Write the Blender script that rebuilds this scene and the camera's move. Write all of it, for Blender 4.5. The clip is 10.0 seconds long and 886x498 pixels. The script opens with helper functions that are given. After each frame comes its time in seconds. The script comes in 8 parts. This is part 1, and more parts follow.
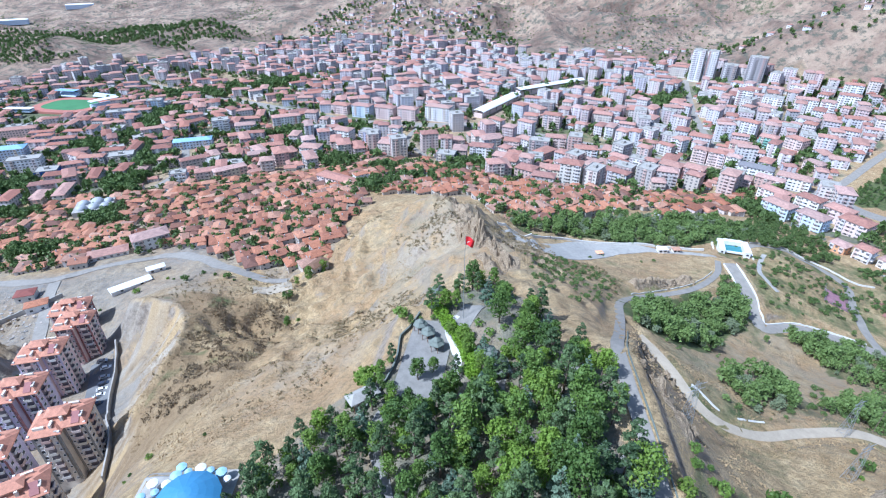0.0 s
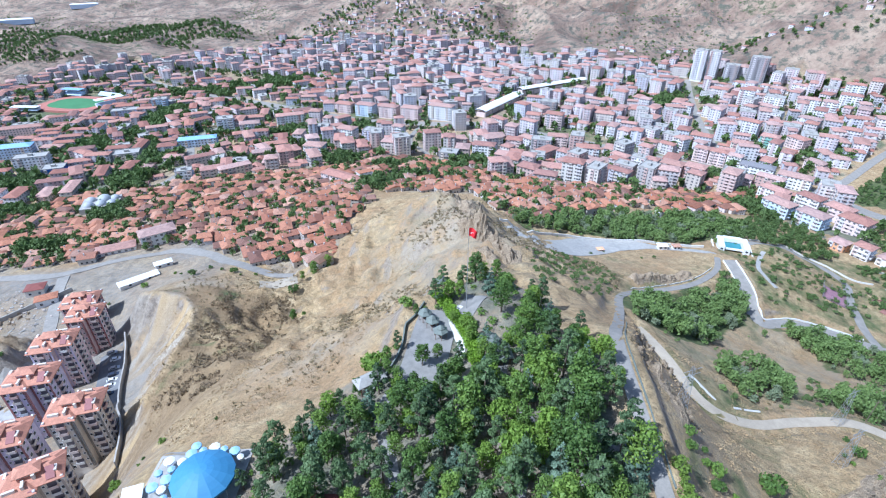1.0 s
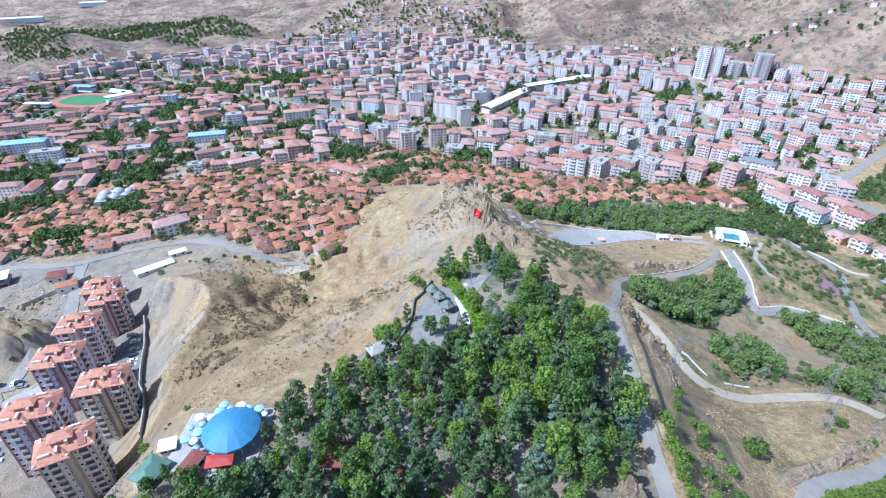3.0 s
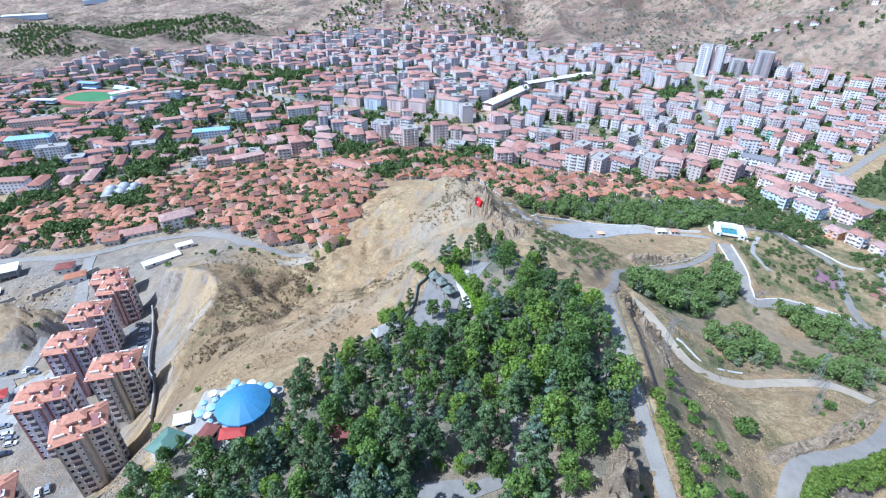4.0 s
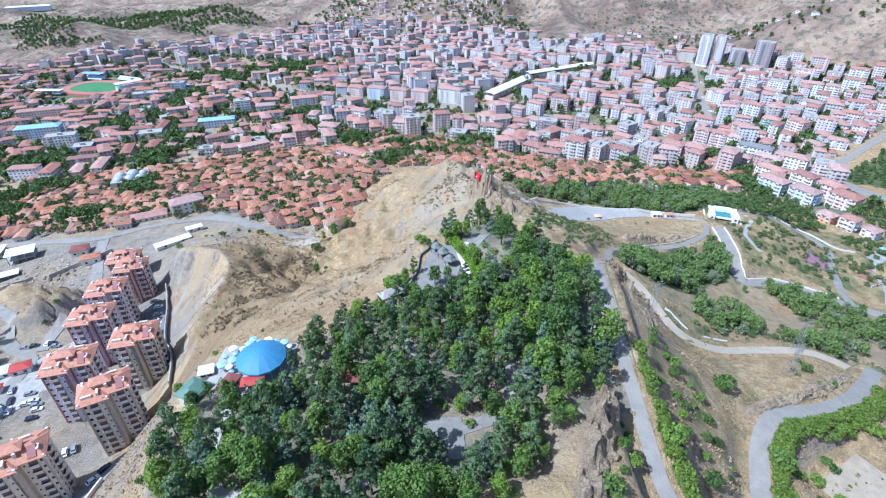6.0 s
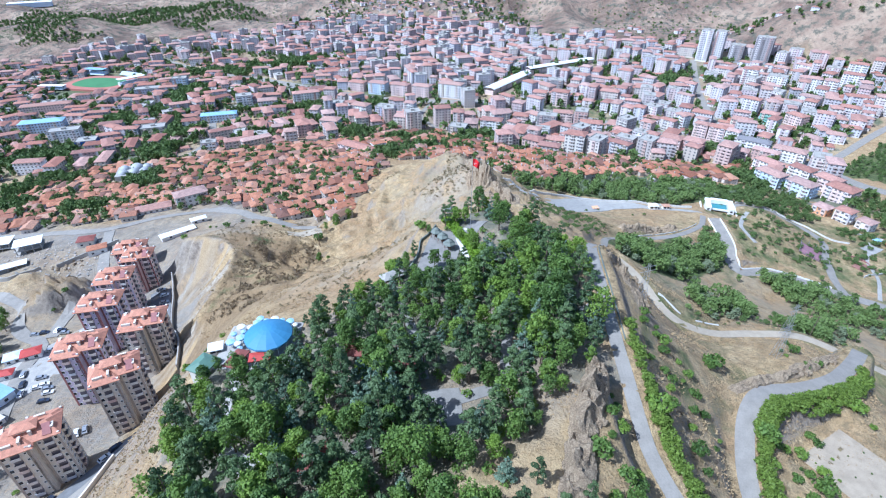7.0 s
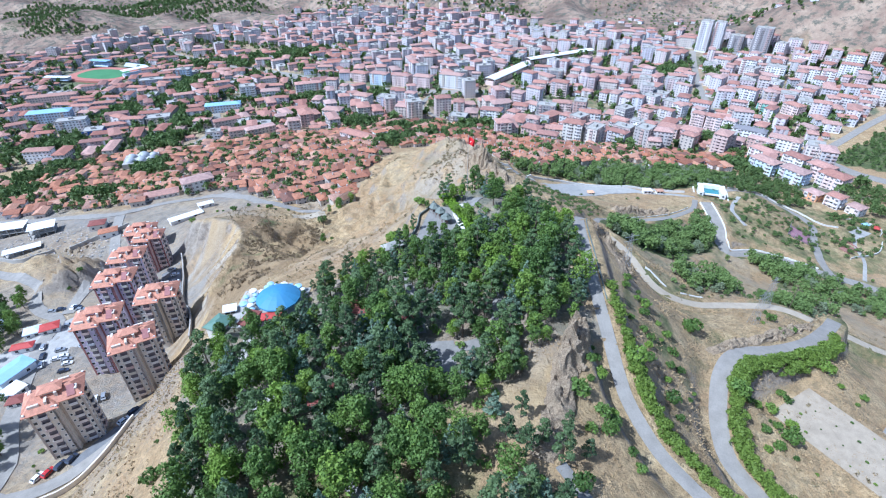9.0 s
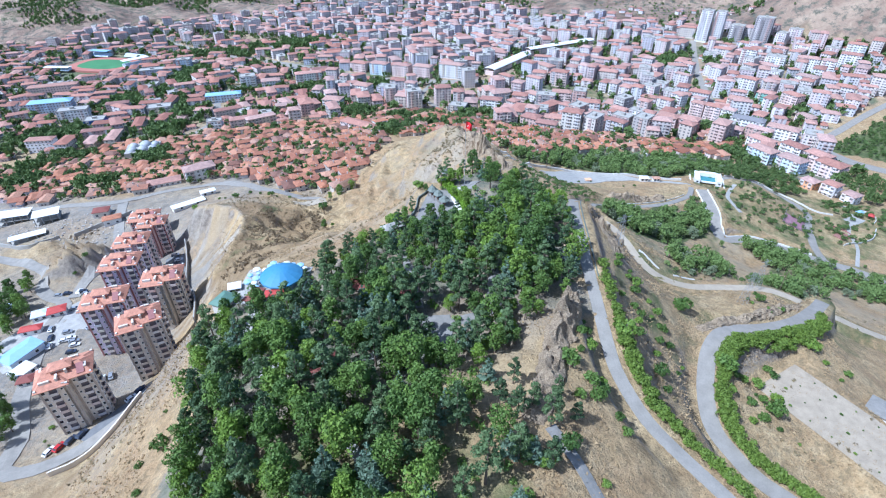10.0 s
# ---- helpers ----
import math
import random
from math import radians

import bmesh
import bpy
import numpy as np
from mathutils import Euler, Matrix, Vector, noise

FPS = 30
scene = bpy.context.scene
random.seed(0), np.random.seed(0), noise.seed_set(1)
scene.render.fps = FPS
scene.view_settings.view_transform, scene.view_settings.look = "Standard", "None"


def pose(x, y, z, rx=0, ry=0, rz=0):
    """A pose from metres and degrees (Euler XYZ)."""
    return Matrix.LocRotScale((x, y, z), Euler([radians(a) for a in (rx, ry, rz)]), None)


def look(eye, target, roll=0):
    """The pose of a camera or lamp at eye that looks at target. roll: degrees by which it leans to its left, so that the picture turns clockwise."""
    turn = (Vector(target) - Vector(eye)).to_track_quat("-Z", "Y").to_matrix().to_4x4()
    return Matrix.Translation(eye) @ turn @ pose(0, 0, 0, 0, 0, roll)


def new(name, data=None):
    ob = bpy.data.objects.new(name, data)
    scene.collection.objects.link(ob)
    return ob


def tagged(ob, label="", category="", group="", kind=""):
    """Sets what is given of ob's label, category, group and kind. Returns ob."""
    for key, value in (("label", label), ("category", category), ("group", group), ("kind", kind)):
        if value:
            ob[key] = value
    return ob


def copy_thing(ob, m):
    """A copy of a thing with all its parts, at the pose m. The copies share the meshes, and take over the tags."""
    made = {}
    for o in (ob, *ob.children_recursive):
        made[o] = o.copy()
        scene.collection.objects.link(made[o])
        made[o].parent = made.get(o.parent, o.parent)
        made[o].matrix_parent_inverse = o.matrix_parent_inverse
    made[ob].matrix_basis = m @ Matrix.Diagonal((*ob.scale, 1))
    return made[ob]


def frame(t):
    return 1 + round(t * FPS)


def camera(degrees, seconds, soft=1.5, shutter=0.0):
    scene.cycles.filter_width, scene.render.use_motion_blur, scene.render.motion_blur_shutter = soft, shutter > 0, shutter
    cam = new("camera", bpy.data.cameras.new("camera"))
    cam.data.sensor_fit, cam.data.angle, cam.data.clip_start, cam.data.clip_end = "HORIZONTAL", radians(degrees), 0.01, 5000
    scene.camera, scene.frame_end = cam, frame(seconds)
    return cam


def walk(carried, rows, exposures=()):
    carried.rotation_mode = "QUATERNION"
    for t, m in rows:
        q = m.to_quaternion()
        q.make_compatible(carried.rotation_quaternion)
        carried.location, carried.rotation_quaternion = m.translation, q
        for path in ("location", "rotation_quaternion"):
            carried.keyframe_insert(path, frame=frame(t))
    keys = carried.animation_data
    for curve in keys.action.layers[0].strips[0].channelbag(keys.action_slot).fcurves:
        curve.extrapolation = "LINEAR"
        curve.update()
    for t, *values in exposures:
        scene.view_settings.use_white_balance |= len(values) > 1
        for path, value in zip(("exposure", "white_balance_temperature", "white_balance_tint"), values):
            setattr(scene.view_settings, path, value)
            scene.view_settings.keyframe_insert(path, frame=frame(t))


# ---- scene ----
cam = camera(82.0, 10.0, 1.15)
PATH = [
    (0, (0.00, 0.00, 120.00), (-0.025, 85.202, 67.651), 0.14),
    (0.5, (-0.21, -2.09, 120.08), (-0.424, 83.101, 67.711), 0.17),
    (1, (-0.51, -4.62, 120.24), (-0.922, 80.579, 67.885), 0.16),
    (1.5, (-0.68, -6.94, 120.35), (-1.321, 78.259, 68.003), 0.15),
    (2, (-0.99, -9.64, 120.48), (-1.827, 75.534, 68.081), 0.19),
    (2.5, (-1.00, -12.15, 120.69), (-2.061, 72.977, 68.219), 0.11),
    (4, (-1.10, -20.56, 120.72), (-2.658, 64.291, 67.826), 0.10),
    (4.5, (-1.09, -23.36, 120.66), (-2.742, 61.398, 67.614), 0.14),
    (5, (-1.08, -26.38, 120.68), (-2.812, 58.159, 67.287), 0.12),
    (5.5, (-0.90, -29.14, 120.65), (-2.747, 55.165, 66.901), 0.03),
    (7, (-0.09, -38.46, 120.34), (-2.204, 45.298, 65.759), -0.08),
    (7.5, (0.27, -41.39, 120.32), (-1.916, 42.220, 65.496), -0.11),
    (8, (0.69, -44.52, 120.37), (-1.567, 38.911, 65.284), -0.13),
    (8.5, (1.08, -47.40, 120.40), (-1.271, 35.859, 65.060), -0.22),
    (9, (1.57, -50.41, 120.37), (-0.882, 32.664, 64.759), -0.21),
    (9.5, (2.03, -53.13, 120.16), (-0.510, 29.656, 64.114), -0.24),
    (10, (2.54, -56.00, 120.00), (0.013, 26.214, 63.126), -0.24),
]
walk(cam, [(t, look(eye, target, roll)) for t, eye, target, roll in PATH], [(0, 0.40, 4980, 8), (10, 0.39, 4930, 8)])

# ---- sky, sun, exposure ----
SUN_ELEVATION, SUN_FROM = radians(53), radians(243)  # compass bearing that the light comes from, clockwise from +y
world = bpy.data.worlds.new("sky")
scene.world = world
world.use_nodes = True
sky = world.node_tree.nodes.new("ShaderNodeTexSky")
sky.sky_type, sky.sun_disc = "NISHITA", False
sky.sun_elevation, sky.sun_rotation = SUN_ELEVATION, SUN_FROM
sky.air_density, sky.dust_density, sky.ozone_density = 1.0, 1.5, 1.0
backing = world.node_tree.nodes["Background"]
backing.inputs["Strength"].default_value = 0.11
world.node_tree.links.new(sky.outputs["Color"], backing.inputs["Color"])
sun = new("sun", bpy.data.lights.new("sun", "SUN"))
sun.data.energy, sun.data.angle, sun.data.color = 4.75, radians(0.6), (1.0, 0.96, 0.9)
sun.matrix_world = look((0, 0, 0), (-math.sin(SUN_FROM) * math.cos(SUN_ELEVATION), -math.cos(SUN_FROM) * math.cos(SUN_ELEVATION), -math.sin(SUN_ELEVATION)))

# ---- materials ----
def material(name, build):
    m = bpy.data.materials.new(name)
    m.use_nodes = True
    t = m.node_tree
    build(t, t.nodes["Principled BSDF"])
    return m


def node(t, kind, **values):
    n = t.nodes.new(kind)
    for key, value in values.items():
        n.inputs[key.replace("_", " ")].default_value = value
    return n


def grain(t, scale, detail=4.0, rough=0.6, vector=None):
    """Noise over the place in metres."""
    n = node(t, "ShaderNodeTexNoise", Scale=scale, Detail=detail, Roughness=rough)
    if vector is None:
        g = t.nodes.new("ShaderNodeNewGeometry")
        vector = g.outputs["Position"]
    t.links.new(vector, n.inputs["Vector"])
    return n.outputs["Fac"]


def ramp(t, fac, *stops):
    n = t.nodes.new("ShaderNodeValToRGB")
    els = n.color_ramp.elements
    while len(els) < len(stops):
        els.new(0.5)
    for e, (at, col) in zip(els, stops):
        e.position, e.color = at, (*col, 1)
    t.links.new(fac, n.inputs["Fac"])
    return n.outputs["Color"]


def mix(t, fac, a, b, blend="MIX"):
    n = t.nodes.new("ShaderNodeMix")
    n.data_type, n.blend_type = "RGBA", blend
    for sock, v in ((n.inputs[0], fac), (n.inputs[6], a), (n.inputs[7], b)):
        if isinstance(v, (int, float)):
            sock.default_value = v
        elif isinstance(v, tuple):
            sock.default_value = (*v, 1)
        else:
            t.links.new(v, sock)
    return n.outputs[2]


def maths(t, op, a, b=0.0, clamp=False):
    n = t.nodes.new("ShaderNodeMath")
    n.operation, n.use_clamp = op, clamp
    for sock, v in ((n.inputs[0], a), (n.inputs[1], b)):
        if isinstance(v, (int, float)):
            sock.default_value = v
        else:
            t.links.new(v, sock)
    return n.outputs[0]


def bump(t, p, fac, strength, distance):
    n = node(t, "ShaderNodeBump", Strength=strength, Distance=distance)
    t.links.new(fac, n.inputs["Height"])
    t.links.new(n.outputs["Normal"], p.inputs["Normal"])


def chance(t, island=False):
    if island:
        return t.nodes.new("ShaderNodeNewGeometry").outputs["Random Per Island"]
    return t.nodes.new("ShaderNodeObjectInfo").outputs["Random"]


def plain(name, colour, rough=0.7, vary=0.12, scale=1.5, metal=0.0, relief=0.0):
    """Painted or cast surface with two scales of wear."""
    def build(t, p):
        a, b = grain(t, scale, 5), grain(t, scale * 9, 3)
        dark, light = tuple(c * (1 - 1.6 * vary) for c in colour), tuple(min(1, c * (1 + vary)) for c in colour)
        c = ramp(t, a, (0.3, dark), (0.65, light))
        c = mix(t, 0.35, c, ramp(t, b, (0.35, dark), (0.6, light)))
        t.links.new(c, p.inputs["Base Color"])
        p.inputs["Roughness"].default_value, p.inputs["Metallic"].default_value = rough, metal
        if relief:
            bump(t, p, b, 0.5, relief)
    return material(name, build)


def tinted(name, stops, rough=0.75, island=False, wear=0.25, scale=0.8):
    """A kind of paint or tile that differs from piece to piece."""
    def build(t, p):
        n = len(stops)
        c = ramp(t, chance(t, island), *[(k / max(1, n - 1), s) for k, s in enumerate(stops)])
        w = grain(t, scale, 5)
        c = mix(t, 1.0, c, ramp(t, w, (0.3, (1 - wear, 1 - wear, 1 - wear * 0.9)), (0.7, (1, 1, 1))), "MULTIPLY")
        t.links.new(c, p.inputs["Base Color"])
        p.inputs["Roughness"].default_value = rough
    return material(name, build)


def ground_build(t, p):
    cover = t.nodes.new("ShaderNodeAttribute")
    cover.attribute_name = "cover"
    split = t.nodes.new("ShaderNodeSeparateColor")
    t.links.new(cover.outputs["Color"], split.inputs["Color"])
    green, paved, pale = split.outputs
    brown = cover.outputs["Alpha"]
    big, mid, lump, fine, patch, wide = grain(t, 0.03, 6), grain(t, 0.22, 6, 0.65), grain(t, 0.55, 6, 0.7), grain(t, 1.8, 5, 0.7), grain(t, 0.075, 7, 0.7), grain(t, 0.012, 8, 0.72)
    dry = ramp(t, mid, (0.28, (0.245, 0.165, 0.08)), (0.5, (0.48, 0.345, 0.18)), (0.72, (0.62, 0.48, 0.28)))
    dry = mix(t, maths(t, "MULTIPLY", ramp(t, big, (0.42, (0, 0, 0)), (0.62, (1, 1, 1))), 0.6), dry, (0.39, 0.24, 0.12))
    dry = mix(t, maths(t, "MULTIPLY", ramp(t, lump, (0.48, (0, 0, 0)), (0.62, (1, 1, 1))), 0.62), dry, (0.20, 0.155, 0.085))
    dry = mix(t, maths(t, "MULTIPLY", ramp(t, fine, (0.5, (0, 0, 0)), (0.64, (1, 1, 1))), 0.6), dry, (0.17, 0.125, 0.07))
    soil = mix(t, 0.5, ramp(t, fine, (0.34, (0.25, 0.205, 0.15)), (0.62, (0.60, 0.52, 0.405))), ramp(t, lump, (0.35, (0.25, 0.205, 0.15)), (0.62, (0.52, 0.46, 0.37))))
    grass = ramp(t, mid, (0.3, (0.05, 0.075, 0.022)), (0.65, (0.15, 0.165, 0.06)))
    stone = mix(t, 0.5, ramp(t, fine, (0.3, (0.16, 0.15, 0.135)), (0.7, (0.33, 0.31, 0.29))), ramp(t, mid, (0.32, (0.14, 0.125, 0.11)), (0.68, (0.33, 0.31, 0.28))))
    shape = t.nodes.new("ShaderNodeNewGeometry")
    up = t.nodes.new("ShaderNodeSeparateXYZ")
    t.links.new(shape.outputs["Normal"], up.inputs[0])
    steep = maths(t, "ADD", maths(t, "SUBTRACT", 0.8, up.outputs["Z"]), maths(t, "MULTIPLY", maths(t, "SUBTRACT", fine, 0.5), 0.5))
    crag = ramp(t, lump, (0.3, (0.13, 0.10, 0.075)), (0.5, (0.29, 0.235, 0.18)), (0.72, (0.45, 0.385, 0.31)))
    far = ramp(t, wide, (0.36, (0.16, 0.108, 0.08)), (0.5, (0.33, 0.232, 0.168)), (0.62, (0.485, 0.365, 0.262)))
    far = mix(t, maths(t, "MULTIPLY", ramp(t, patch, (0.50, (0, 0, 0)), (0.60, (1, 1, 1))), 0.85), far, (0.115, 0.125, 0.095))
    c = mix(t, ramp(t, steep, (0.02, (0, 0, 0)), (0.16, (1, 1, 1))), dry, crag)
    c = mix(t, maths(t, "MULTIPLY", pale, ramp(t, maths(t, "ADD", patch, maths(t, "MULTIPLY", pale, 0.28)), (0.52, (0, 0, 0)), (0.72, (1, 1, 1)))), c, soil)
    bald = ramp(t, grain(t, 0.11, 8, 0.75), (0.5, (0, 0, 0)), (0.6, (1, 1, 1)))
    c = mix(t, maths(t, "MULTIPLY", maths(t, "MULTIPLY", bald, pale), 0.55), c, crag)
    earth = t.nodes.new("ShaderNodeAttribute")
    earth.attribute_name = "earth"
    kinds = t.nodes.new("ShaderNodeSeparateColor")
    t.links.new(earth.outputs["Color"], kinds.inputs["Color"])
    scree, ochre, scrubby = kinds.outputs
    scree_tone = mix(t, 0.5, ramp(t, fine, (0.3, (0.12, 0.075, 0.035)), (0.66, (0.37, 0.255, 0.13))), ramp(t, lump, (0.34, (0.13, 0.085, 0.045)), (0.62, (0.33, 0.235, 0.13))))
    c = mix(t, scree, c, scree_tone)
    c = mix(t, ochre, c, ramp(t, fine, (0.3, (0.36, 0.245, 0.115)), (0.68, (0.56, 0.42, 0.235))))
    olive_tone = ramp(t, fine, (0.32, (0.15, 0.125, 0.07)), (0.66, (0.34, 0.285, 0.185)))
    c = mix(t, maths(t, "MULTIPLY", scrubby, ramp(t, maths(t, "ADD", maths(t, "MULTIPLY", patch, 0.5), maths(t, "MULTIPLY", lump, 0.5)), (0.44, (0, 0, 0)), (0.58, (1, 1, 1)))), c, olive_tone)
    c = mix(t, brown, c, far)
    c = mix(t, ramp(t, maths(t, "ADD", maths(t, "MULTIPLY", green, 0.75), maths(t, "MULTIPLY", patch, 0.7)), (0.58, (0, 0, 0)), (0.76, (1, 1, 1))), c, grass)
    c = mix(t, maths(t, "MULTIPLY", paved, ramp(t, lump, (0.3, (0.6, 0.6, 0.6)), (0.55, (1, 1, 1)))), c, stone)
    t.links.new(c, p.inputs["Base Color"])
    p.inputs["Roughness"].default_value = 0.95
    relief = maths(t, "ADD", maths(t, "MULTIPLY", fine, 0.5), lump)
    folds = maths(t, "ADD", maths(t, "MULTIPLY", patch, 7.0), maths(t, "MULTIPLY", wide, 26.0))
    bump(t, p, maths(t, "ADD", relief, maths(t, "MULTIPLY", folds, brown)), 0.9, 1.0)


GROUND = material("dry_ground", ground_build)
ASPHALT = plain("road_surface", (0.285, 0.26, 0.228), 0.9, 0.14, 0.35)
TRACK = plain("dusty_track", (0.41, 0.345, 0.26), 0.95, 0.12, 0.4)
CONCRETE = plain("concrete", (0.38, 0.36, 0.33), 0.9, 0.15, 0.5)
KERB = plain("pale_stone_kerb", (0.62, 0.6, 0.56), 0.85, 0.1, 0.8)
PAVING = plain("grey_paving", (0.25, 0.235, 0.215), 0.85, 0.16, 0.6)
BARK = plain("bark", (0.16, 0.12, 0.09), 0.95, 0.3, 3.0)
WHITE = plain("white_render", (0.76, 0.75, 0.73), 0.8, 0.1, 0.7)
GLASS = plain("dark_window_glass", (0.045, 0.05, 0.06), 0.12, 0.3, 0.5)
# lighter than GLASS: the sky's reflection is painted into the pane colour
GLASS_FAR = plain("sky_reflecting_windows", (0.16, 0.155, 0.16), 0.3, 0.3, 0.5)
DARK_ASPHALT = plain("dark_asphalt", (0.17, 0.17, 0.175), 0.9, 0.16, 0.4)
STEEL = plain("galvanised_steel", (0.45, 0.46, 0.47), 0.45, 0.15, 1.0, 0.6)
FLAG_RED = plain("red_cloth", (0.72, 0.02, 0.03), 0.8, 0.1, 1.0)
CLAY = [(0.43, 0.165, 0.085), (0.57, 0.265, 0.15), (0.25, 0.10, 0.06), (0.51, 0.215, 0.115), (0.63, 0.37, 0.25), (0.35, 0.14, 0.08), (0.54, 0.24, 0.135), (0.21, 0.10, 0.07), (0.49, 0.29, 0.205)]
ROOF_RED = tinted("clay_tile_roof", CLAY, 0.85, False, 0.5, 1.4)
ROOF_OLD = tinted("old_clay_tile_roofs", CLAY, 0.85, True, 0.5, 1.4)
# Town tiles pinker and duller than CLAY, with distance haze mixed into the tones
TOWN_TILES = [(0.46, 0.235, 0.175), (0.56, 0.32, 0.255), (0.36, 0.18, 0.14), (0.58, 0.39, 0.33), (0.50, 0.255, 0.19), (0.40, 0.20, 0.15), (0.53, 0.33, 0.265), (0.44, 0.30, 0.26)]
ROOF_TOWN = tinted("faded_clay_tile_roofs", TOWN_TILES, 0.85, False, 0.4, 0.6)
ROOF_RED_HAZED = tinted("clay_tile_roofs_far", TOWN_TILES, 0.85, True, 0.4, 0.6)
ROOF_BRICK = tinted("dark_clay_tile_roofs", [(0.42, 0.18, 0.125), (0.52, 0.26, 0.19), (0.29, 0.125, 0.09), (0.47, 0.21, 0.145), (0.56, 0.34, 0.27), (0.36, 0.155, 0.11), (0.31, 0.17, 0.14)], 0.85, True, 0.45, 0.8)
WALLS = tinted("rendered_walls", [(0.60, 0.57, 0.52), (0.50, 0.45, 0.39), (0.68, 0.66, 0.65), (0.54, 0.49, 0.46), (0.58, 0.51, 0.42)], 0.85)
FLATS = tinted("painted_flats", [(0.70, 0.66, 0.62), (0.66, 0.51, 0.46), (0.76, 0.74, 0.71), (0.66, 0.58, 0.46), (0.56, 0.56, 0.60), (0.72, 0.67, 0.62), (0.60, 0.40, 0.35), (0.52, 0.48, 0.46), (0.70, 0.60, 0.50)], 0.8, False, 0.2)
# FLATS paints again, paler and bluer: distance haze put into the wall colour
FLATS_HAZED = tinted("painted_flats_far", [(0.76, 0.74, 0.75), (0.71, 0.58, 0.57), (0.80, 0.79, 0.80), (0.71, 0.65, 0.58), (0.62, 0.64, 0.72), (0.77, 0.72, 0.71), (0.64, 0.48, 0.46), (0.58, 0.55, 0.57), (0.74, 0.66, 0.58)], 0.8, True, 0.2)


def leaves(name, deep, bright, island=False, sun=None):
    def build(t, p):
        a, b = chance(t, False), chance(t, True)
        wide = grain(t, 0.09, 3)
        sunny = sun or tuple(1.25 * k for k in bright)
        c = ramp(t, maths(t, "ADD", maths(t, "MULTIPLY", wide if island else a, 0.7), maths(t, "MULTIPLY", b, 0.3)), (0.12, deep), (0.6, bright), (0.9, sunny))
        c = mix(t, 0.3, c, ramp(t, grain(t, 2.5, 3), (0.35, deep), (0.65, bright)))
        t.links.new(c, p.inputs["Base Color"])
        p.inputs["Roughness"].default_value = 0.6
        p.inputs["Specular IOR Level"].default_value = 0.3
        through_light = node(t, "ShaderNodeBsdfTranslucent")
        t.links.new(c, through_light.inputs["Color"])
        both = t.nodes.new("ShaderNodeMixShader")
        both.inputs[0].default_value = 0.25
        t.links.new(p.outputs[0], both.inputs[1])
        t.links.new(through_light.outputs[0], both.inputs[2])
        t.links.new(both.outputs[0], t.nodes["Material Output"].inputs["Surface"])
    return material(name, build)


LEAF = leaves("broad_leaves", (0.056, 0.105, 0.028), (0.165, 0.255, 0.055), False, (0.27, 0.38, 0.055))
NEEDLE = leaves("pine_needles", (0.058, 0.10, 0.048), (0.15, 0.215, 0.088))
SPRUCE = leaves("blue_spruce_needles", (0.105, 0.16, 0.11), (0.215, 0.295, 0.205))
LIME = leaves("bright_hedge_leaves", (0.07, 0.12, 0.024), (0.205, 0.285, 0.048), True)
WOODS = leaves("far_leaves", (0.050, 0.085, 0.03), (0.15, 0.215, 0.065), True)
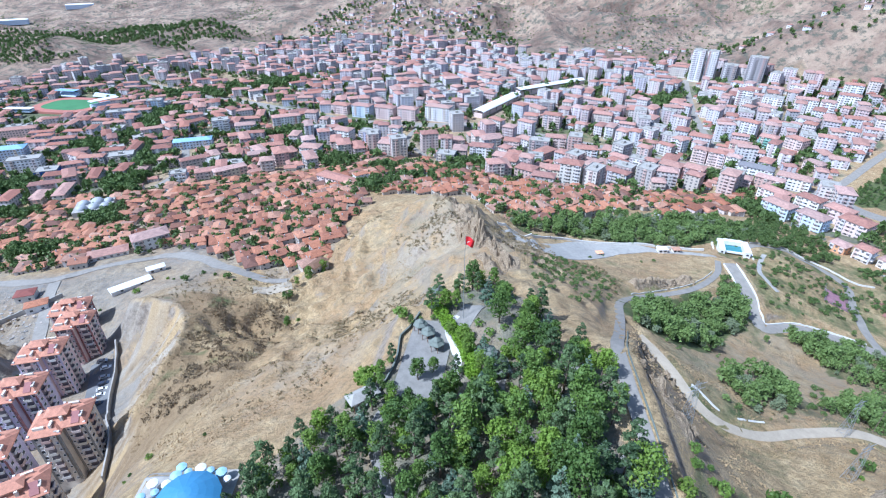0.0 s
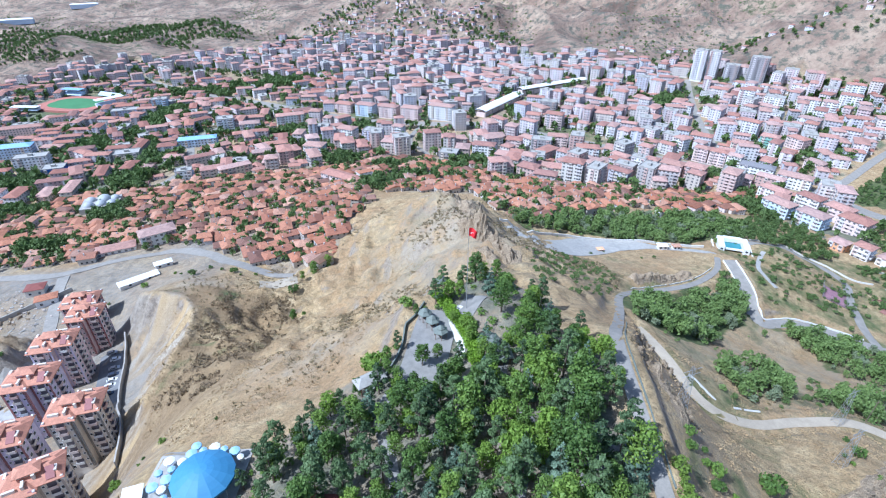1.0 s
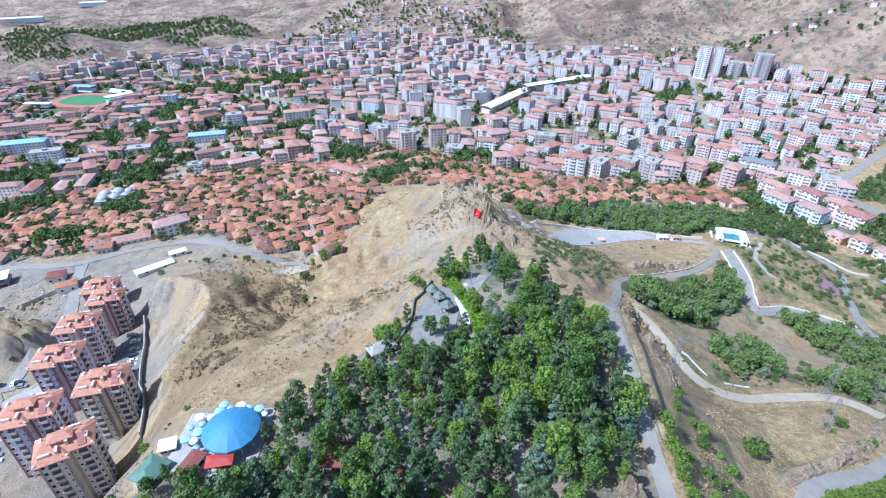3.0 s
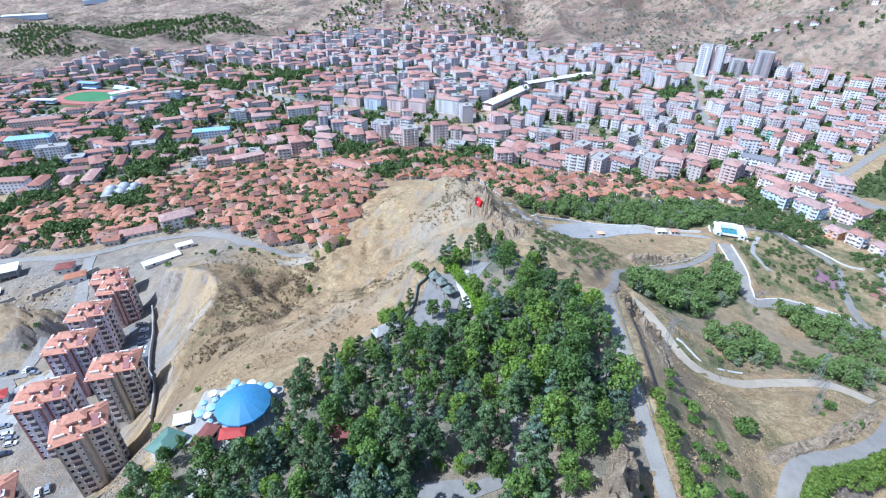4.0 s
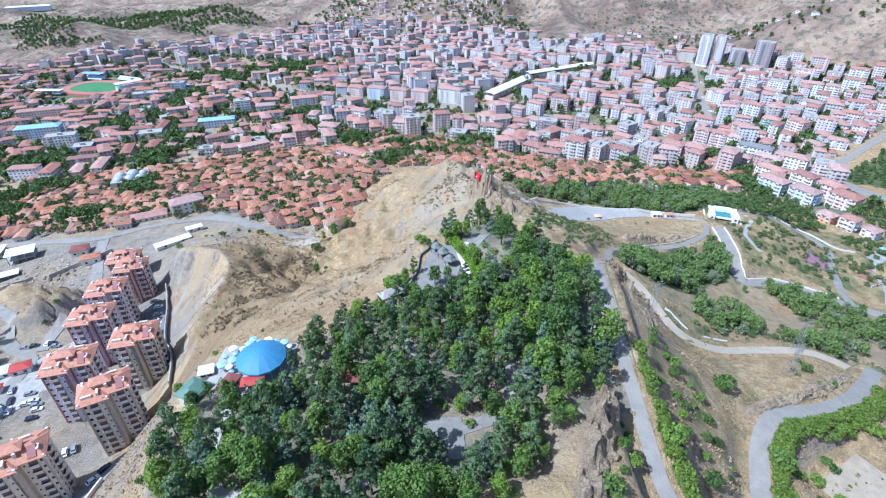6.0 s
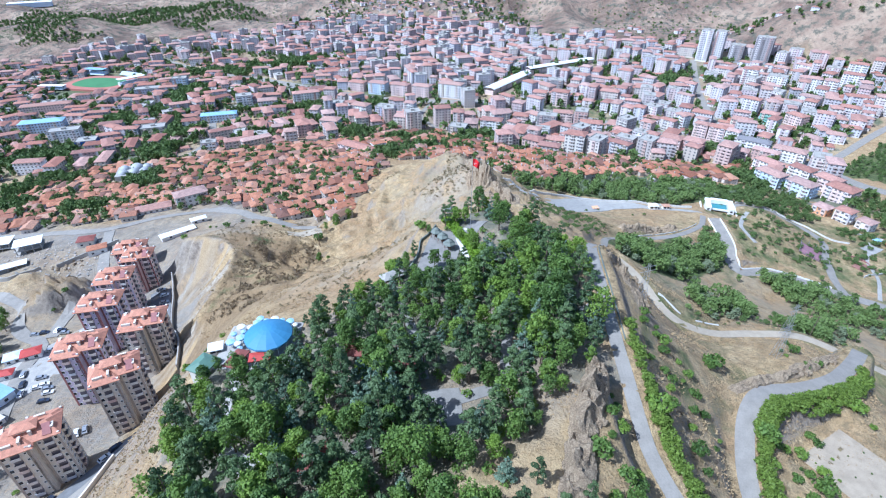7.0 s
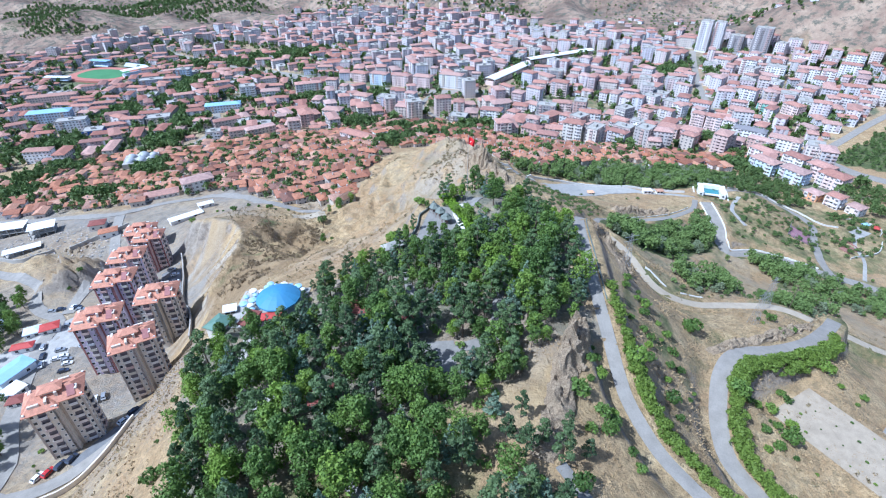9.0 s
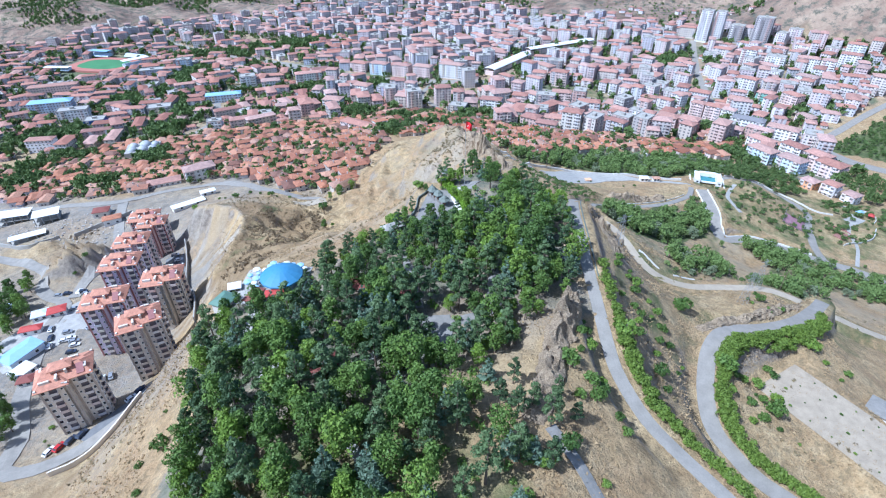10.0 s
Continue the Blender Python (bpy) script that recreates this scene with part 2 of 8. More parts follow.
# ---- the lie of the land: spot heights by landform, metres ----
SPOTS = {
    "park plateau": [(-40, 10, 37), (0, 0, 39), (18, -10, 43), (-25, 40, 38), (0, 45, 38), (20, 60, 40), (5, 80, 37.5), (-8, 95, 34.5), (5, 100, 38),
                     (-45, 52, 31), (-30, -25, 36), (20, -40, 40), (-22, 75, 31), (8, 118, 34), (-60, -40, 24), (28, 84, 39)],
    "rock crest": [(28, 28, 43.5), (24, 12, 43), (29, 36, 42), (22, 22, 41)],
    "ridge road": [(37, 56, 42.5), (38, 74, 43.5), (37, 46, 39.5), (40, 30, 34), (42, 18, 31.5), (46, 8, 29), (54, -12, 24), (66, -40, 19),
                   (48, 94, 33), (58, 122, 16), (68, 150, 1), (94, 181, -15.5), (128, 203, -24), (150, 233, -31), (36, 0, 34), (40, -30, 27)],
    "east slope": [(47, 70, 38), (52, 57, 29), (53, 49, 27.5), (58, 40, 21), (56, 79, 22), (68, 45, 15.5), (66, 30, 11), (70, 15, 9), (82, -10, 5),
                   (76, 92, 3), (89, 94, 0), (105, 104, -4), (110, 94, 0), (119, 97, -1), (87, 62, 10), (103, 70, 12), (95, 54, 9), (112, 62, 8),
                   (96, 42, 6), (84, 34, 8), (101, 44, 5), (110, 20, 0), (130, 60, -4), (140, 100, -16), (126, 138, -24), (164, 132, -30)],
    "gate valley": [(94, 150, -12), (110, 170, -24), (155, 158, -38), (178, 194, -42.5), (202, 193, -46.5), (154, 207, -33), (156, 237, -33), (171, 255, -38),
                    (194, 254, -35), (170, 219, -36), (238, 259, -54), (218, 225, -50), (133, 240, -32), (92, 238, -31), (120, 225, -28), (211, 168, -52), (75, 237, -27), (63, 214, -19), (85, 200, -16), (250, 215, -55)],
    "castle hill": [(-6, 182, 4), (-26, 209, -9), (-15, 126, 17), (-2, 111, 36), (7, 163, 20), (13, 163, 24), (16, 143, 27), (-52, 201, -18.5), (-30, 198, -19), (-36, 238, -5), (-20, 238, -1), (-8, 236, 6.5), (0, 233, 9.5), (8, 222, 11), (12, 207, 13), (5, 197, 14), (20, 176, 12), (-19, 218, -6), (-45, 245, -21), (-36, 296, -29), (29, 208, -2),
                    (-58, 291, -33), (-8, 201, 5), (5, 262, -12), (40, 245, -18), (-32, 155, -10), (-13, 150, 6)],
    "west slope": [(-145, 171, -41), (-136, 153, -38), (-127, 141, -35), (-143, 183, -21), (-128, 177, -18), (-115, 170, -15), (-98, 181, -18), (-86, 183, -19), (-75, 189, -24), (-80, 166, -27), (-93, 160, -19), (-66, 172, -27), (-104, 196, -22), (-122, 196, -22), (-138, 198, -25), (-90, 201, -26), (-130, 214, -31), (-110, 212, -28), (-151, 190, -37), (-122, 160, -27), (-112, 146, -22), (-100, 160, -11), (-86, 150, -13), (-73, 132, -9), (-123, 142, -30.5), (-40, 108, 16), (-53, 95, 14), (-112, 119, -24), (-100, 129, -15), (-79, 46, 5.5), (-71, 44, 19), (-67, 48, 24), (-63, 18, 19), (-70, 17, 14),
                   (-31, 129, 6), (-31, 93, 22), (-42, 89, 20), (-71, 100, 5), (-66, 64, 22), (-97, 138, -10), (-107, 146, -18),
                   (-85, 219, -34), (-73, 240, -31), (-64, 22, 22), (-56, 10, 24), (-88, 62, 1), (-97, 40, -11), (-85, 20, 4), (-95, 0, -8), (-88, 110, -2)],
    "tower terrace": [(-128, 49, -31), (-118, 76, -36), (-122, 101, -36), (-144, 87, -38), (-150, 125, -40), (-130, 130, -37), (-160, 189, -43), (-125, 35, -29), (-111, 58, -28.5), (-106, 92, -29), (-114, 36, -28.5), (-104, 76, -28),
                      (-170, 84, -38), (-200, 149, -44), (-223, 195, -52), (-239, 229, -50), (-201, 235, -47), (-179, 267, -50), (-184, 109, -39), (-170, 60, -36), (-150, 10, -28), (-220, 90, -44), (-133, 250, -41)],
}
TOWN = {
    "old town": [(-252, 412, -73), (-172, 400, -62), (-364, 390, -82), (2, 413, -57), (83, 319, -39), (137, 360, -54), (-67, 373, -50), (-280, 340, -70), (-195, 300, -56), (-290, 270, -62), (-100, 310, -42), (30, 330, -40)],
    "valley": [(-136, 480, -72), (-78, 535, -80), (91, 479, -80), (186, 470, -80), (209, 431, -79), (271, 409, -78), (269, 345, -72), (270, 291, -60), (404, 449, -87), (281, 501, -84), (420, 576, -82),
               (47, 634, -80), (203, 779, -74), (-488, 539, -96), (-593, 814, -114), (-480, 760, -110), (-238, 787, -87), (384, 807, -78), (459, 776, -76), (330, 240, -62), (450, 300, -72), (-380, 200, -64), (-450, 330, -84)],
    "spur": [(470, 905, -50), (540, 870, -14), (600, 860, 10), (670, 850, 32), (760, 820, 60), (900, 780, 95), (500, 800, -66), (560, 770, -62), (640, 720, -54), (740, 680, -30), (480, 975, -64), (560, 985, -56), (660, 975, -44), (800, 960, -20), (920, 930, 10)],
    "far": [ (300, 960, -62), (120, 1050, -68), (-100, 1250, -76), (0, 1500, -68), (-400, 1200, -92), (-700, 1100, -112), (-1000, 1500, -118), (-1400, 1400, -122),
            (-1000, 1900, -104), (-400, 1900, -66), (200, 1300, -38), (700, 1200, 22), (500, 1600, 60), (1000, 1100, 60), (950, 640, 20), (1300, 500, 30), (-900, 400, -98), (-1500, 700, -115), (700, 450, -70)],
    "rim": [(-2600, 2600, -60), (-1200, 3000, -20), (0, 3000, 90), (1500, 2600, 240), (2600, 1500, 260), (2700, 0, 180), (2000, -1500, 120), (0, -2500, -20), (-2500, -1200, -90), (-2800, 800, -100), (300, -300, -30), (-300, -300, -60), (0, -220, 10), (-2500, 4300, 60), (2500, 4300, 260)],
}


def surface(groups, soft):
    p = np.array([s for g in groups.values() for s in g], float)
    d = np.sqrt(((p[:, None, :2] - p[None, :, :2]) ** 2).sum(-1) + soft * soft)
    flat = np.c_[np.ones(len(p)), p[:, :2] / 1000]
    a = np.block([[d - 1.2 * soft * np.eye(len(p)), flat], [flat.T, np.zeros((3, 3))]])
    w = np.linalg.solve(a, np.r_[p[:, 2], 0, 0, 0])
    return p[:, :2], w, soft


def level(surf, x, y):
    p, w, soft = surf
    x, y = np.asarray(x, float), np.asarray(y, float)
    out = w[-3] + w[-2] * x / 1000 + w[-1] * y / 1000
    for lo in range(0, len(x), 20000):
        xs, ys = x[lo : lo + 20000, None], y[lo : lo + 20000, None]
        out[lo : lo + 20000] += np.sqrt((xs - p[:, 0]) ** 2 + (ys - p[:, 1]) ** 2 + soft * soft) @ w[:-3]
    return out


NEAR_LAND = surface(SPOTS | TOWN, 5.0)


def ease(v):
    v = np.clip(v, 0, 1)
    return v * v * (3 - 2 * v)


def hash2(i, j, seed):
    v = np.sin(i * 127.1 + j * 311.7 + seed * 74.7) * 43758.5453
    return v - np.floor(v)


def value_noise(x, y, size, seed=0):
    """Smooth noise from -1 to 1."""
    x, y = np.asarray(x, float) / size, np.asarray(y, float) / size
    i, j = np.floor(x), np.floor(y)
    u, v = ease(x - i), ease(y - j)
    low = hash2(i, j, seed) * (1 - u) + hash2(i + 1, j, seed) * u
    high = hash2(i, j + 1, seed) * (1 - u) + hash2(i + 1, j + 1, seed) * u
    return 2 * (low * (1 - v) + high * v) - 1


# roads and paths: points along the middle (x, y, z), width
ROADS = {
    "ridge": ([(150, 234, -31), (143, 220, -29), (130, 205, -24.5), (116, 193, -20.5), (100, 184, -16.8), (82, 174, -11), (68, 156, 0), (58, 130, 13), (47, 104, 29.5), (40, 88, 40), (37.2, 74, 43.6), (36.6, 61, 43.1), (36.9, 50, 40.2), (37.5, 40, 37.3), (38.1, 28.2, 34.1), (38.9, 22, 32.7), (42.0, 13.1, 30.7), (46.6, 6.5, 28.9), (54.5, -2.5, 26.4), (65, -15, 23), (80, -32, 18)], 4.6),
    "track": ([(65, 130, 6.5), (67, 120, 8.2), (68.5, 111, 9), (70.5, 103, 8), (74, 98, 5.8), (80, 95, 3.2), (90, 94.5, 0.3), (105, 98, -2.7), (123, 99, -4.7), (140, 93, -9), (160, 88, -16), (200, 86, -30)], 4.0),
    "lower": ([(133, 86, 1), (125, 78.5, 3.5), (111, 67.5, 8), (97.5, 61, 11), (86.5, 58, 13), (80, 54.6, 14.3), (74.4, 48, 14.2), (70.6, 40, 12.9), (68.2, 32, 11.3), (67.8, 25, 9.9), (70.4, 18.5, 8.8), (74, 13, 7.7), (80, 8, 6.6), (92, -2, 4), (106, -14, 1)], 4.8),
    "gate": ([(156, 233, -32), (155, 220, -32.5), (153, 205, -33.5), (150, 193, -36), (152, 186, -38), (160, 188, -40), (171, 190, -41.6), (183, 188.5, -44), (195, 185, -46.4), (208, 180, -48.9), (222, 176, -51), (240, 169, -54), (300, 150, -62)], 6.5),
}


def along(points, step):
    """Points every step metres on a smooth line through the given ones."""
    p = np.array(points, float)
    out = []
    for k in range(len(p) - 1):
        a, b, c, d = p[max(k - 1, 0)], p[k], p[k + 1], p[min(k + 2, len(p) - 1)]
        n = max(1, int(np.linalg.norm(c - b) / step))
        for t in np.arange(n) / n:
            out.append(0.5 * (2 * b + (c - a) * t + (2 * a - 5 * b + 4 * c - d) * t**2 + (3 * b - a - 3 * c + d) * t**3))
    return np.array(out + [p[-1]])


ROAD_LINES = {name: (along(points, 1.5), width) for name, (points, width) in ROADS.items()}
# levelled places: x, y, half length, half width, turn in degrees, height, soft edge
PADS = [(-5, 90, 17, 7, 80, 35.5, 6), (-46, 51, 10, 9, 0, 31.5, 6), (107, 30, 22, 10, -60, 4.5, 6), (-4, 27, 16, 7, 15, 38.5, 6)]
# crags: x, y, radius, height
CRAGS = [(-204, 164, 15, 17), (-238, 184, 13, 4), (96, 190, 6, 3), (106, 195, 6, 3), (117, 203, 6, 3), (88, 183, 6, 2.5), (18, 178, 9, 4.5), (22, 170, 7, 3), (46, 80, 5, 3), (50, 74, 4, 2), (14, 152, 7, 3), (0, 226, 9, 2.5), (-7, 240, 8, 2)]


CREST = [(-101, 112), (-100, 134), (-99, 143), (-103, 159), (-113, 171), (-127, 178), (-141, 184)]


CLIFF = [(-89, 82), (-95, 98)] + CREST


def mound(x, y, rim=CREST):
    """Distance west of the mound's crest and the run along it."""
    best, side, run, gone = np.full(len(x), 1e9), np.zeros(len(x)), np.zeros(len(x)), 0.0
    for (ax, ay), (bx, by) in zip(rim, rim[1:]):
        long = math.hypot(bx - ax, by - ay)
        ux, uy = (bx - ax) / long, (by - ay) / long
        s, w = (x - ax) * ux + (y - ay) * uy, -(x - ax) * uy + (y - ay) * ux
        d = np.hypot(w, s - np.clip(s, 0, long))
        m = d < best
        best, side, run = np.where(m, d, best), np.where(m, np.sign(w) * d, side), np.where(m, gone + s, run)
        gone += long
    return side, run


def land(x, y):
    """Height of the ground."""
    x, y = np.atleast_1d(np.asarray(x, float)), np.atleast_1d(np.asarray(y, float))
    z = level(NEAR_LAND, x, y)
    r = np.hypot(x, y - 100)
    core = ease((420 - r) / 150)
    bare = ease((x + 105) / 25) * ease((-x + 62) / 25) * ease((y - 90) / 30) * ease((320 - y) / 40)
    z = z + core * (0.8 * value_noise(x, y, 14, 1) + 0.35 * value_noise(x, y, 5, 2))
    gully = value_noise(0.28 * x + 0.1 * y, y - 0.35 * x, 6.5, 51) + 0.6 * value_noise(0.4 * x, y - 0.2 * x, 2.9, 52)
    bowl = np.exp(-(((x + 82) / 20) ** 2 + ((y - 165) / 24) ** 2))
    z = z + bowl * 1.15 * np.sin(z * 1.7 + 1.4 * value_noise(x, y, 9, 10))
    z = z + bare * (2.6 * (1 - np.abs(value_noise(x * 1.5, y * 0.7, 11, 3))) + 1.5 * value_noise(x, y, 5.2, 4) + 1.4 * value_noise(x, y, 22, 46) - 1.7)
    z = z - bare * ease((y - 125) / 25) * 1.9 * np.abs(gully)
    hills = ease((r - 850) / 500)
    folds = 1 - np.abs(value_noise(x + 0.5 * y, y, 330, 5)) + 0.75 * (1 - np.abs(value_noise(x, y + 0.4 * x, 150, 6))) + 0.45 * (1 - np.abs(value_noise(x, y, 70, 7)))
    z = z + hills * (folds - 1.1) * (30 + 84 * ease((x + 500) / 800))
    z = z + 30 * np.exp(-(((x + 860) / 190) ** 2 + ((y - 1150) / 120) ** 2))
    side, run = mound(x, y)
    z = z + 4.2 * np.exp(-np.abs(side) / 4.0) * ease((run + 8) / 12) * ease((112 - run) / 20)
    face = ease((side + 1) / 4) * ease((30 - side) / 10) * ease((run + 4) / 10) * ease((105 - run) / 20)
    z = z + face * (3.4 * np.abs(value_noise(run, 0.15 * side, 7, 41)) + 1.5 * value_noise(run, 0.25 * side, 2.8, 42) - 1.4)
    for a, b, rad, h in CRAGS:
        d = np.hypot(x - a, y - b) / rad
        z = z + h * ease(1.35 - d) * (0.55 + 0.45 * np.abs(value_noise(x, y, 2.6, 8)) + 0.5 * value_noise(x, y, 4.5, 9))
    for a, b, hl, hw, turn, h, soft in PADS:
        c, s = math.cos(math.radians(turn)), math.sin(math.radians(turn))
        u, v = (x - a) * c + (y - b) * s, -(x - a) * s + (y - b) * c
        k = ease(1 - np.maximum(np.abs(u) - hl, np.abs(v) - hw).clip(0) / soft)
        z = z * (1 - k) + h * k
    for line, width in ROAD_LINES.values():
        lo, hi = line[:, :2].min(0) - 14, line[:, :2].max(0) + 14
        m = np.flatnonzero((x > lo[0]) & (x < hi[0]) & (y > lo[1]) & (y < hi[1]))
        for part in np.array_split(m, max(1, len(m) // 20000)):
            if len(part):
                d = np.hypot(x[part, None] - line[:, 0], y[part, None] - line[:, 1])
                n = d.argmin(1)
                k = ease(1 - (d[np.arange(len(part)), n] - width / 2 - 1.2) / 4)
                z[part] = z[part] * (1 - k) + line[n, 2] * k
    return z


def land_at(x, y):
    return float(land(x, y)[0])

# ---- building helpers ----
def part(name, bm, mat, parent=None, label=""):
    """One mesh object from a bmesh, under a thing or a part."""
    data = bpy.data.meshes.new(name)
    bm.to_mesh(data)
    bm.free()
    return held(name, data, mat, parent, label)


def held(name, data, mat, parent=None, label=""):
    if mat and not data.materials:
        data.materials.append(mat)
    ob = new(name, data)
    ob.parent = parent
    return tagged(ob, label)


def thing(name, label, category, group="", at=None, kind=""):
    ob = new(name)
    ob.empty_display_size = 0.5
    if at is not None:
        ob.matrix_basis = at
    return tagged(ob, label, category, group, kind)


class Heap:
    """Vertices and faces gathered for one mesh; faces are kept in arrays of one corner count each."""

    def __init__(self):
        self.v, self.f, self.m, self.n = [], [], [], 0

    def add(self, verts, faces, slot=0):
        self.v.append(np.asarray(verts, float))
        if not isinstance(faces, np.ndarray) and len(faces) and not isinstance(faces[0], np.ndarray):
            sizes = {}
            for f in faces:
                sizes.setdefault(len(f), []).append(f)
            faces = [np.array(some) for some in sizes.values()]
        for some in [faces] if isinstance(faces, np.ndarray) else faces:
            self.f.append(some + self.n)
            self.m.append(slot)
        self.n += len(verts)

    def box(self, lo, hi, m=None, slot=0):
        (a, b, c), (d, e, f) = lo, hi
        v = np.array([(a, b, c), (d, b, c), (d, e, c), (a, e, c), (a, b, f), (d, b, f), (d, e, f), (a, e, f)], float)
        if m is not None:
            v = v @ m[0].T + m[1]
        self.add(v, BOX, slot)

    def mesh(self, name, mats=(), smooth=False):
        data = bpy.data.meshes.new(name)
        for m in mats:
            data.materials.append(m)
        if self.v:
            v = np.concatenate(self.v)
            data.vertices.add(len(v))
            data.vertices.foreach_set("co", v.astype(np.float32).ravel())
            corners = np.concatenate([f.ravel() for f in self.f])
            counts = np.concatenate([np.full(len(f), f.shape[1]) for f in self.f])
            data.loops.add(len(corners))
            data.loops.foreach_set("vertex_index", corners.astype(np.int32))
            data.polygons.add(len(counts))
            data.polygons.foreach_set("loop_start", np.r_[0, np.cumsum(counts)[:-1]].astype(np.int32))
            if len(mats) > 1:
                data.polygons.foreach_set("material_index", np.concatenate([np.full(len(f), k) for f, k in zip(self.f, self.m)]).astype(np.int32))
            data.polygons.foreach_set("use_smooth", np.full(len(counts), smooth))
        data.update(calc_edges=True)
        return data


BOX = np.array([(0, 1, 5, 4), (1, 2, 6, 5), (2, 3, 7, 6), (3, 0, 4, 7), (4, 5, 6, 7), (3, 2, 1, 0)])


def turned(deg, x=0.0, y=0.0, z=0.0, k=1.0):
    c, s = math.cos(math.radians(deg)), math.sin(math.radians(deg))
    return np.array([(c * k, -s * k, 0), (s * k, c * k, 0), (0, 0, k)]), np.array([x, y, z])


def inside(poly, x, y):
    x, y = np.asarray(x, float), np.asarray(y, float)
    hit = np.zeros(x.shape, bool)
    for (x0, y0), (x1, y1) in zip(poly, poly[1:] + poly[:1]):
        if y0 != y1:
            hit ^= ((y0 > y) != (y1 > y)) & (x < (x1 - x0) * (y - y0) / (y1 - y0) + x0)
    return hit


# ---- land cover: outlines on the plan ----
OLD_TOWN = [(-300, 255), (-214, 258), (-196, 268), (-168, 272), (-140, 258), (-112, 236), (-92, 222), (-74, 217), (-62, 222), (-58, 250), (-54, 302), (-56, 350), (-20, 338), (20, 330), (34, 272), (62, 272), (124, 322), (219, 352), (255, 375), (262, 410), (164, 395),
            (93, 380), (44, 400), (3, 450), (-26, 480), (-72, 470), (-112, 425), (-172, 425), (-225, 415), (-330, 400), (-420, 340), (-380, 270)]
PARK = [(-48, -20), (-51, 6), (-56, 22), (-63, 34), (-63, 42), (-58, 45), (-48, 56), (-30, 65), (-23, 77), (-13, 86), (-2, 112), (10, 128), (24, 110), (33, 78), (33, 44), (22, 30), (14, 4), (22, -14), (24, -24)]
WOOD_EAST = [(74, 160), (92, 172), (124, 190), (148, 212), (150, 196), (138, 178), (120, 166), (100, 145), (84, 136), (66, 136)]
WOOD_NORTH = [(44, 254), (75, 258), (140, 254), (160, 264), (185, 276), (206, 300), (190, 326), (150, 304), (110, 300), (70, 290), (40, 275)]
WOOD_SOUTH = [(160, 184), (190, 184), (215, 176), (250, 164), (250, 130), (200, 140), (165, 160)]
THICKET = [(84, 107), (92, 120), (108, 133), (126, 134), (122, 118), (106, 108)]
THICKET_EAST = [(128, 120), (140, 130), (158, 138), (172, 136), (162, 120), (142, 112)]
VILLA = [(160, 200), (165, 250), (200, 266), (250, 270), (310, 265), (330, 225), (260, 190), (214, 190), (180, 196)]
FIELD = [(352, 408), (400, 450), (470, 500), (600, 470), (520, 380), (400, 385)]

VALLEY = [(-700, 470), (-560, 400), (-430, 380), (-330, 410), (-225, 425), (-172, 435), (-112, 435), (-72, 480), (-26, 490), (3, 460), (44, 410), (93, 390), (164, 402), (262, 418), (280, 330), (300, 300), (335, 330), (345, 440), (395, 478), (480, 548), (590, 640), (630, 705), (530, 790), (430, 880), (330, 900), (240, 960), (120, 1000),
          (60, 1070), (-60, 1150), (-200, 1180), (-330, 1180), (-380, 1110), (-520, 1120), (-640, 1080), (-760, 930), (-880, 860), (-900, 640)]


def blend(poly, x, y, edge=7.0):
    """1 inside an outline, with an uneven edge."""
    dx, dy = edge * value_noise(x, y, 13, 11), edge * value_noise(x, y, 13, 12)
    return inside(poly, x + dx, y + dy).astype(float)


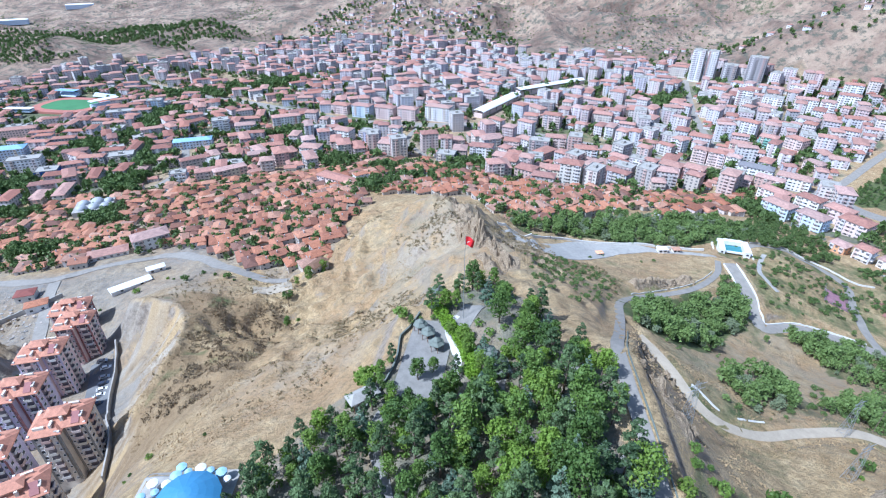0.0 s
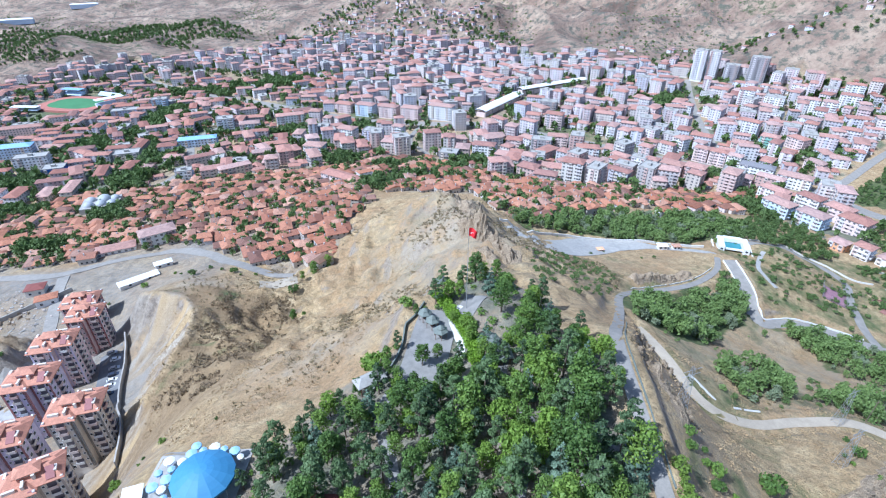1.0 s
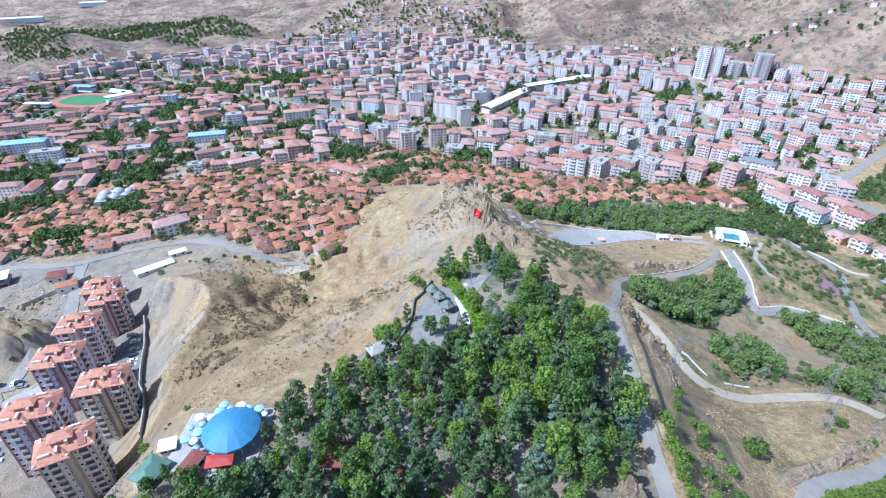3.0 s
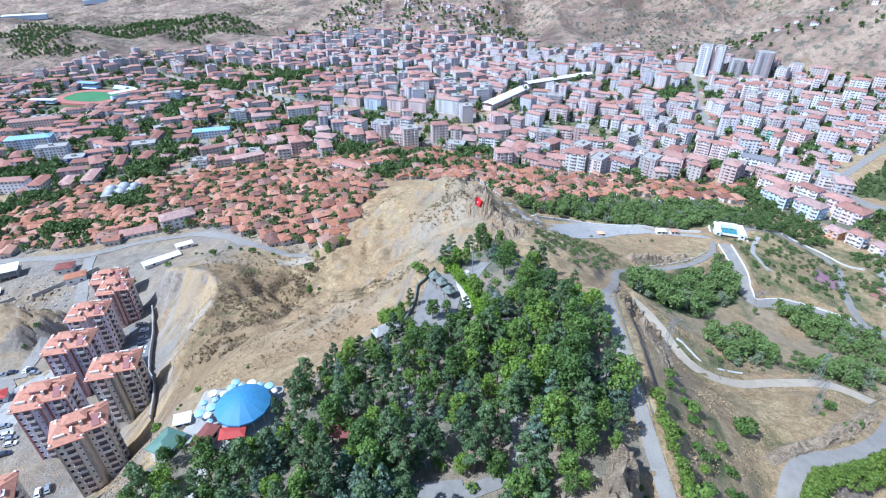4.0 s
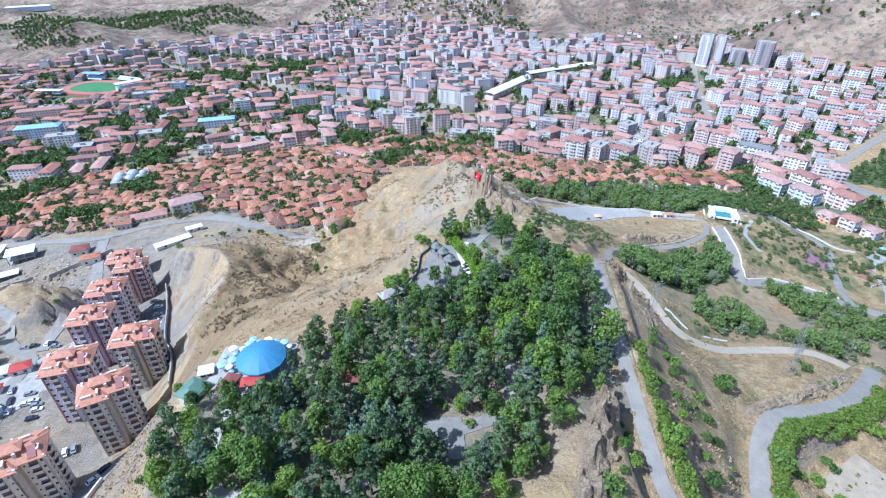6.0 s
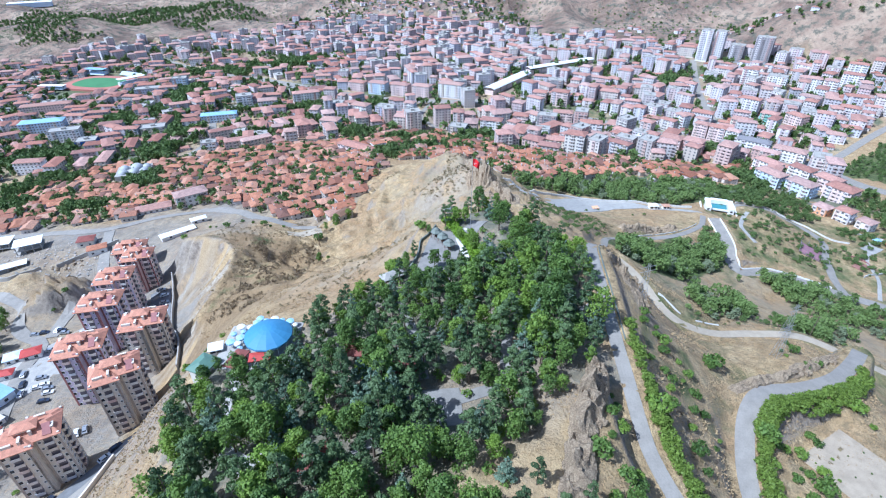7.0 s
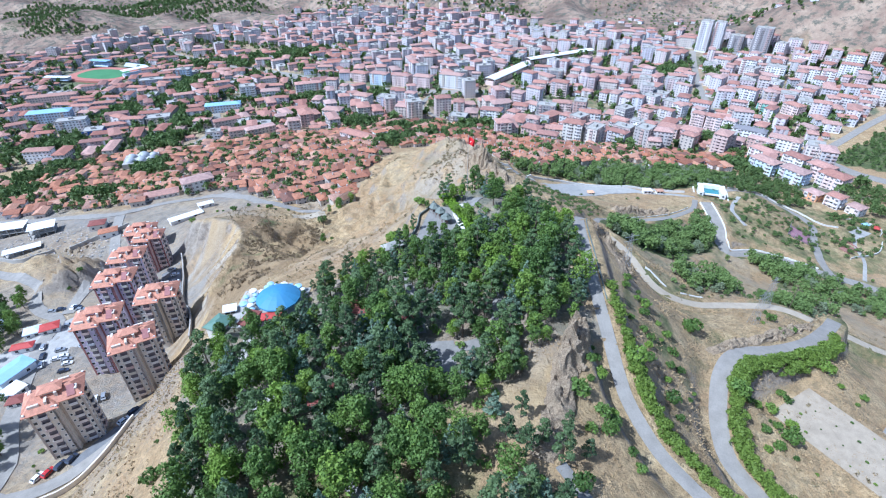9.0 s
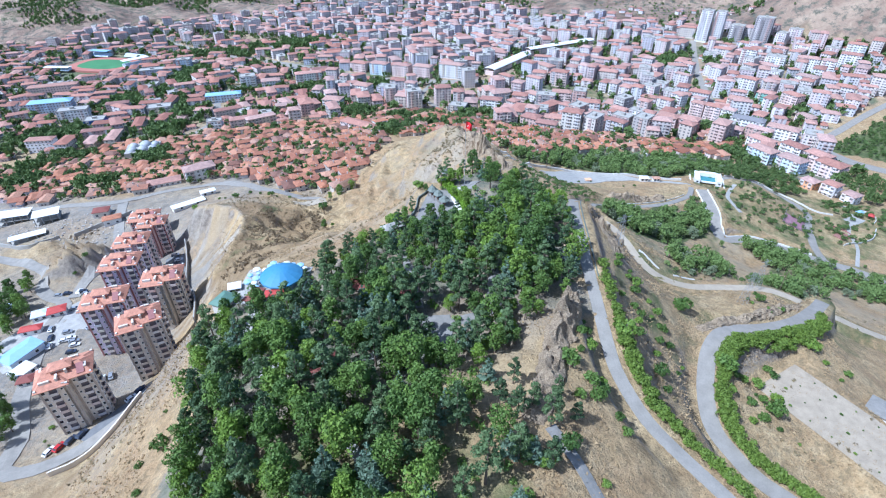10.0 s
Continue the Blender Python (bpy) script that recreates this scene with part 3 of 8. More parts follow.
def cover(x, y):
    green, paved, pale = np.zeros((3, len(x)))
    for poly, k in ((PARK, 0.42), (WOOD_EAST, 0.62), (WOOD_NORTH, 0.6), (WOOD_SOUTH, 0.45), (THICKET, 0.35), (THICKET_EAST, 0.35), (VILLA, 0.40), (FIELD, 0.9)):
        green = np.maximum(green, k * blend(poly, x, y))
    green = np.maximum(green, (0.3 + 0.2 * value_noise(x, y, 17, 18)) * ease((x - 45) / 30) * ease((260 - y) / 60) * ease((y + 10) / 60))
    town = blend(VALLEY, x, y, 20)
    paved = np.maximum(np.maximum(0.5 * blend(OLD_TOWN, x, y), 0.55 * blend(PARK, x, y) * ease((y - 8 - 0.5 * x) / 12)), town * (0.35 + 0.3 * value_noise(x, y, 40, 13)))
    green = np.maximum(green, town * (0.40 + 0.4 * value_noise(x, y, 55, 14)))
    west = ease((-112 - x) / 8) * ease((x + 420) / 60) * ease((y - 20) / 30) * ease((300 - y) / 30)
    heap = np.exp(-(((x + 206) / 15) ** 2 + ((y - 163) / 17) ** 2))
    paved = np.maximum(paved, (1 - heap) * west * (0.55 + 0.5 * value_noise(x, y, 26, 15)))
    hill = np.exp(-(((x + 113) / 15) ** 2 + ((y - 160) / 36) ** 2)) + 0.75 * np.exp(-(((x - 4) / 40) ** 2 + ((y - 190) / 46) ** 2)) + 0.5 * np.exp(-(((x + 40) / 26) ** 2 + ((y - 110) / 26) ** 2))
    bank = np.exp(-(((x - 17) / 9) ** 2 + ((y - 16) / 18) ** 2))
    green = green * (1 - np.clip(1.4 * bank, 0, 1))
    green = np.maximum(green, (0.34 + 0.3 * value_noise(x, y, 8, 19)) * ease((x - 44) / 4) * ease((67 - x) / 6) * ease((y - 4) / 8) * ease((70 - y) / 10))
    pale = np.clip(hill + west * 0.15 + 0.35 * bank, 0, 1)
    pale = np.maximum(pale, 0.38 * ease((x - 66) / 20) * ease((y - 90) / 20) * ease((200 - y) / 30))
    side, run = mound(x, y, CLIFF)
    face = ease((side + 1) / 3) * ease((34 - side) / 8) * ease((run - 2) / 14) * ease((145 - run) / 20)
    streak = 0.42 + 0.9 * value_noise(run, 0.12 * side, 6, 43) + 0.5 * value_noise(run, 0.2 * side, 2.5, 44)
    pale = np.clip(pale * (1 - face) + face * streak, 0, 1)
    side, run = mound(x, y)
    scree = ease((-side) / 4) * ease((side + 46) / 14) * ease((run + 8) / 14) * ease((188 - y) / 5)
    green = np.maximum(green, scree * (0.22 + 0.30 * value_noise(x, y * 1.8, 9, 45)))
    pale = pale * (1 - 0.8 * scree)
    far = ease((np.hypot(x, y) - 660) / 220)
    green = np.maximum(green, far * (0.06 + 0.3 * value_noise(x, y, 160, 16)))
    green = np.maximum(green, (0.45 + 0.4 * value_noise(x, y, 60, 17)) * np.exp(-(((x + 830) / 200) ** 2 + ((y - 1130) / 110) ** 2)))
    return np.clip(np.c_[green, paved, pale, far * (1 - town)], 0, 1)


def earth(x, y):
    """Dark scree, ochre streaks and grey-olive scrub ground on the bare hills."""
    side, run = mound(x, y, CLIFF)
    face = ease((side + 1) / 3) * ease((34 - side) / 8) * ease((run - 2) / 14) * ease((145 - run) / 20)
    lean = run + 0.35 * side
    ochre = np.clip(face * (0.12 + 1.7 * value_noise(lean, 0.08 * side, 4.2, 48) + 0.9 * value_noise(lean, 0.12 * side, 1.7, 49)), 0, 0.9)
    streaks = np.clip(face * (1.8 * value_noise(lean, 0.1 * side, 3.1, 55) + 1.1 * value_noise(lean, 0.15 * side, 1.4, 56) - 0.3), 0, 0.8)
    ochre = np.maximum(ochre, np.clip(np.exp(-(((x - 17) / 8) ** 2 + ((y - 17) / 17) ** 2)) * (0.75 + 0.5 * value_noise(x, y, 4, 57)), 0, 0.8))
    side, run = mound(x, y)
    hollow = ease((-side) / 3) * ease((side + 44) / 16) * ease((run + 36) / 16) * ease((188 - y) / 5)
    z = land(x, y)
    ledges = 0.5 + 0.5 * np.sin(1.7 * z + 1.4 * value_noise(x, y, 9, 10))
    scree = np.clip(hollow * (0.4 + 0.5 * ledges + 0.5 * value_noise(x, y, 7, 50)), 0, 0.95)
    knoll = np.exp(-(((x + 204) / 14) ** 2 + ((y - 165) / 14) ** 2)) + np.exp(-(((x + 114) / 9) ** 2 + ((y - 25) / 6) ** 2))
    scree = np.clip(np.maximum(np.maximum(scree, streaks), knoll * (0.55 + 0.7 * value_noise(x, y, 5, 54))), 0, 0.95)
    castle = np.exp(-(((x - 2) / 42) ** 2 + ((y - 195) / 62) ** 2)) * ease((y - 112) / 20)
    flank = np.exp(-(((x - 48) / 26) ** 2 + ((y - 165) / 42) ** 2))
    east = 0.28 * ease((x - 50) / 20) * ease((190 - y) / 40) * ease((y + 30) / 30)
    olive = np.clip(np.maximum(np.maximum(1.2 * castle, 1.3 * flank), east) * (0.65 + 0.5 * value_noise(x, y, 12, 53)), 0, 0.9)
    return np.c_[scree, ochre, olive, np.ones(len(x))]


def grid_lines(lo, hi, first, last, step):
    """Even steps between lo and hi, widening outside them."""
    def out(edge, end):  # lines beyond an edge
        here, lines = 0.0, []
        while here < abs(end - edge):
            here += min(step + 0.05 * here, 18) if here < 1500 else 18 + 0.06 * (here - 1500)
            lines.append(edge + math.copysign(here, end - edge))
        return lines
    return np.array(out(lo, first)[::-1] + list(np.arange(lo, hi + 0.1, step)) + out(hi, last))


def finer(lines, lo, hi, step):
    return np.concatenate([lines[lines < lo - step / 2], np.arange(lo, hi, step), lines[lines > hi + step / 2]])


gx, gy = finer(grid_lines(-262, 290, -2900, 2900, 2.4), -136, 60, 1.35), finer(grid_lines(-50, 310, -1500, 4500, 2.4), 0, 262, 1.35)
mx, my = np.meshgrid(gx, gy)
mx, my = mx.ravel(), my.ravel()
mz = land(mx, my)
ground_mesh = bpy.data.meshes.new("ground")
cols = len(gx)
ii, jj = np.meshgrid(np.arange(cols - 1), np.arange(len(gy) - 1))
corner = (jj * cols + ii).ravel()
ground_mesh.from_pydata(np.c_[mx, my, mz].tolist(), [], np.c_[corner, corner + 1, corner + cols + 1, corner + cols].tolist())
ground_mesh.materials.append(GROUND)
ground_mesh.polygons.foreach_set("use_smooth", [True] * len(corner))
tint = ground_mesh.color_attributes.new("cover", "FLOAT_COLOR", "POINT")
tint.data.foreach_set("color", cover(mx, my).ravel())
stain = ground_mesh.color_attributes.new("earth", "FLOAT_COLOR", "POINT")
stain.data.foreach_set("color", earth(mx, my).ravel())
ground = tagged(new("ground", ground_mesh), "dry grassy hills with bare soil, rock and town ground", "ground", kind="structure")


def ribbon(name, line, width, mat, label, category="road", lift=0.16, drop=0.9, drape=False, kind="structure"):
    """A strip along a line with real edges."""
    line = np.array(line, float)
    way = np.gradient(line[:, :2], axis=0)
    way /= np.linalg.norm(way, axis=1, keepdims=True) + 1e-9
    side = np.c_[-way[:, 1], way[:, 0]]
    h = Heap()
    half = width / 2 if np.ndim(width) else np.full(len(line), width / 2)
    rows = []
    for k, (dz, off) in enumerate(((-drop, 1.0), (lift, 1.0), (lift + 0.05, 0.0), (lift, -1.0), (-drop, -1.0))):
        xy = line[:, :2] + side * (half * off)[:, None]
        z = (land(xy[:, 0], xy[:, 1]) if drape else line[:, 2]) + dz
        rows.append(np.c_[xy, z])
    n = len(line)
    v = np.concatenate(rows)
    f = [(r * n + k, r * n + k + 1, (r + 1) * n + k + 1, (r + 1) * n + k) for r in range(4) for k in range(n - 1)]
    h.add(v, [q[::-1] for q in f])
    ob = new(name, h.mesh(name, [mat]))
    return tagged(ob, label, category, kind=kind)


def draped(points, step=4.0):
    p = along([(x, y, 0) for x, y in points], step)
    p[:, 2] = land(p[:, 0], p[:, 1])
    return p


ribbon("road", ROAD_LINES["ridge"][0], 3.1, ASPHALT, "narrow grey asphalt road running along the wooded ridge")
ribbon("road", ROAD_LINES["track"][0], 3.4, TRACK, "pale dusty dirt track on the slope")
ribbon("road", ROAD_LINES["lower"][0], 4.4, ASPHALT, "grey asphalt road bending round the spur")
ribbon("road", ROAD_LINES["gate"][0], 6.2, ASPHALT, "pale grey road running down from the gate building")

# ---- trees ----
rng = np.random.default_rng(7)


def crown_cards(heap, blobs, count, size, r, flat=0.75):
    """Small bent leaf sprays over the surfaces of several lobes."""
    weight = np.array([b[3] ** 2 for b in blobs])
    pick = r.choice(len(blobs), count, p=weight / weight.sum())
    way = r.normal(size=(count, 3))
    way[:, 2] = np.abs(way[:, 2]) * 1.1 - 0.35
    way /= np.linalg.norm(way, axis=1, keepdims=True)
    b = np.array(blobs)[pick]
    at = b[:, :3] + way * b[:, 3:4] * (0.62 + 0.5 * r.random((count, 1))) * np.array([1, 1, flat])
    out = way + 0.45 * r.normal(size=(count, 3))
    out /= np.linalg.norm(out, axis=1, keepdims=True)
    side = np.cross(out, r.normal(size=(count, 3)))
    side /= np.linalg.norm(side, axis=1, keepdims=True) + 1e-9
    top = np.cross(out, side)
    k = size * (0.6 + 0.8 * r.random((count, 1)))
    v = np.stack([at - side * k * 0.62 - top * k * 0.3 - out * k * 0.15, at + side * k * 0.62 - top * k * 0.3 - out * k * 0.15, at + top * k * (0.6 + 0.5 * r.random((count, 1)))], 1)
    heap.add(v.reshape(-1, 3), np.arange(3 * count).reshape(-1, 3))


def limb(heap, a, b, ra, rb, sides=6):
    a, b = np.array(a, float), np.array(b, float)
    d = (b - a) / np.linalg.norm(b - a)
    u = np.cross(d, (0.3, 0.9, 0.2))
    u /= np.linalg.norm(u)
    w = np.cross(d, u)
    ang = np.arange(sides) * 2 * math.pi / sides
    ring = np.cos(ang)[:, None] * u + np.sin(ang)[:, None] * w
    v = np.r_[a + ring * ra, b + ring * rb]
    heap.add(v, [(k, (k + 1) % sides, sides + (k + 1) % sides, sides + k) for k in range(sides)] + [tuple(range(sides, 2 * sides))])


def broad_tree(seed, height, spread, cards, size=0.62, limbs=True):
    """spread: the crown's radius."""
    r = np.random.default_rng(seed)
    wood, leaf = Heap(), Heap()
    fork = height * 0.28
    lean = r.normal(size=2) * 0.25
    limb(wood, (0, 0, -0.6), (lean[0] * 0.5, lean[1] * 0.5, fork * (1 if limbs else 1.8)), 0.20 * height / 8, 0.13 * height / 8, 6 if limbs else 3)
    blobs = []
    n = 19 + int(r.integers(0, 6))
    for k in range(n):
        a = k * 2.4 + r.random()
        f = 0.30 + 0.62 * (k + 0.5) / n
        reach = spread * math.sqrt(max(0.04, 1 - ((f - 0.52) / 0.46) ** 2)) * (0.3 + 0.5 * r.random())
        tip = (lean[0] + reach * math.cos(a), lean[1] + reach * math.sin(a), height * f)
        if limbs and k % 3 == 0:
            limb(wood, (lean[0] * 0.5, lean[1] * 0.5, fork * (0.8 + 0.4 * r.random())), tip, 0.075 * height / 8, 0.025, 3)
        blobs.append((*tip, spread * (0.26 + 0.2 * r.random())))
    blobs.append((lean[0], lean[1], height * 0.9, spread * 0.32))
    crown_cards(leaf, blobs, cards, size, r, 0.95)
    return wood, leaf


def pine_tree(seed, height, spread, cards, size=0.6):
    r = np.random.default_rng(seed)
    wood, leaf = Heap(), Heap()
    limb(wood, (0, 0, -0.6), (0.1, 0, height * 0.93), 0.19 * height / 9, 0.03, 7)
    blobs = []
    for k in range(15):
        f = 0.32 + 0.64 * k / 14
        a = k * 2.4 + r.random() * 0.6
        reach = spread * (0.62 * math.sin(min(1, (1.06 - f) * 1.7) * 1.5)) * (0.75 + 0.4 * r.random())
        tip = (reach * math.cos(a), reach * math.sin(a), height * f + 0.2)
        limb(wood, (0, 0, height * f - 0.3), tip, 0.05, 0.015, 3)
        blobs.append((*tip, spread * (0.2 + 0.17 * (1 - f) + 0.06 * r.random())))
    crown_cards(leaf, blobs, cards, size, r, 0.6)
    return wood, leaf


def spruce_tree(seed, height, spread, cards, size=0.5):
    r = np.random.default_rng(seed)
    wood, leaf = Heap(), Heap()
    limb(wood, (0, 0, -0.5), (0, 0, height * 0.95), 0.16, 0.02, 6)
    blobs = []
    for k in range(26):
        f = 0.1 + 0.86 * k / 25
        a = k * 2.4
        reach = spread * 0.48 * (1.03 - f)
        blobs.append((reach * math.cos(a), reach * math.sin(a), height * f, max(0.22, spread * 0.27 * (1.05 - f))))
    crown_cards(leaf, blobs, cards, size, r, 0.55)
    return wood, leaf


def bush(seed, height, spread, cards, size=0.42):
    r = np.random.default_rng(seed)
    wood, leaf = Heap(), Heap()
    blobs = []
    for k in range(6):
        a = k * 1.05 + r.random()
        tip = (spread * 0.3 * math.cos(a), spread * 0.3 * math.sin(a), height * (0.35 + 0.3 * r.random()))
        if k % 2 == 0 and (cards > 40 or k == 0):
            limb(wood, (0, 0, -0.3), tip, 0.05, 0.02, 3)
        blobs.append((*tip, spread * (0.22 + 0.1 * r.random())))
    crown_cards(leaf, blobs, cards, size, r, 0.9)
    return wood, leaf


def stand(kind, label, category, make, mat, group):
    """One standing tree of a kind, to be copied."""
    wood, leaf = make
    t = thing(kind, label, category, group)
    held("trunk", wood.mesh("trunk", [BARK]), None, t)
    held("crown", leaf.mesh("crown", [mat]), None, t)
    return t


BROAD = [stand("broadleaf_tree", "green leafy deciduous tree in the hilltop park", "tree", broad_tree(20 + k, 8.6 + 0.9 * k, 2.4 + 0.4 * (k % 3), 1300, 0.36), LEAF, "park trees") for k in range(5)]
PINES = [stand("pine_tree", "dark green pine tree with a bare lower trunk", "tree", pine_tree(40 + k, 10.0 + 0.9 * k, 2.6 + 0.35 * (k % 2), 1250, 0.34), NEEDLE, "park pines") for k in range(4)]
BRIGHT = [stand("broadleaf_tree", "sunlit yellow-green leafy tree in the park", "tree", broad_tree(70 + k, 7.8, 2.8, 1350, 0.34), leaves("yellow_green_leaves", (0.11, 0.18, 0.03), (0.23, 0.34, 0.05), True), "park trees") for k in range(2)]
SPRUCES = [stand("spruce_tree", "silvery blue spruce tree in the park", "tree", spruce_tree(60 + k, 8.6 + k, 4.3, 1300, 0.36), SPRUCE, "park spruces") for k in range(2)]


def spread_points(poly, gap, seed, keep=1.0):
    """Points in an outline, about a gap apart."""
    r = np.random.default_rng(seed)
    p = np.array(poly, float)
    lo, hi = p.min(0), p.max(0)
    ux, uy = np.meshgrid(np.arange(lo[0], hi[0], gap), np.arange(lo[1], hi[1], gap * 0.87))
    ux = ux + (np.arange(ux.shape[0]) % 2)[:, None] * gap / 2
    q = np.c_[ux.ravel(), uy.ravel()] + r.uniform(-0.36, 0.36, (ux.size, 2)) * gap
    q = q[inside(poly, q[:, 0], q[:, 1]) & (r.random(len(q)) < keep)]
    return q


def off_roads(q, extra):
    ok = np.ones(len(q), bool)
    for line, width in ROAD_LINES.values():
        for k in range(0, len(line), 1):
            ok &= np.hypot(q[:, 0] - line[k, 0], q[:, 1] - line[k, 1]) > width / 2 + extra
    return ok


# clearings in the park: x, y, half length, half width, turn
CLEARINGS = [(-4, 89, 13, 6, 80), (-48, 53, 9.5, 9.5, 0), (-56, 46, 6, 6, 0), (-5.5, 29, 7.8, 4.8, 6), (-3, 24, 5, 2.6, 12), (5, 30, 5, 2, 10), (-50, 36, 9, 2.2, 100), (24, 24, 17, 5.5, 72), (16, 16, 12, 4.5, 70), (-18, 18, 3.5, 2.5, 0), (6, 104, 7, 5, 60), (22, -4, 3, 9, 150), (-37, 17, 3, 2, 0)]


def in_clearing(q):
    out = np.zeros(len(q), bool)
    for a, b, hl, hw, turn in CLEARINGS:
        c, s = math.cos(math.radians(turn)), math.sin(math.radians(turn))
        u, v = (q[:, 0] - a) * c + (q[:, 1] - b) * s, -(q[:, 0] - a) * s + (q[:, 1] - b) * c
        out |= (np.abs(u) < hl) & (np.abs(v) < hw)
    return out


park_spots = spread_points(PARK, 4.35, 3, 0.93)
park_spots = park_spots[off_roads(park_spots, 1.2) & ~in_clearing(park_spots)]
for k, (x, y) in enumerate(park_spots):
    pick = rng.random()
    if x > -1 and y < 12 + 0.5 * x and rng.random() < 0.66:
        continue
    if y > 86 and rng.random() < 0.35:
        continue
    if y > 68 and pick > 0.84:
        pick = 0.99
    piney = 0.40 if y < 55 else 0.22
    src = BRIGHT[k % 2] if pick > 0.925 else PINES[k % 4] if pick < piney else SPRUCES[k % 2] if pick < piney + 0.13 else BROAD[k % 5]
    size = 0.68 + 0.52 * rng.random() ** 1.2
    if y > 70:
        size *= 0.8
    if x < -36 and y > 48:
        size *= 0.5
    elif x < -2 and y > 40:
        size *= 0.82
    copy_thing(src, Matrix.Translation((x, y, land_at(x, y))) @ pose(0, 0, 0, 0, 0, 360 * rng.random()) @ Matrix.Scale(size, 4))
for k, src in enumerate(BROAD + PINES + SPRUCES + BRIGHT):
    x, y = (-55 + 3.6 * k, -22 + 0.4 * k)
    src.matrix_basis = Matrix.Translation((x, y, land_at(x, y)))

for k, (x, y, size) in enumerate([(-5.5, 81.5, 0.75), (0.7, 75, 0.7), (-10.9, 73.8, 0.6), (-8, 100, 0.35), (18, 73.5, 0.85), (9, 73, 0.85), (-2, 84, 0.5), (1.5, 96.5, 0.4), (3.5, 106.5, 0.6), (-13.5, 79, 0.4), (-62, 40, 0.6), (-56, 41, 0.6), (-62, 50, 0.4), (-64, 34, 0.5), (-54, 43.5, 0.45), (-67, 171, 0.75), (-66, 207, 0.8), (-60, 213, 0.7), (-64, 203, 0.5), (-70, 199, 0.5)]):
    copy_thing(BRIGHT[k % 2] if k in (2, 4, 5) else BROAD[k % 5], Matrix.Translation((x, y, land_at(x, y))) @ pose(0, 0, 0, 0, 0, 77 * k) @ Matrix.Scale(size, 4))
for k, (x, y, size) in enumerate([(15.5, 32, 0.5), (19, 33.5, 0.62), (22, 36.5, 0.7), (24.5, 40, 0.75), (18, 29, 0.5), (15, 27, 0.55), (21, 30.5, 0.5), (12.5, 24.5, 0.5), (18.5, 37.5, 0.7), (21.5, 41, 0.75), (10.5, 29.5, 0.4), (12.5, 33, 0.4), (27, 44, 0.7), (28.5, 38.5, 0.5), (16, 24, 0.4), (9, 22, 0.5), (6.5, 36.5, 0.6), (1.5, 35.5, 0.65)]):
    copy_thing(BRIGHT[k % 2] if k % 6 == 5 else BROAD[k % 5], Matrix.Translation((x, y, land_at(x, y))) @ pose(0, 0, 0, 0, 0, 91 * k) @ Matrix.Scale(size, 4))
for k, (x, y, size) in enumerate([(11, 6, 0.7), (14, 3, 0.8), (17, 5, 0.65), (20, 2, 0.8), (12, -4, 0.75), (16, -5, 0.7), (19, -6, 0.8), (25, 4, 0.5), (14, 11, 0.6), (22, 8, 0.5), (9, 12, 0.7), (-14.5, 28, 1.2), (-14, 31.5, 1.1), (-13.5, 24, 1.2), (-10.5, 22.5, 1.1), (-6, 22.5, 0.8), (-9, 19.5, 0.7), (-13, 35, 0.9), (-7, 35.5, 0.7), (1.5, 18.5, 0.6), (4, 25, 0.45), (-2.5, 23.5, 0.6), (-11.8, 30, 1.2), (-11.2, 26.5, 1.2), (-9.5, 33, 1.15), (-4.5, 23.6, 0.9), (-7.8, 26.2, 1.1)]):
    copy_thing((PINES + SPRUCES)[k % 6], Matrix.Translation((x, y, land_at(x, y))) @ pose(0, 0, 0, 0, 0, 77 * k) @ Matrix.Scale(size, 4))
for k, (x, y, size) in enumerate([(-216, 131, 1.1), (-204, 123, 1.1), (-204, 112, 1.2), (-218, 146, 0.9), (-164, 61, 1.1), (-153, 51, 1.0), (-152, 44, 1.0), (-210, 121, 1.2), (-197, 106, 1.0), (-158, 56, 1.1), (-222, 138, 1.1), (-212, 138, 1.0), (-199, 117, 1.0), (-158, 48, 0.9), (-212, 129, 0.8), (-201, 117, 0.9), (-202, 110, 0.8), (-217, 140, 0.7), (-158, 57, 0.9), (-171, 75, 0.5), (-206, 123, 0.9), (-196, 104, 0.7), (-208, 115, 1.0), (-163, 52, 0.9), (-168, 60, 0.8), (-190, 92, 0.8), (-196, 97, 0.9), (-222, 128, 0.8), (-214, 118, 0.9), (-186, 84, 0.6), (-228, 136, 0.7), (-155, 48, 0.7)]):
    copy_thing(BROAD[k % 5], Matrix.Translation((x, y, land_at(x, y))) @ pose(0, 0, 0, 0, 0, 77 * k) @ Matrix.Scale(size, 4))

GARDEN_SEED = 14


def scatter_mesh(kinds, spots, sizes, seed):
    """Trees joined into one mesh; slot 0 wood, slot 1 leaves."""
    r = np.random.default_rng(seed)
    h = Heap()
    zs = land(spots[:, 0], spots[:, 1])
    shapes = []
    for wood, leaf in kinds:
        shapes.append([(np.concatenate(s.v), s.f, slot) for s, slot in ((wood, 0), (leaf, 1))])
    for n, (x, y) in enumerate(spots):
        k = sizes[0] + (sizes[1] - sizes[0]) * r.random()
        m = turned(360 * r.random(), x, y, zs[n], k)
        for v, f, slot in shapes[int(r.integers(len(shapes)))]:
            h.add(v @ m[0].T + m[1], f, slot)
    return h


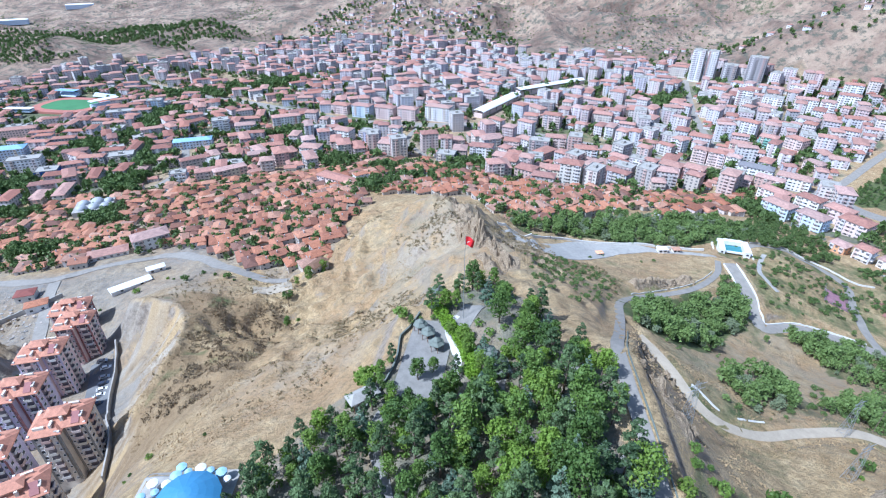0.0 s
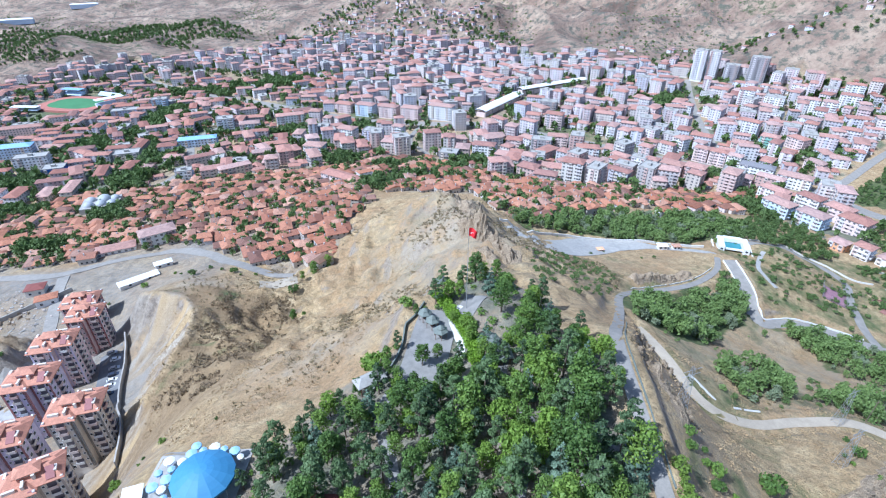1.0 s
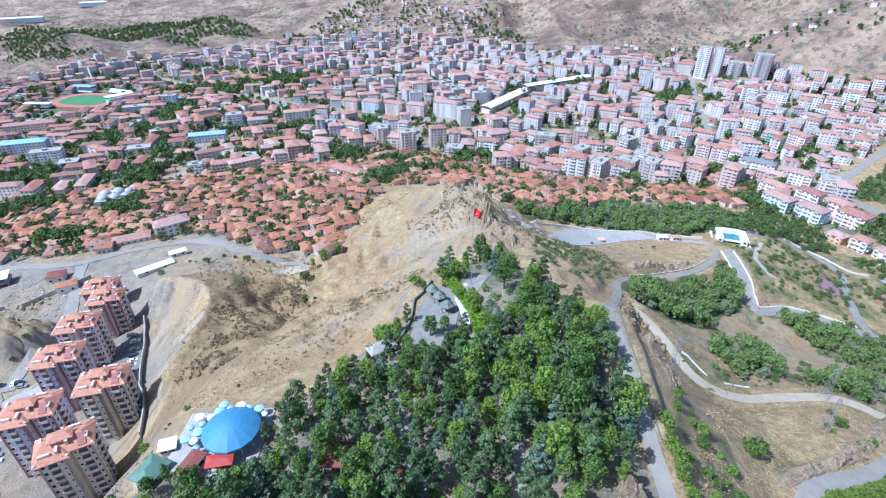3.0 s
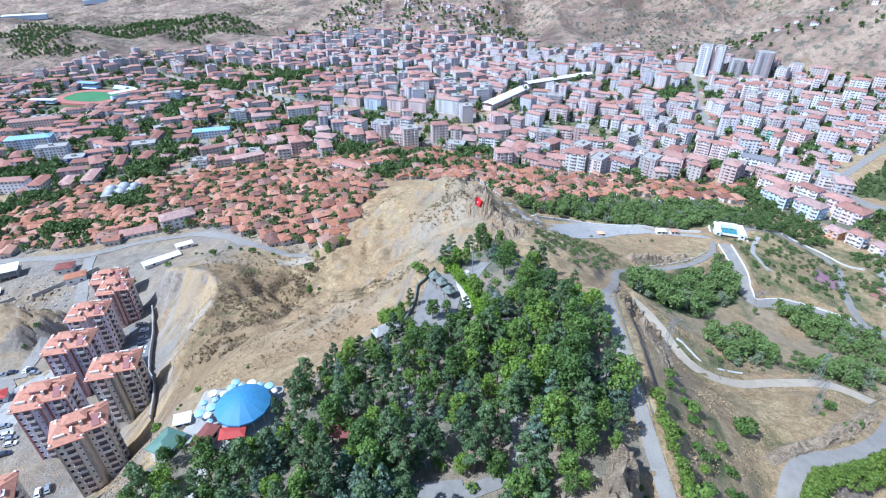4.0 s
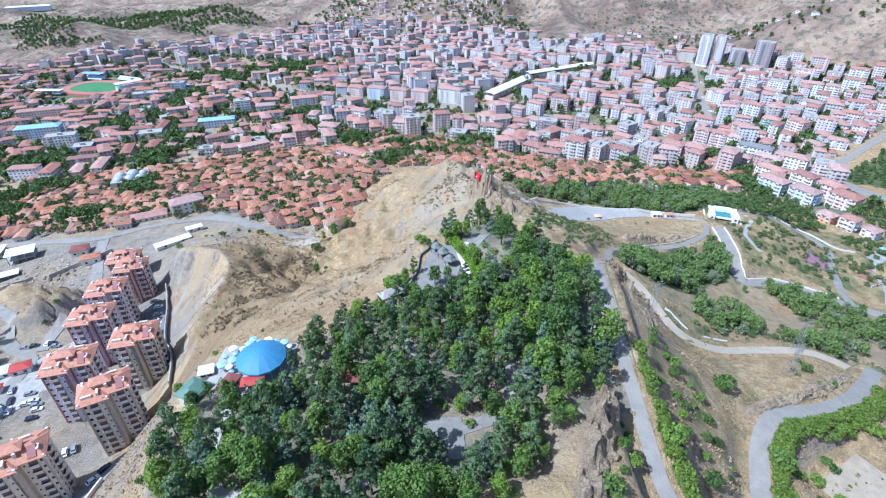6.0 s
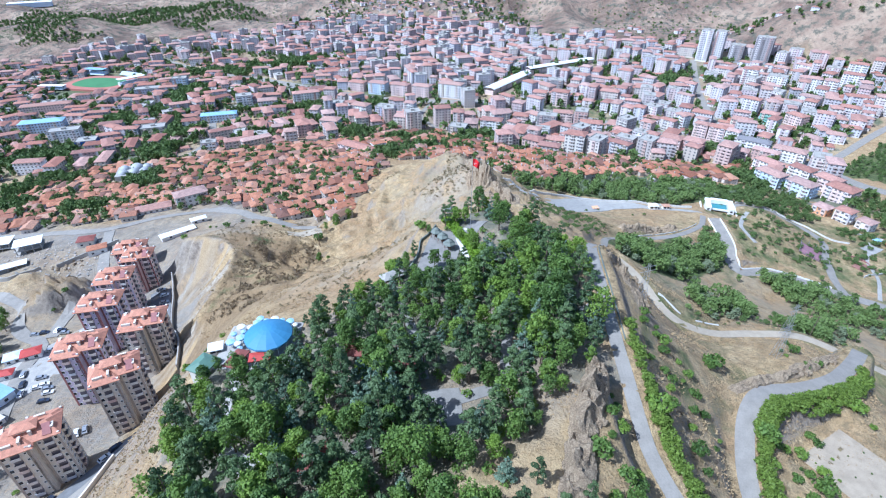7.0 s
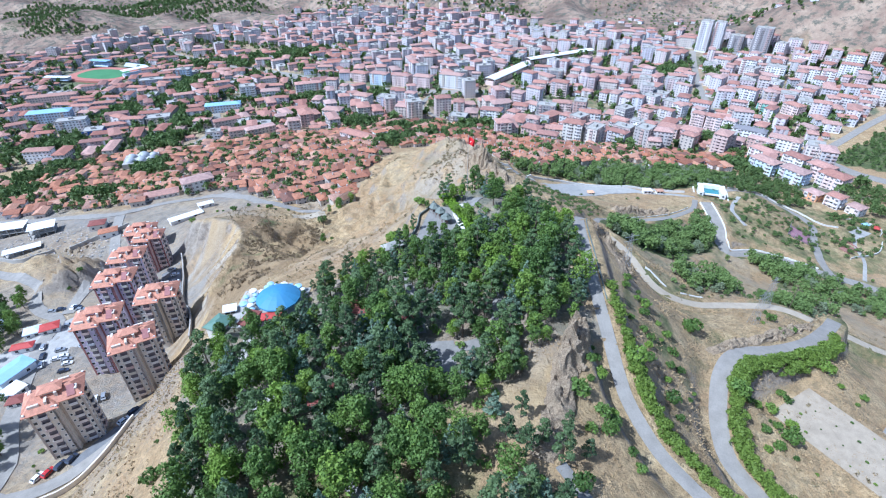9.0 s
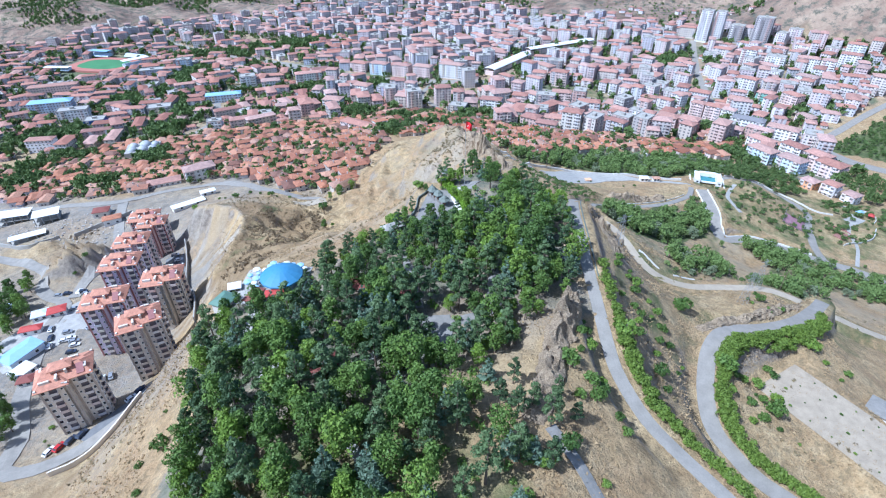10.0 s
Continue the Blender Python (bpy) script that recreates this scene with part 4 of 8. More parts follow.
SMALL = [broad_tree(80 + k, 6.2 + 0.5 * k, 2.3 + 0.25 * k, 270, 0.64, False) for k in range(4)]
MIDDLE = [broad_tree(84 + k, 6.5, 2.9, 95, 1.1, False) for k in range(4)]
BUSHES = [bush(90 + k, 2.6, 3.2, 150, 0.45) for k in range(3)]
FAR_TREES = [broad_tree(100 + k, 8.0, 3.7, 34, 2.1, False) for k in range(3)]


OLIVE_TREES = leaves("silvery_olive_leaves", (0.13, 0.16, 0.09), (0.27, 0.32, 0.19), True)
YOUNG = leaves("young_tree_leaves", (0.078, 0.13, 0.042), (0.225, 0.31, 0.095), True)


def grove(name, label, kinds, spots, sizes, seed, mat=WOODS):
    if len(spots):
        tagged(new(name, scatter_mesh(kinds, spots, sizes, seed).mesh(name, [BARK, mat])), label, "trees", kind="stuff")


for poly, gap, label in ((WOOD_EAST, 2.9, "dense green thicket of young trees below the road"), (WOOD_NORTH, 3.25, "belt of green trees below the castle wall"),
                         (WOOD_SOUTH, 3.25, "green wooded slope below the gate road"), (THICKET, 3.4, "scattered green thicket on the dry slope"), (THICKET_EAST, 3.4, "scattered green thicket on the dry slope")):
    q = spread_points(poly, gap, 5, 0.88)
    q = q + 4.0 * np.c_[value_noise(q[:, 0], q[:, 1], 9, 63), value_noise(q[:, 0], q[:, 1], 9, 64)]
    q = q[off_roads(q, 1.5) & (value_noise(q[:, 0], q[:, 1], 12, 61) + 0.5 * value_noise(q[:, 0], q[:, 1], 5, 65) > (-0.95 if gap < 3.3 else -0.75))]
    stray = spread_points(poly, 7.0, 9, 0.5)
    stray = stray + np.random.default_rng(66).normal(size=stray.shape) * 7
    grove("woodland", "loose young trees at the edge of the thicket", SMALL + BUSHES, stray[off_roads(stray, 1.5)], (0.18, 0.6), 12, YOUNG)
    grey = value_noise(q[:, 0], q[:, 1], 6, 62) > 0.42
    grove("woodland", label, SMALL + BUSHES[:1], q[~grey], (0.3, 1.1), 6, YOUNG)
    grove("woodland", "silvery grey-green young trees among the thicket", SMALL, q[grey], (0.35, 0.8), 8, OLIVE_TREES)


under = spread_points(PARK, 3.4, GARDEN_SEED, 0.6)
under = under[off_roads(under, 1.0) & ~in_clearing(under)]
grove("undergrowth", "low green undergrowth between the park trees", [bush(98 + k, 1.6, 2.4, 80, 0.42) for k in range(3)], under, (0.4, 1.1), 15, LEAF)

# ---- blocks of flats at the foot of the hill ----
PINK = plain("pinkish_render", (0.74, 0.57, 0.55), 0.85, 0.08, 0.5)
MAUVE = plain("mauve_render", (0.62, 0.54, 0.66), 0.85, 0.08, 0.5)
CREAM = plain("cream_render", (0.66, 0.60, 0.53), 0.85, 0.08, 0.5)
TAUPE = plain("taupe_render", (0.42, 0.36, 0.31), 0.85, 0.1, 0.5)
BRICK_RED = plain("dark_red_render", (0.33, 0.15, 0.14), 0.85, 0.1, 0.5)
FRAME_WHITE = plain("white_window_frame", (0.78, 0.78, 0.78), 0.5, 0.05, 1.0)


def window_mesh(w, h):
    """A frame with a recessed pane, in one piece."""
    heap = Heap()
    o = [(-w / 2, 0), (w / 2, 0), (w / 2, h), (-w / 2, h)]
    i = [(-w / 2 + 0.09, 0.1), (w / 2 - 0.09, 0.1), (w / 2 - 0.09, h - 0.09), (-w / 2 + 0.09, h - 0.09)]
    v = [(x, 0.02, z) for x, z in o] + [(x, -0.08, z) for x, z in o] + [(x, -0.08, z) for x, z in i] + [(x, -0.02, z) for x, z in i]
    ring = [(0, 1), (1, 2), (2, 3), (3, 0)]
    heap.add(v, [(a, b, 4 + b, 4 + a) for a, b in ring] + [(4 + a, 4 + b, 8 + b, 8 + a) for a, b in ring] + [(8 + a, 8 + b, 12 + b, 12 + a) for a, b in ring])
    heap.f.append(np.array([(12, 13, 14, 15)]))
    heap.m.append(1)
    return heap.mesh("window", [FRAME_WHITE, GLASS])


WINDOW, SMALL_WINDOW = window_mesh(1.5, 1.4), window_mesh(0.8, 0.9)


def balcony_mesh(w):
    heap = Heap()
    heap.box((-w / 2, -1.2, -0.12), (w / 2, 0.0, 0.03))
    heap.box((-w / 2, -1.2, 0.03), (w / 2, -1.1, 1.0))
    heap.box((-w / 2, -1.1, 0.03), (-w / 2 + 0.1, 0.0, 1.0))
    heap.box((w / 2 - 0.1, -1.1, 0.03), (w / 2, 0.0, 1.0))
    return heap.mesh("balcony", [FLATS])


BALCONY = balcony_mesh(2.4)


def hip(heap, lx, ly, z, rise, over=0.7, slot=0, ridge=0.45):
    a, b = lx / 2 + over, ly / 2 + over
    if a >= b:
        r = [(-(a - b) - b * (1 - ridge) * 0.4, 0, z + rise), ((a - b) + b * (1 - ridge) * 0.4, 0, z + rise)]
        f = [(0, 1, 5, 4), (1, 2, 5), (2, 3, 4, 5), (3, 0, 4)]
    else:
        r = [(0, -(b - a) - a * (1 - ridge) * 0.4, z + rise), (0, (b - a) + a * (1 - ridge) * 0.4, z + rise)]
        f = [(0, 1, 4), (1, 2, 5, 4), (2, 3, 5), (3, 0, 4, 5)]
    v = [(-a, -b, z), (a, -b, z), (a, b, z), (-a, b, z)] + r + [(-a, -b, z - 0.22), (a, -b, z - 0.22), (a, b, z - 0.22), (-a, b, z - 0.22)]
    f += [(6, 7, 1, 0), (7, 8, 2, 1), (8, 9, 3, 2), (9, 6, 0, 3), (9, 8, 7, 6)]
    heap.add(v, f, slot)


def face_spots(lx, ly, face, u):
    """Place and turn for something on a face at u along it."""
    return [((u, -ly / 2), 0), ((lx / 2, u), 90), ((-u, ly / 2), 180), ((-lx / 2, -u), 270)][face]


ROOF_TOWER = plain("salmon_clay_tiles", (0.50, 0.235, 0.155), 0.85, 0.22, 0.9)
# dark colour stands in for the shade behind the tower balconies
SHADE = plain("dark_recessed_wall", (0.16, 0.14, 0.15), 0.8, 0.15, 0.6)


def block(name, lo, hi, mat, parent, label=""):
    h = Heap()
    h.box(lo, hi)
    return held(name, h.mesh(name, [mat]), None, parent, label)


def roof_part(name, cx, cy, lx, ly, z, rise, parent, ridge=0.45, label=""):
    h = Heap()
    hip(h, lx, ly, z, rise, 0.75, ridge=ridge)
    for v in h.v:
        v += (cx, cy, 0)
    return held(name, h.mesh(name, [ROOF_TOWER]), None, parent, label)


def tower(name, label, x, y, z, turn, lx, ly, storeys, main, side, base):
    """A stepped block: a long core, a wing to each side of it, broken tiled roofs, balcony stacks and windows."""
    t = thing(name, label, "building", "blocks of flats below the hill", pose(x, y, z, 0, 0, turn))
    h = 2.85 * storeys
    near, core = -ly / 2, -ly * 0.33
    block("wall", (-lx / 2, core, -6), (lx / 2, -core, h), main, t)
    block("wing", (-lx / 2 + 0.5, near, -6), (lx * 0.06, core, h - 0.3), main, t)
    block("wing", (-lx * 0.06, -core, -6), (lx / 2 - 0.5, -near, h - 0.3), main, t)
    block("plinth", (-lx / 2 - 0.15, core - 0.15, -6), (lx / 2 + 0.15, -core + 0.15, 0.3), CONCRETE, t)
    # broken roofs
    rise, half = 2.6, ly * 0.33 + 0.75
    roof_part("roof", 0, 0, lx, ly * 0.66, h + 0.25, rise, t, 0.2, "low salmon tiled roof")
    roof_part("roof_wing", -lx * 0.22, -ly * 0.27, lx * 0.55, ly * 0.46, h, 1.7, t, 0.3)
    roof_part("roof_wing", lx * 0.22, ly * 0.27, lx * 0.55, ly * 0.46, h, 1.7, t, 0.3)
    attic = block("attic", (-lx * 0.2, -ly * 0.12, h + 1.0), (lx * 0.16, ly * 0.14, h + 3.1), main, t)
    roof_part("attic_roof", -lx * 0.02, ly * 0.01, lx * 0.36, ly * 0.26, h + 3.2, 1.0, attic)
    tilt = math.degrees(math.atan2(rise, half))
    well = block("roof_well", (-1.1, -1.9, -0.1), (1.1, 1.9, 0.22), BRICK_RED, t, "dark red roof opening")
    well.matrix_basis = pose(lx * 0.33, -half * 0.5, h + 0.25 + rise * 0.5, tilt)
    for cx, cy, cl, cw, top in ((-0.32, -0.36, 1.5, 0.35, 1.9), (-0.1, -0.3, 0.35, 1.2, 2.2), (0.2, 0.3, 1.5, 0.35, 2.4), (0.42, -0.12, 0.35, 1.1, 2.0), (-0.4, 0.14, 0.35, 1.1, 2.2), (0.08, -0.2, 0.4, 0.4, 3.0)):
        block("chimney", (cx * lx - cl, cy * ly - cw, h + 0.3), (cx * lx + cl, cy * ly + cw, h + top), CREAM, t)
    for cx, cy in ((-lx / 2, near), (lx * 0.06, near), (lx / 2, core), (-lx / 2, -core), (lx / 2, -near), (-lx * 0.06, -near)):
        block("corner_post", (cx - 0.3, cy - 0.3, h - 0.8), (cx + 0.3, cy + 0.3, h + 0.7), FRAME_WHITE, t)
    # flat strips with shade put into their colour, and balconies: x or y along the face, plane, face
    stacks = [(-lx * 0.22, near, 0), (lx * 0.3, core, 0), (0.0, lx / 2, 1), (0.0, -lx / 2, 3)]
    for u, plane, face in stacks:
        turn2 = 90 * face
        spot = (u, plane) if face % 2 == 0 else (plane, u)
        strip = block("recess", (-1.1, -0.05, 0.3), (1.1, 0.2, h - 0.5), SHADE, t, "flat dark strip of painted shade behind the balconies")
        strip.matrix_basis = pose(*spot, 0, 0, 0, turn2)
        for s in range(1, storeys):
            b = held("balcony", BALCONY, None, t)
            b.matrix_basis = pose(*spot, 2.85 * s, 0, 0, turn2) @ Matrix.Diagonal((1, 0.7, 1, 1))
    for cx, plane in ((-lx / 2 + 0.9, near), (lx * 0.06 - 0.4, near), (lx * 0.06 + 0.5, core), (lx / 2 - 0.4, core)):
        block("pilaster", (cx - 0.32, plane - 0.14, 0.2), (cx + 0.32, plane + 0.1, h - 0.4), side, t, "projecting strip in a second colour")
    block("stair_bay", (-0.5, -ly / 2 - 0.0, 0.2), (0.5, core + 0.05, h + 0.6), base, t, "dark strip of the stairwell")
    rows = [(-lx * 0.40, near, 0), (-lx * 0.06, near, 0), (lx * 0.16, core, 0), (lx * 0.45, core, 0), (-lx * 0.4, -core, 2), (-lx * 0.2, -core, 2), (lx * 0.1, -near, 2), (lx * 0.3, -near, 2),
            (core * 0.72, lx / 2, 1), (-core * 0.72, lx / 2, 1), (core * 0.72, -lx / 2, 3), (-core * 0.72, -lx / 2, 3)]
    for s in range(storeys):
        for k, (u, plane, face) in enumerate(rows):
            out = (0, -0.04) if face == 0 else (0.04, 0) if face == 1 else (0, 0.04) if face == 2 else (-0.04, 0)
            px0, py0 = (u, plane) if face % 2 == 0 else (plane, u)
            w = held("window", SMALL_WINDOW if k in (1, 2) else WINDOW, None, t)
            w.matrix_basis = pose(px0 + out[0], py0 + out[1], 2.85 * s + 0.9, 0, 0, 90 * face)
    return t


TOWERS = [  # x, y, turn, length, depth, storeys, colours, label
    (-127.5, 57, 30, 15.5, 12.5, 8, CREAM, TAUPE, TAUPE, "taupe and cream tower block with a red roof"),
    (-116.5, 83.5, 30, 14.5, 12, 9, CREAM, TAUPE, BRICK_RED, "grey and cream tower block with a red roof"),
    (-119, 108, 16, 14.5, 12, 8, CREAM, PAVING, TAUPE, "pale grey tower block with a red roof beside the cliff"),
    (-139.5, 98.5, 18, 15.5, 13, 9, MAUVE, BRICK_RED, BRICK_RED, "mauve tower block with a red tiled roof"),
    (-149, 126, 14, 15, 12.5, 9, MAUVE, BRICK_RED, BRICK_RED, "mauve tower block with a red tiled roof"),
    (-159, 151, 14, 14.5, 12.5, 8, PINK, MAUVE, BRICK_RED, "pinkish tower block with a red tiled roof"),
    (-160, 172, 14, 13, 11, 7, PINK, BRICK_RED, BRICK_RED, "pink and dark red block of flats"),
    (-179, 194, 16, 15, 12, 5, BRICK_RED, PINK, PINK, "low dark red block under the hill"),
]
for x, y, turn, lx, ly, storeys, main, side, base, label in TOWERS:
    tower("apartment_tower", label, x, y, land_at(x, y) + 0.1, turn, lx, ly, storeys, main, side, base)

# ---- the town ----
def house_kind(seed):
    """Low house: walls, a tiled roof, windows, a chimney."""
    r = np.random.default_rng(seed)
    lx, ly, h = r.uniform(6.5, 12.0), r.uniform(5.5, 8.0), r.uniform(2.7, 5.2)
    wall, roof, glass, stack = Heap(), Heap(), Heap(), Heap()
    wall.box((-lx / 2, -ly / 2, -3), (lx / 2, ly / 2, h))
    hip(roof, lx, ly, h + 0.15, r.uniform(1.0, 1.7), 0.6, ridge=r.uniform(-1.5, 0.9))
    if r.random() < 0.55:
        wx = r.uniform(3.5, 5)
        wall.box((lx / 2 - wx, -ly / 2 - 3.2, -3), (lx / 2, -ly / 2, h - 0.8))
        m = Heap()
        hip(m, wx, 3.6, 0, 0.9, 0.4)
        roof.add(np.concatenate(m.v) + (lx / 2 - wx / 2, -ly / 2 - 1.6, h - 0.65), m.f)
    for s in range(1 if h < 4.6 else 2):
        for face in range(4):
            length = lx if face % 2 == 0 else ly
            for k in range(3 if face % 2 == 0 else 2):
                (px, py), a = face_spots(lx, ly, face, (k - (1 if face % 2 == 0 else 0.5)) * length * 0.3)
                glass.box((-0.5, -0.05, 0), (0.5, 0.03, 1.2), turned(a, px, py, 1.0 + 2.6 * s))
    stack.box((0.8, 0.5, h), (1.4, 1.1, h + 2.4))
    return [("wall", wall, WALLS), ("roof", roof, ROOF_RED), ("glazing", glass, GLASS), ("chimney", stack, WALLS)], max(lx, ly)


def flat_kind(seed, storeys, lx, ly, flat_roof=False, balconies=True, paint=None, tiles=None):
    """Town block: walls, roof, one row of windows a storey, balcony stacks."""
    wall, roof = Heap(), Heap()
    h = 2.95 * storeys + 0.6
    wall.box((-lx / 2, -ly / 2, -4), (lx / 2, ly / 2, h))
    paint, tiles = paint or FLATS, tiles or ROOF_TOWN
    out = [("wall", wall, paint)]
    if flat_roof:
        for lo, hi in (((-lx / 2 - 0.2, -ly / 2 - 0.2, h), (lx / 2 + 0.2, -ly / 2 + 0.15, h + 0.8)), ((-lx / 2 - 0.2, ly / 2 - 0.15, h), (lx / 2 + 0.2, ly / 2 + 0.2, h + 0.8)),
                       ((-lx / 2 - 0.2, -ly / 2 + 0.15, h), (-lx / 2 + 0.15, ly / 2 - 0.15, h + 0.8)), ((lx / 2 - 0.15, -ly / 2 + 0.15, h), (lx / 2 + 0.2, ly / 2 - 0.15, h + 0.8))):
            roof.box(lo, hi)
        roof.box((-2, -1.5, h), (2, 1.5, h + 2.4))
        roof.box((-lx / 2 + 0.15, -ly / 2 + 0.15, h), (lx / 2 - 0.15, ly / 2 - 0.15, h + 0.15))
        out.append(("parapet", roof, CONCRETE))
    else:
        hip(roof, lx, ly, h, 0.16 * min(lx, ly), 0.7)
        out.append(("roof", roof, tiles))
    for s in range(storeys):
        row = Heap()
        for face in range(4):
            length = lx if face % 2 == 0 else ly
            n = max(2, int(length / 3.2))
            for k in range(n):
                (px, py), a = face_spots(lx, ly, face, (k - (n - 1) / 2) * length / n)
                row.box((-0.75, -0.06, 0), (0.75, 0.03, 1.35), turned(a, px, py, 2.95 * s + 1.2))
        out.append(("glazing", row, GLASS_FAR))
    for face, u in ((0, -0.3 + 0.1 * (seed % 3)), (0, 0.32), (3, 0.05)):
        bay = Heap()
        (px, py), a = face_spots(lx, ly, face, u * (lx if face % 2 == 0 else ly))
        bay.box((-1.3, -0.75, 2.6), (1.3, 0.1, h - 0.2), turned(a, px, py, 0))
        for s in range(1, storeys):
            bay.box((-0.95, -0.79, 2.95 * s + 1.15), (0.95, -0.76, 2.95 * s + 2.45), turned(a, px, py, 0), 1)
        out.append(("bay", bay, None))
    if balconies:
        for face in (0, 2, 1):
            stackh = Heap()
            for u in (-0.08, 0.46 - 1.9 / (lx if face % 2 == 0 else ly)):
                for s in range(1, storeys):
                    (px, py), a = face_spots(lx, ly, face, u * (lx if face % 2 == 0 else ly))
                    m = turned(a, px, py, 2.95 * s)
                    stackh.box((-1.7, -1.2, -0.1), (1.7, 0, 0.06), m)
                    stackh.box((-1.7, -1.2, 0.06), (1.7, -1.1, 1.0), m)
            out.append(("balcony_tier", stackh, paint))
    return out, max(lx, ly)


def tag_small(name, ob):
    return tagged(ob, kind="stuff") if name in ("glazing", "balcony_tier") else ob


BAYS = tinted("painted_bays", [(0.74, 0.73, 0.73), (0.66, 0.50, 0.47), (0.74, 0.66, 0.56), (0.60, 0.38, 0.34), (0.72, 0.71, 0.74)], 0.8, False, 0.15)


def root_of(name, label, category, group, kind):
    parts, size = kind
    t = thing(name, label, category, group)
    for n, heap, mat in parts:
        tag_small(n, held(n, heap.mesh(n, [mat] if mat else [BAYS, GLASS_FAR]), None, t))
    return t, size


HOUSE_KINDS = [house_kind(200 + k) for k in range(12)]
r = np.random.default_rng(300)
FLAT_KINDS = [flat_kind(300 + k, int(r.choice([3, 4, 4, 5, 5, 6, 7])), r.uniform(11, 24), r.uniform(9, 14), k % 7 == 3, k % 5 != 4) for k in range(22)]
LOW_KINDS = [flat_kind(340 + k, int(r.choice([2, 3, 3, 4])), r.uniform(16, 30), r.uniform(9, 13), k % 6 == 5, k % 3 != 2) for k in range(10)]
TAKEN = []  # x, y, radius of what already stands in the town


def free(x, y, r):
    return all((x - a) ** 2 + (y - b) ** 2 > (r + c) ** 2 for a, b, c in TAKEN)


STREETS = {
    "boulevard": ([(-620, 1000), (-429, 859), (-245, 724), (-170, 676), (-105, 641), (-17, 623), (46, 618), (141, 572), (197, 538), (262, 492), (322, 447), (350, 425), (364, 371), (430, 300), (520, 240)], 16),
    "north_street": ([(384, 830), (337, 681), (318, 605), (300, 540), (262, 492)], 9),
    "field_road": ([(346, 424), (402, 468), (486, 533), (600, 610)], 8),
    "old_road": ([(-340, 248), (-275, 246), (-232, 240), (-212, 252), (-190, 261), (-168, 266), (-139, 250), (-112, 227), (-88, 214), (-74, 210)], 7),
    "market_street": ([(-30, 620), (-42, 560), (-20, 500), (-32, 460), (-50, 400)], 6),
    "stadium_street": ([(-230, 715), (-300, 600), (-262, 480), (-260, 420)], 8),
    "site_track": ([(-186, 132), (-190, 150), (-188, 168), (-198, 190), (-209, 210), (-222, 238)], 6),
    "terrace_street": ([(-300, 190), (-262, 177), (-240, 170), (-223, 161), (-215, 153), (-210, 142), (-200, 134), (-186, 126), (-178, 100), (-163, 68), (-147, 46), (-143, 34), (-130, 34), (-112, 50), (-103, 68)], 6),
}
STREET_LINES = {k: (draped(p, 5), w) for k, (p, w) in STREETS.items()}
for k, (line, w) in STREET_LINES.items():
    ribbon("street", line, w, ASPHALT, "pale grey town street" if w < 12 else "wide grey boulevard through the town", lift=0.3, drop=1.5, drape=True)
street_points = np.concatenate([np.c_[line[:, :2], np.full(len(line), w / 2)] for line, w in STREET_LINES.values()])


def clear_of_streets(x, y, r):
    return bool((np.hypot(street_points[:, 0] - x, street_points[:, 1] - y) > street_points[:, 2] + r).all())


def settle(poly, gap, seed, keep, turn_at, pad):
    """Places for buildings in an outline, on a bent grid."""
    r = np.random.default_rng(seed)
    out = []
    for x, y in spread_points(poly, gap, seed, keep):
        if clear_of_streets(x, y, pad) and free(x, y, pad):
            out.append((x, y, turn_at(x, y) + r.normal() * (5 if gap < 15 else 11) + 90 * int(r.integers(0, 4))))
            TAKEN.append((x, y, pad * 0.75))
    return out



# ---- blocks that stand out in the town ----
PAINTS = {"w": plain("white_flats", (0.76, 0.75, 0.75), 0.8, 0.06, 0.4), "p": plain("pale_pink_flats", (0.72, 0.58, 0.55), 0.8, 0.07, 0.4), "r": plain("rose_and_white_flats", (0.66, 0.42, 0.40), 0.8, 0.08, 0.4),
          "c": plain("cream_flats", (0.72, 0.65, 0.54), 0.8, 0.07, 0.4), "g": plain("green_netting", (0.30, 0.52, 0.44), 0.8, 0.1, 0.4), "b": plain("pale_blue_flats", (0.60, 0.68, 0.78), 0.8, 0.07, 0.4),
          "o": plain("orange_render", (0.75, 0.42, 0.24), 0.8, 0.08, 0.4), "d": plain("raw_concrete_frame", (0.34, 0.32, 0.33), 0.9, 0.12, 0.4), "m": plain("lilac_flats", (0.54, 0.53, 0.64), 0.8, 0.07, 0.4), "u": plain("strong_blue_cladding", (0.06, 0.16, 0.55), 0.6, 0.08, 0.4)}
SAID = {"w": "white", "p": "pale pink", "r": "rose", "c": "cream", "g": "green-netted", "b": "pale blue", "o": "orange", "d": "bare concrete", "m": "lilac grey", "u": "strong blue"}
GREY_TILES, BLUE_ROOF = plain("dark_grey_tiles", (0.22, 0.21, 0.22), 0.8, 0.12, 0.5), plain("blue_metal_roof", (0.30, 0.47, 0.66), 0.5, 0.08, 0.4)
ROOFED = {0: (False, None, "red tiled roof"), 1: (True, None, "flat roof"), 2: (False, GREY_TILES, "dark grey roof"), 3: (False, BLUE_ROOF, "blue metal roof")}
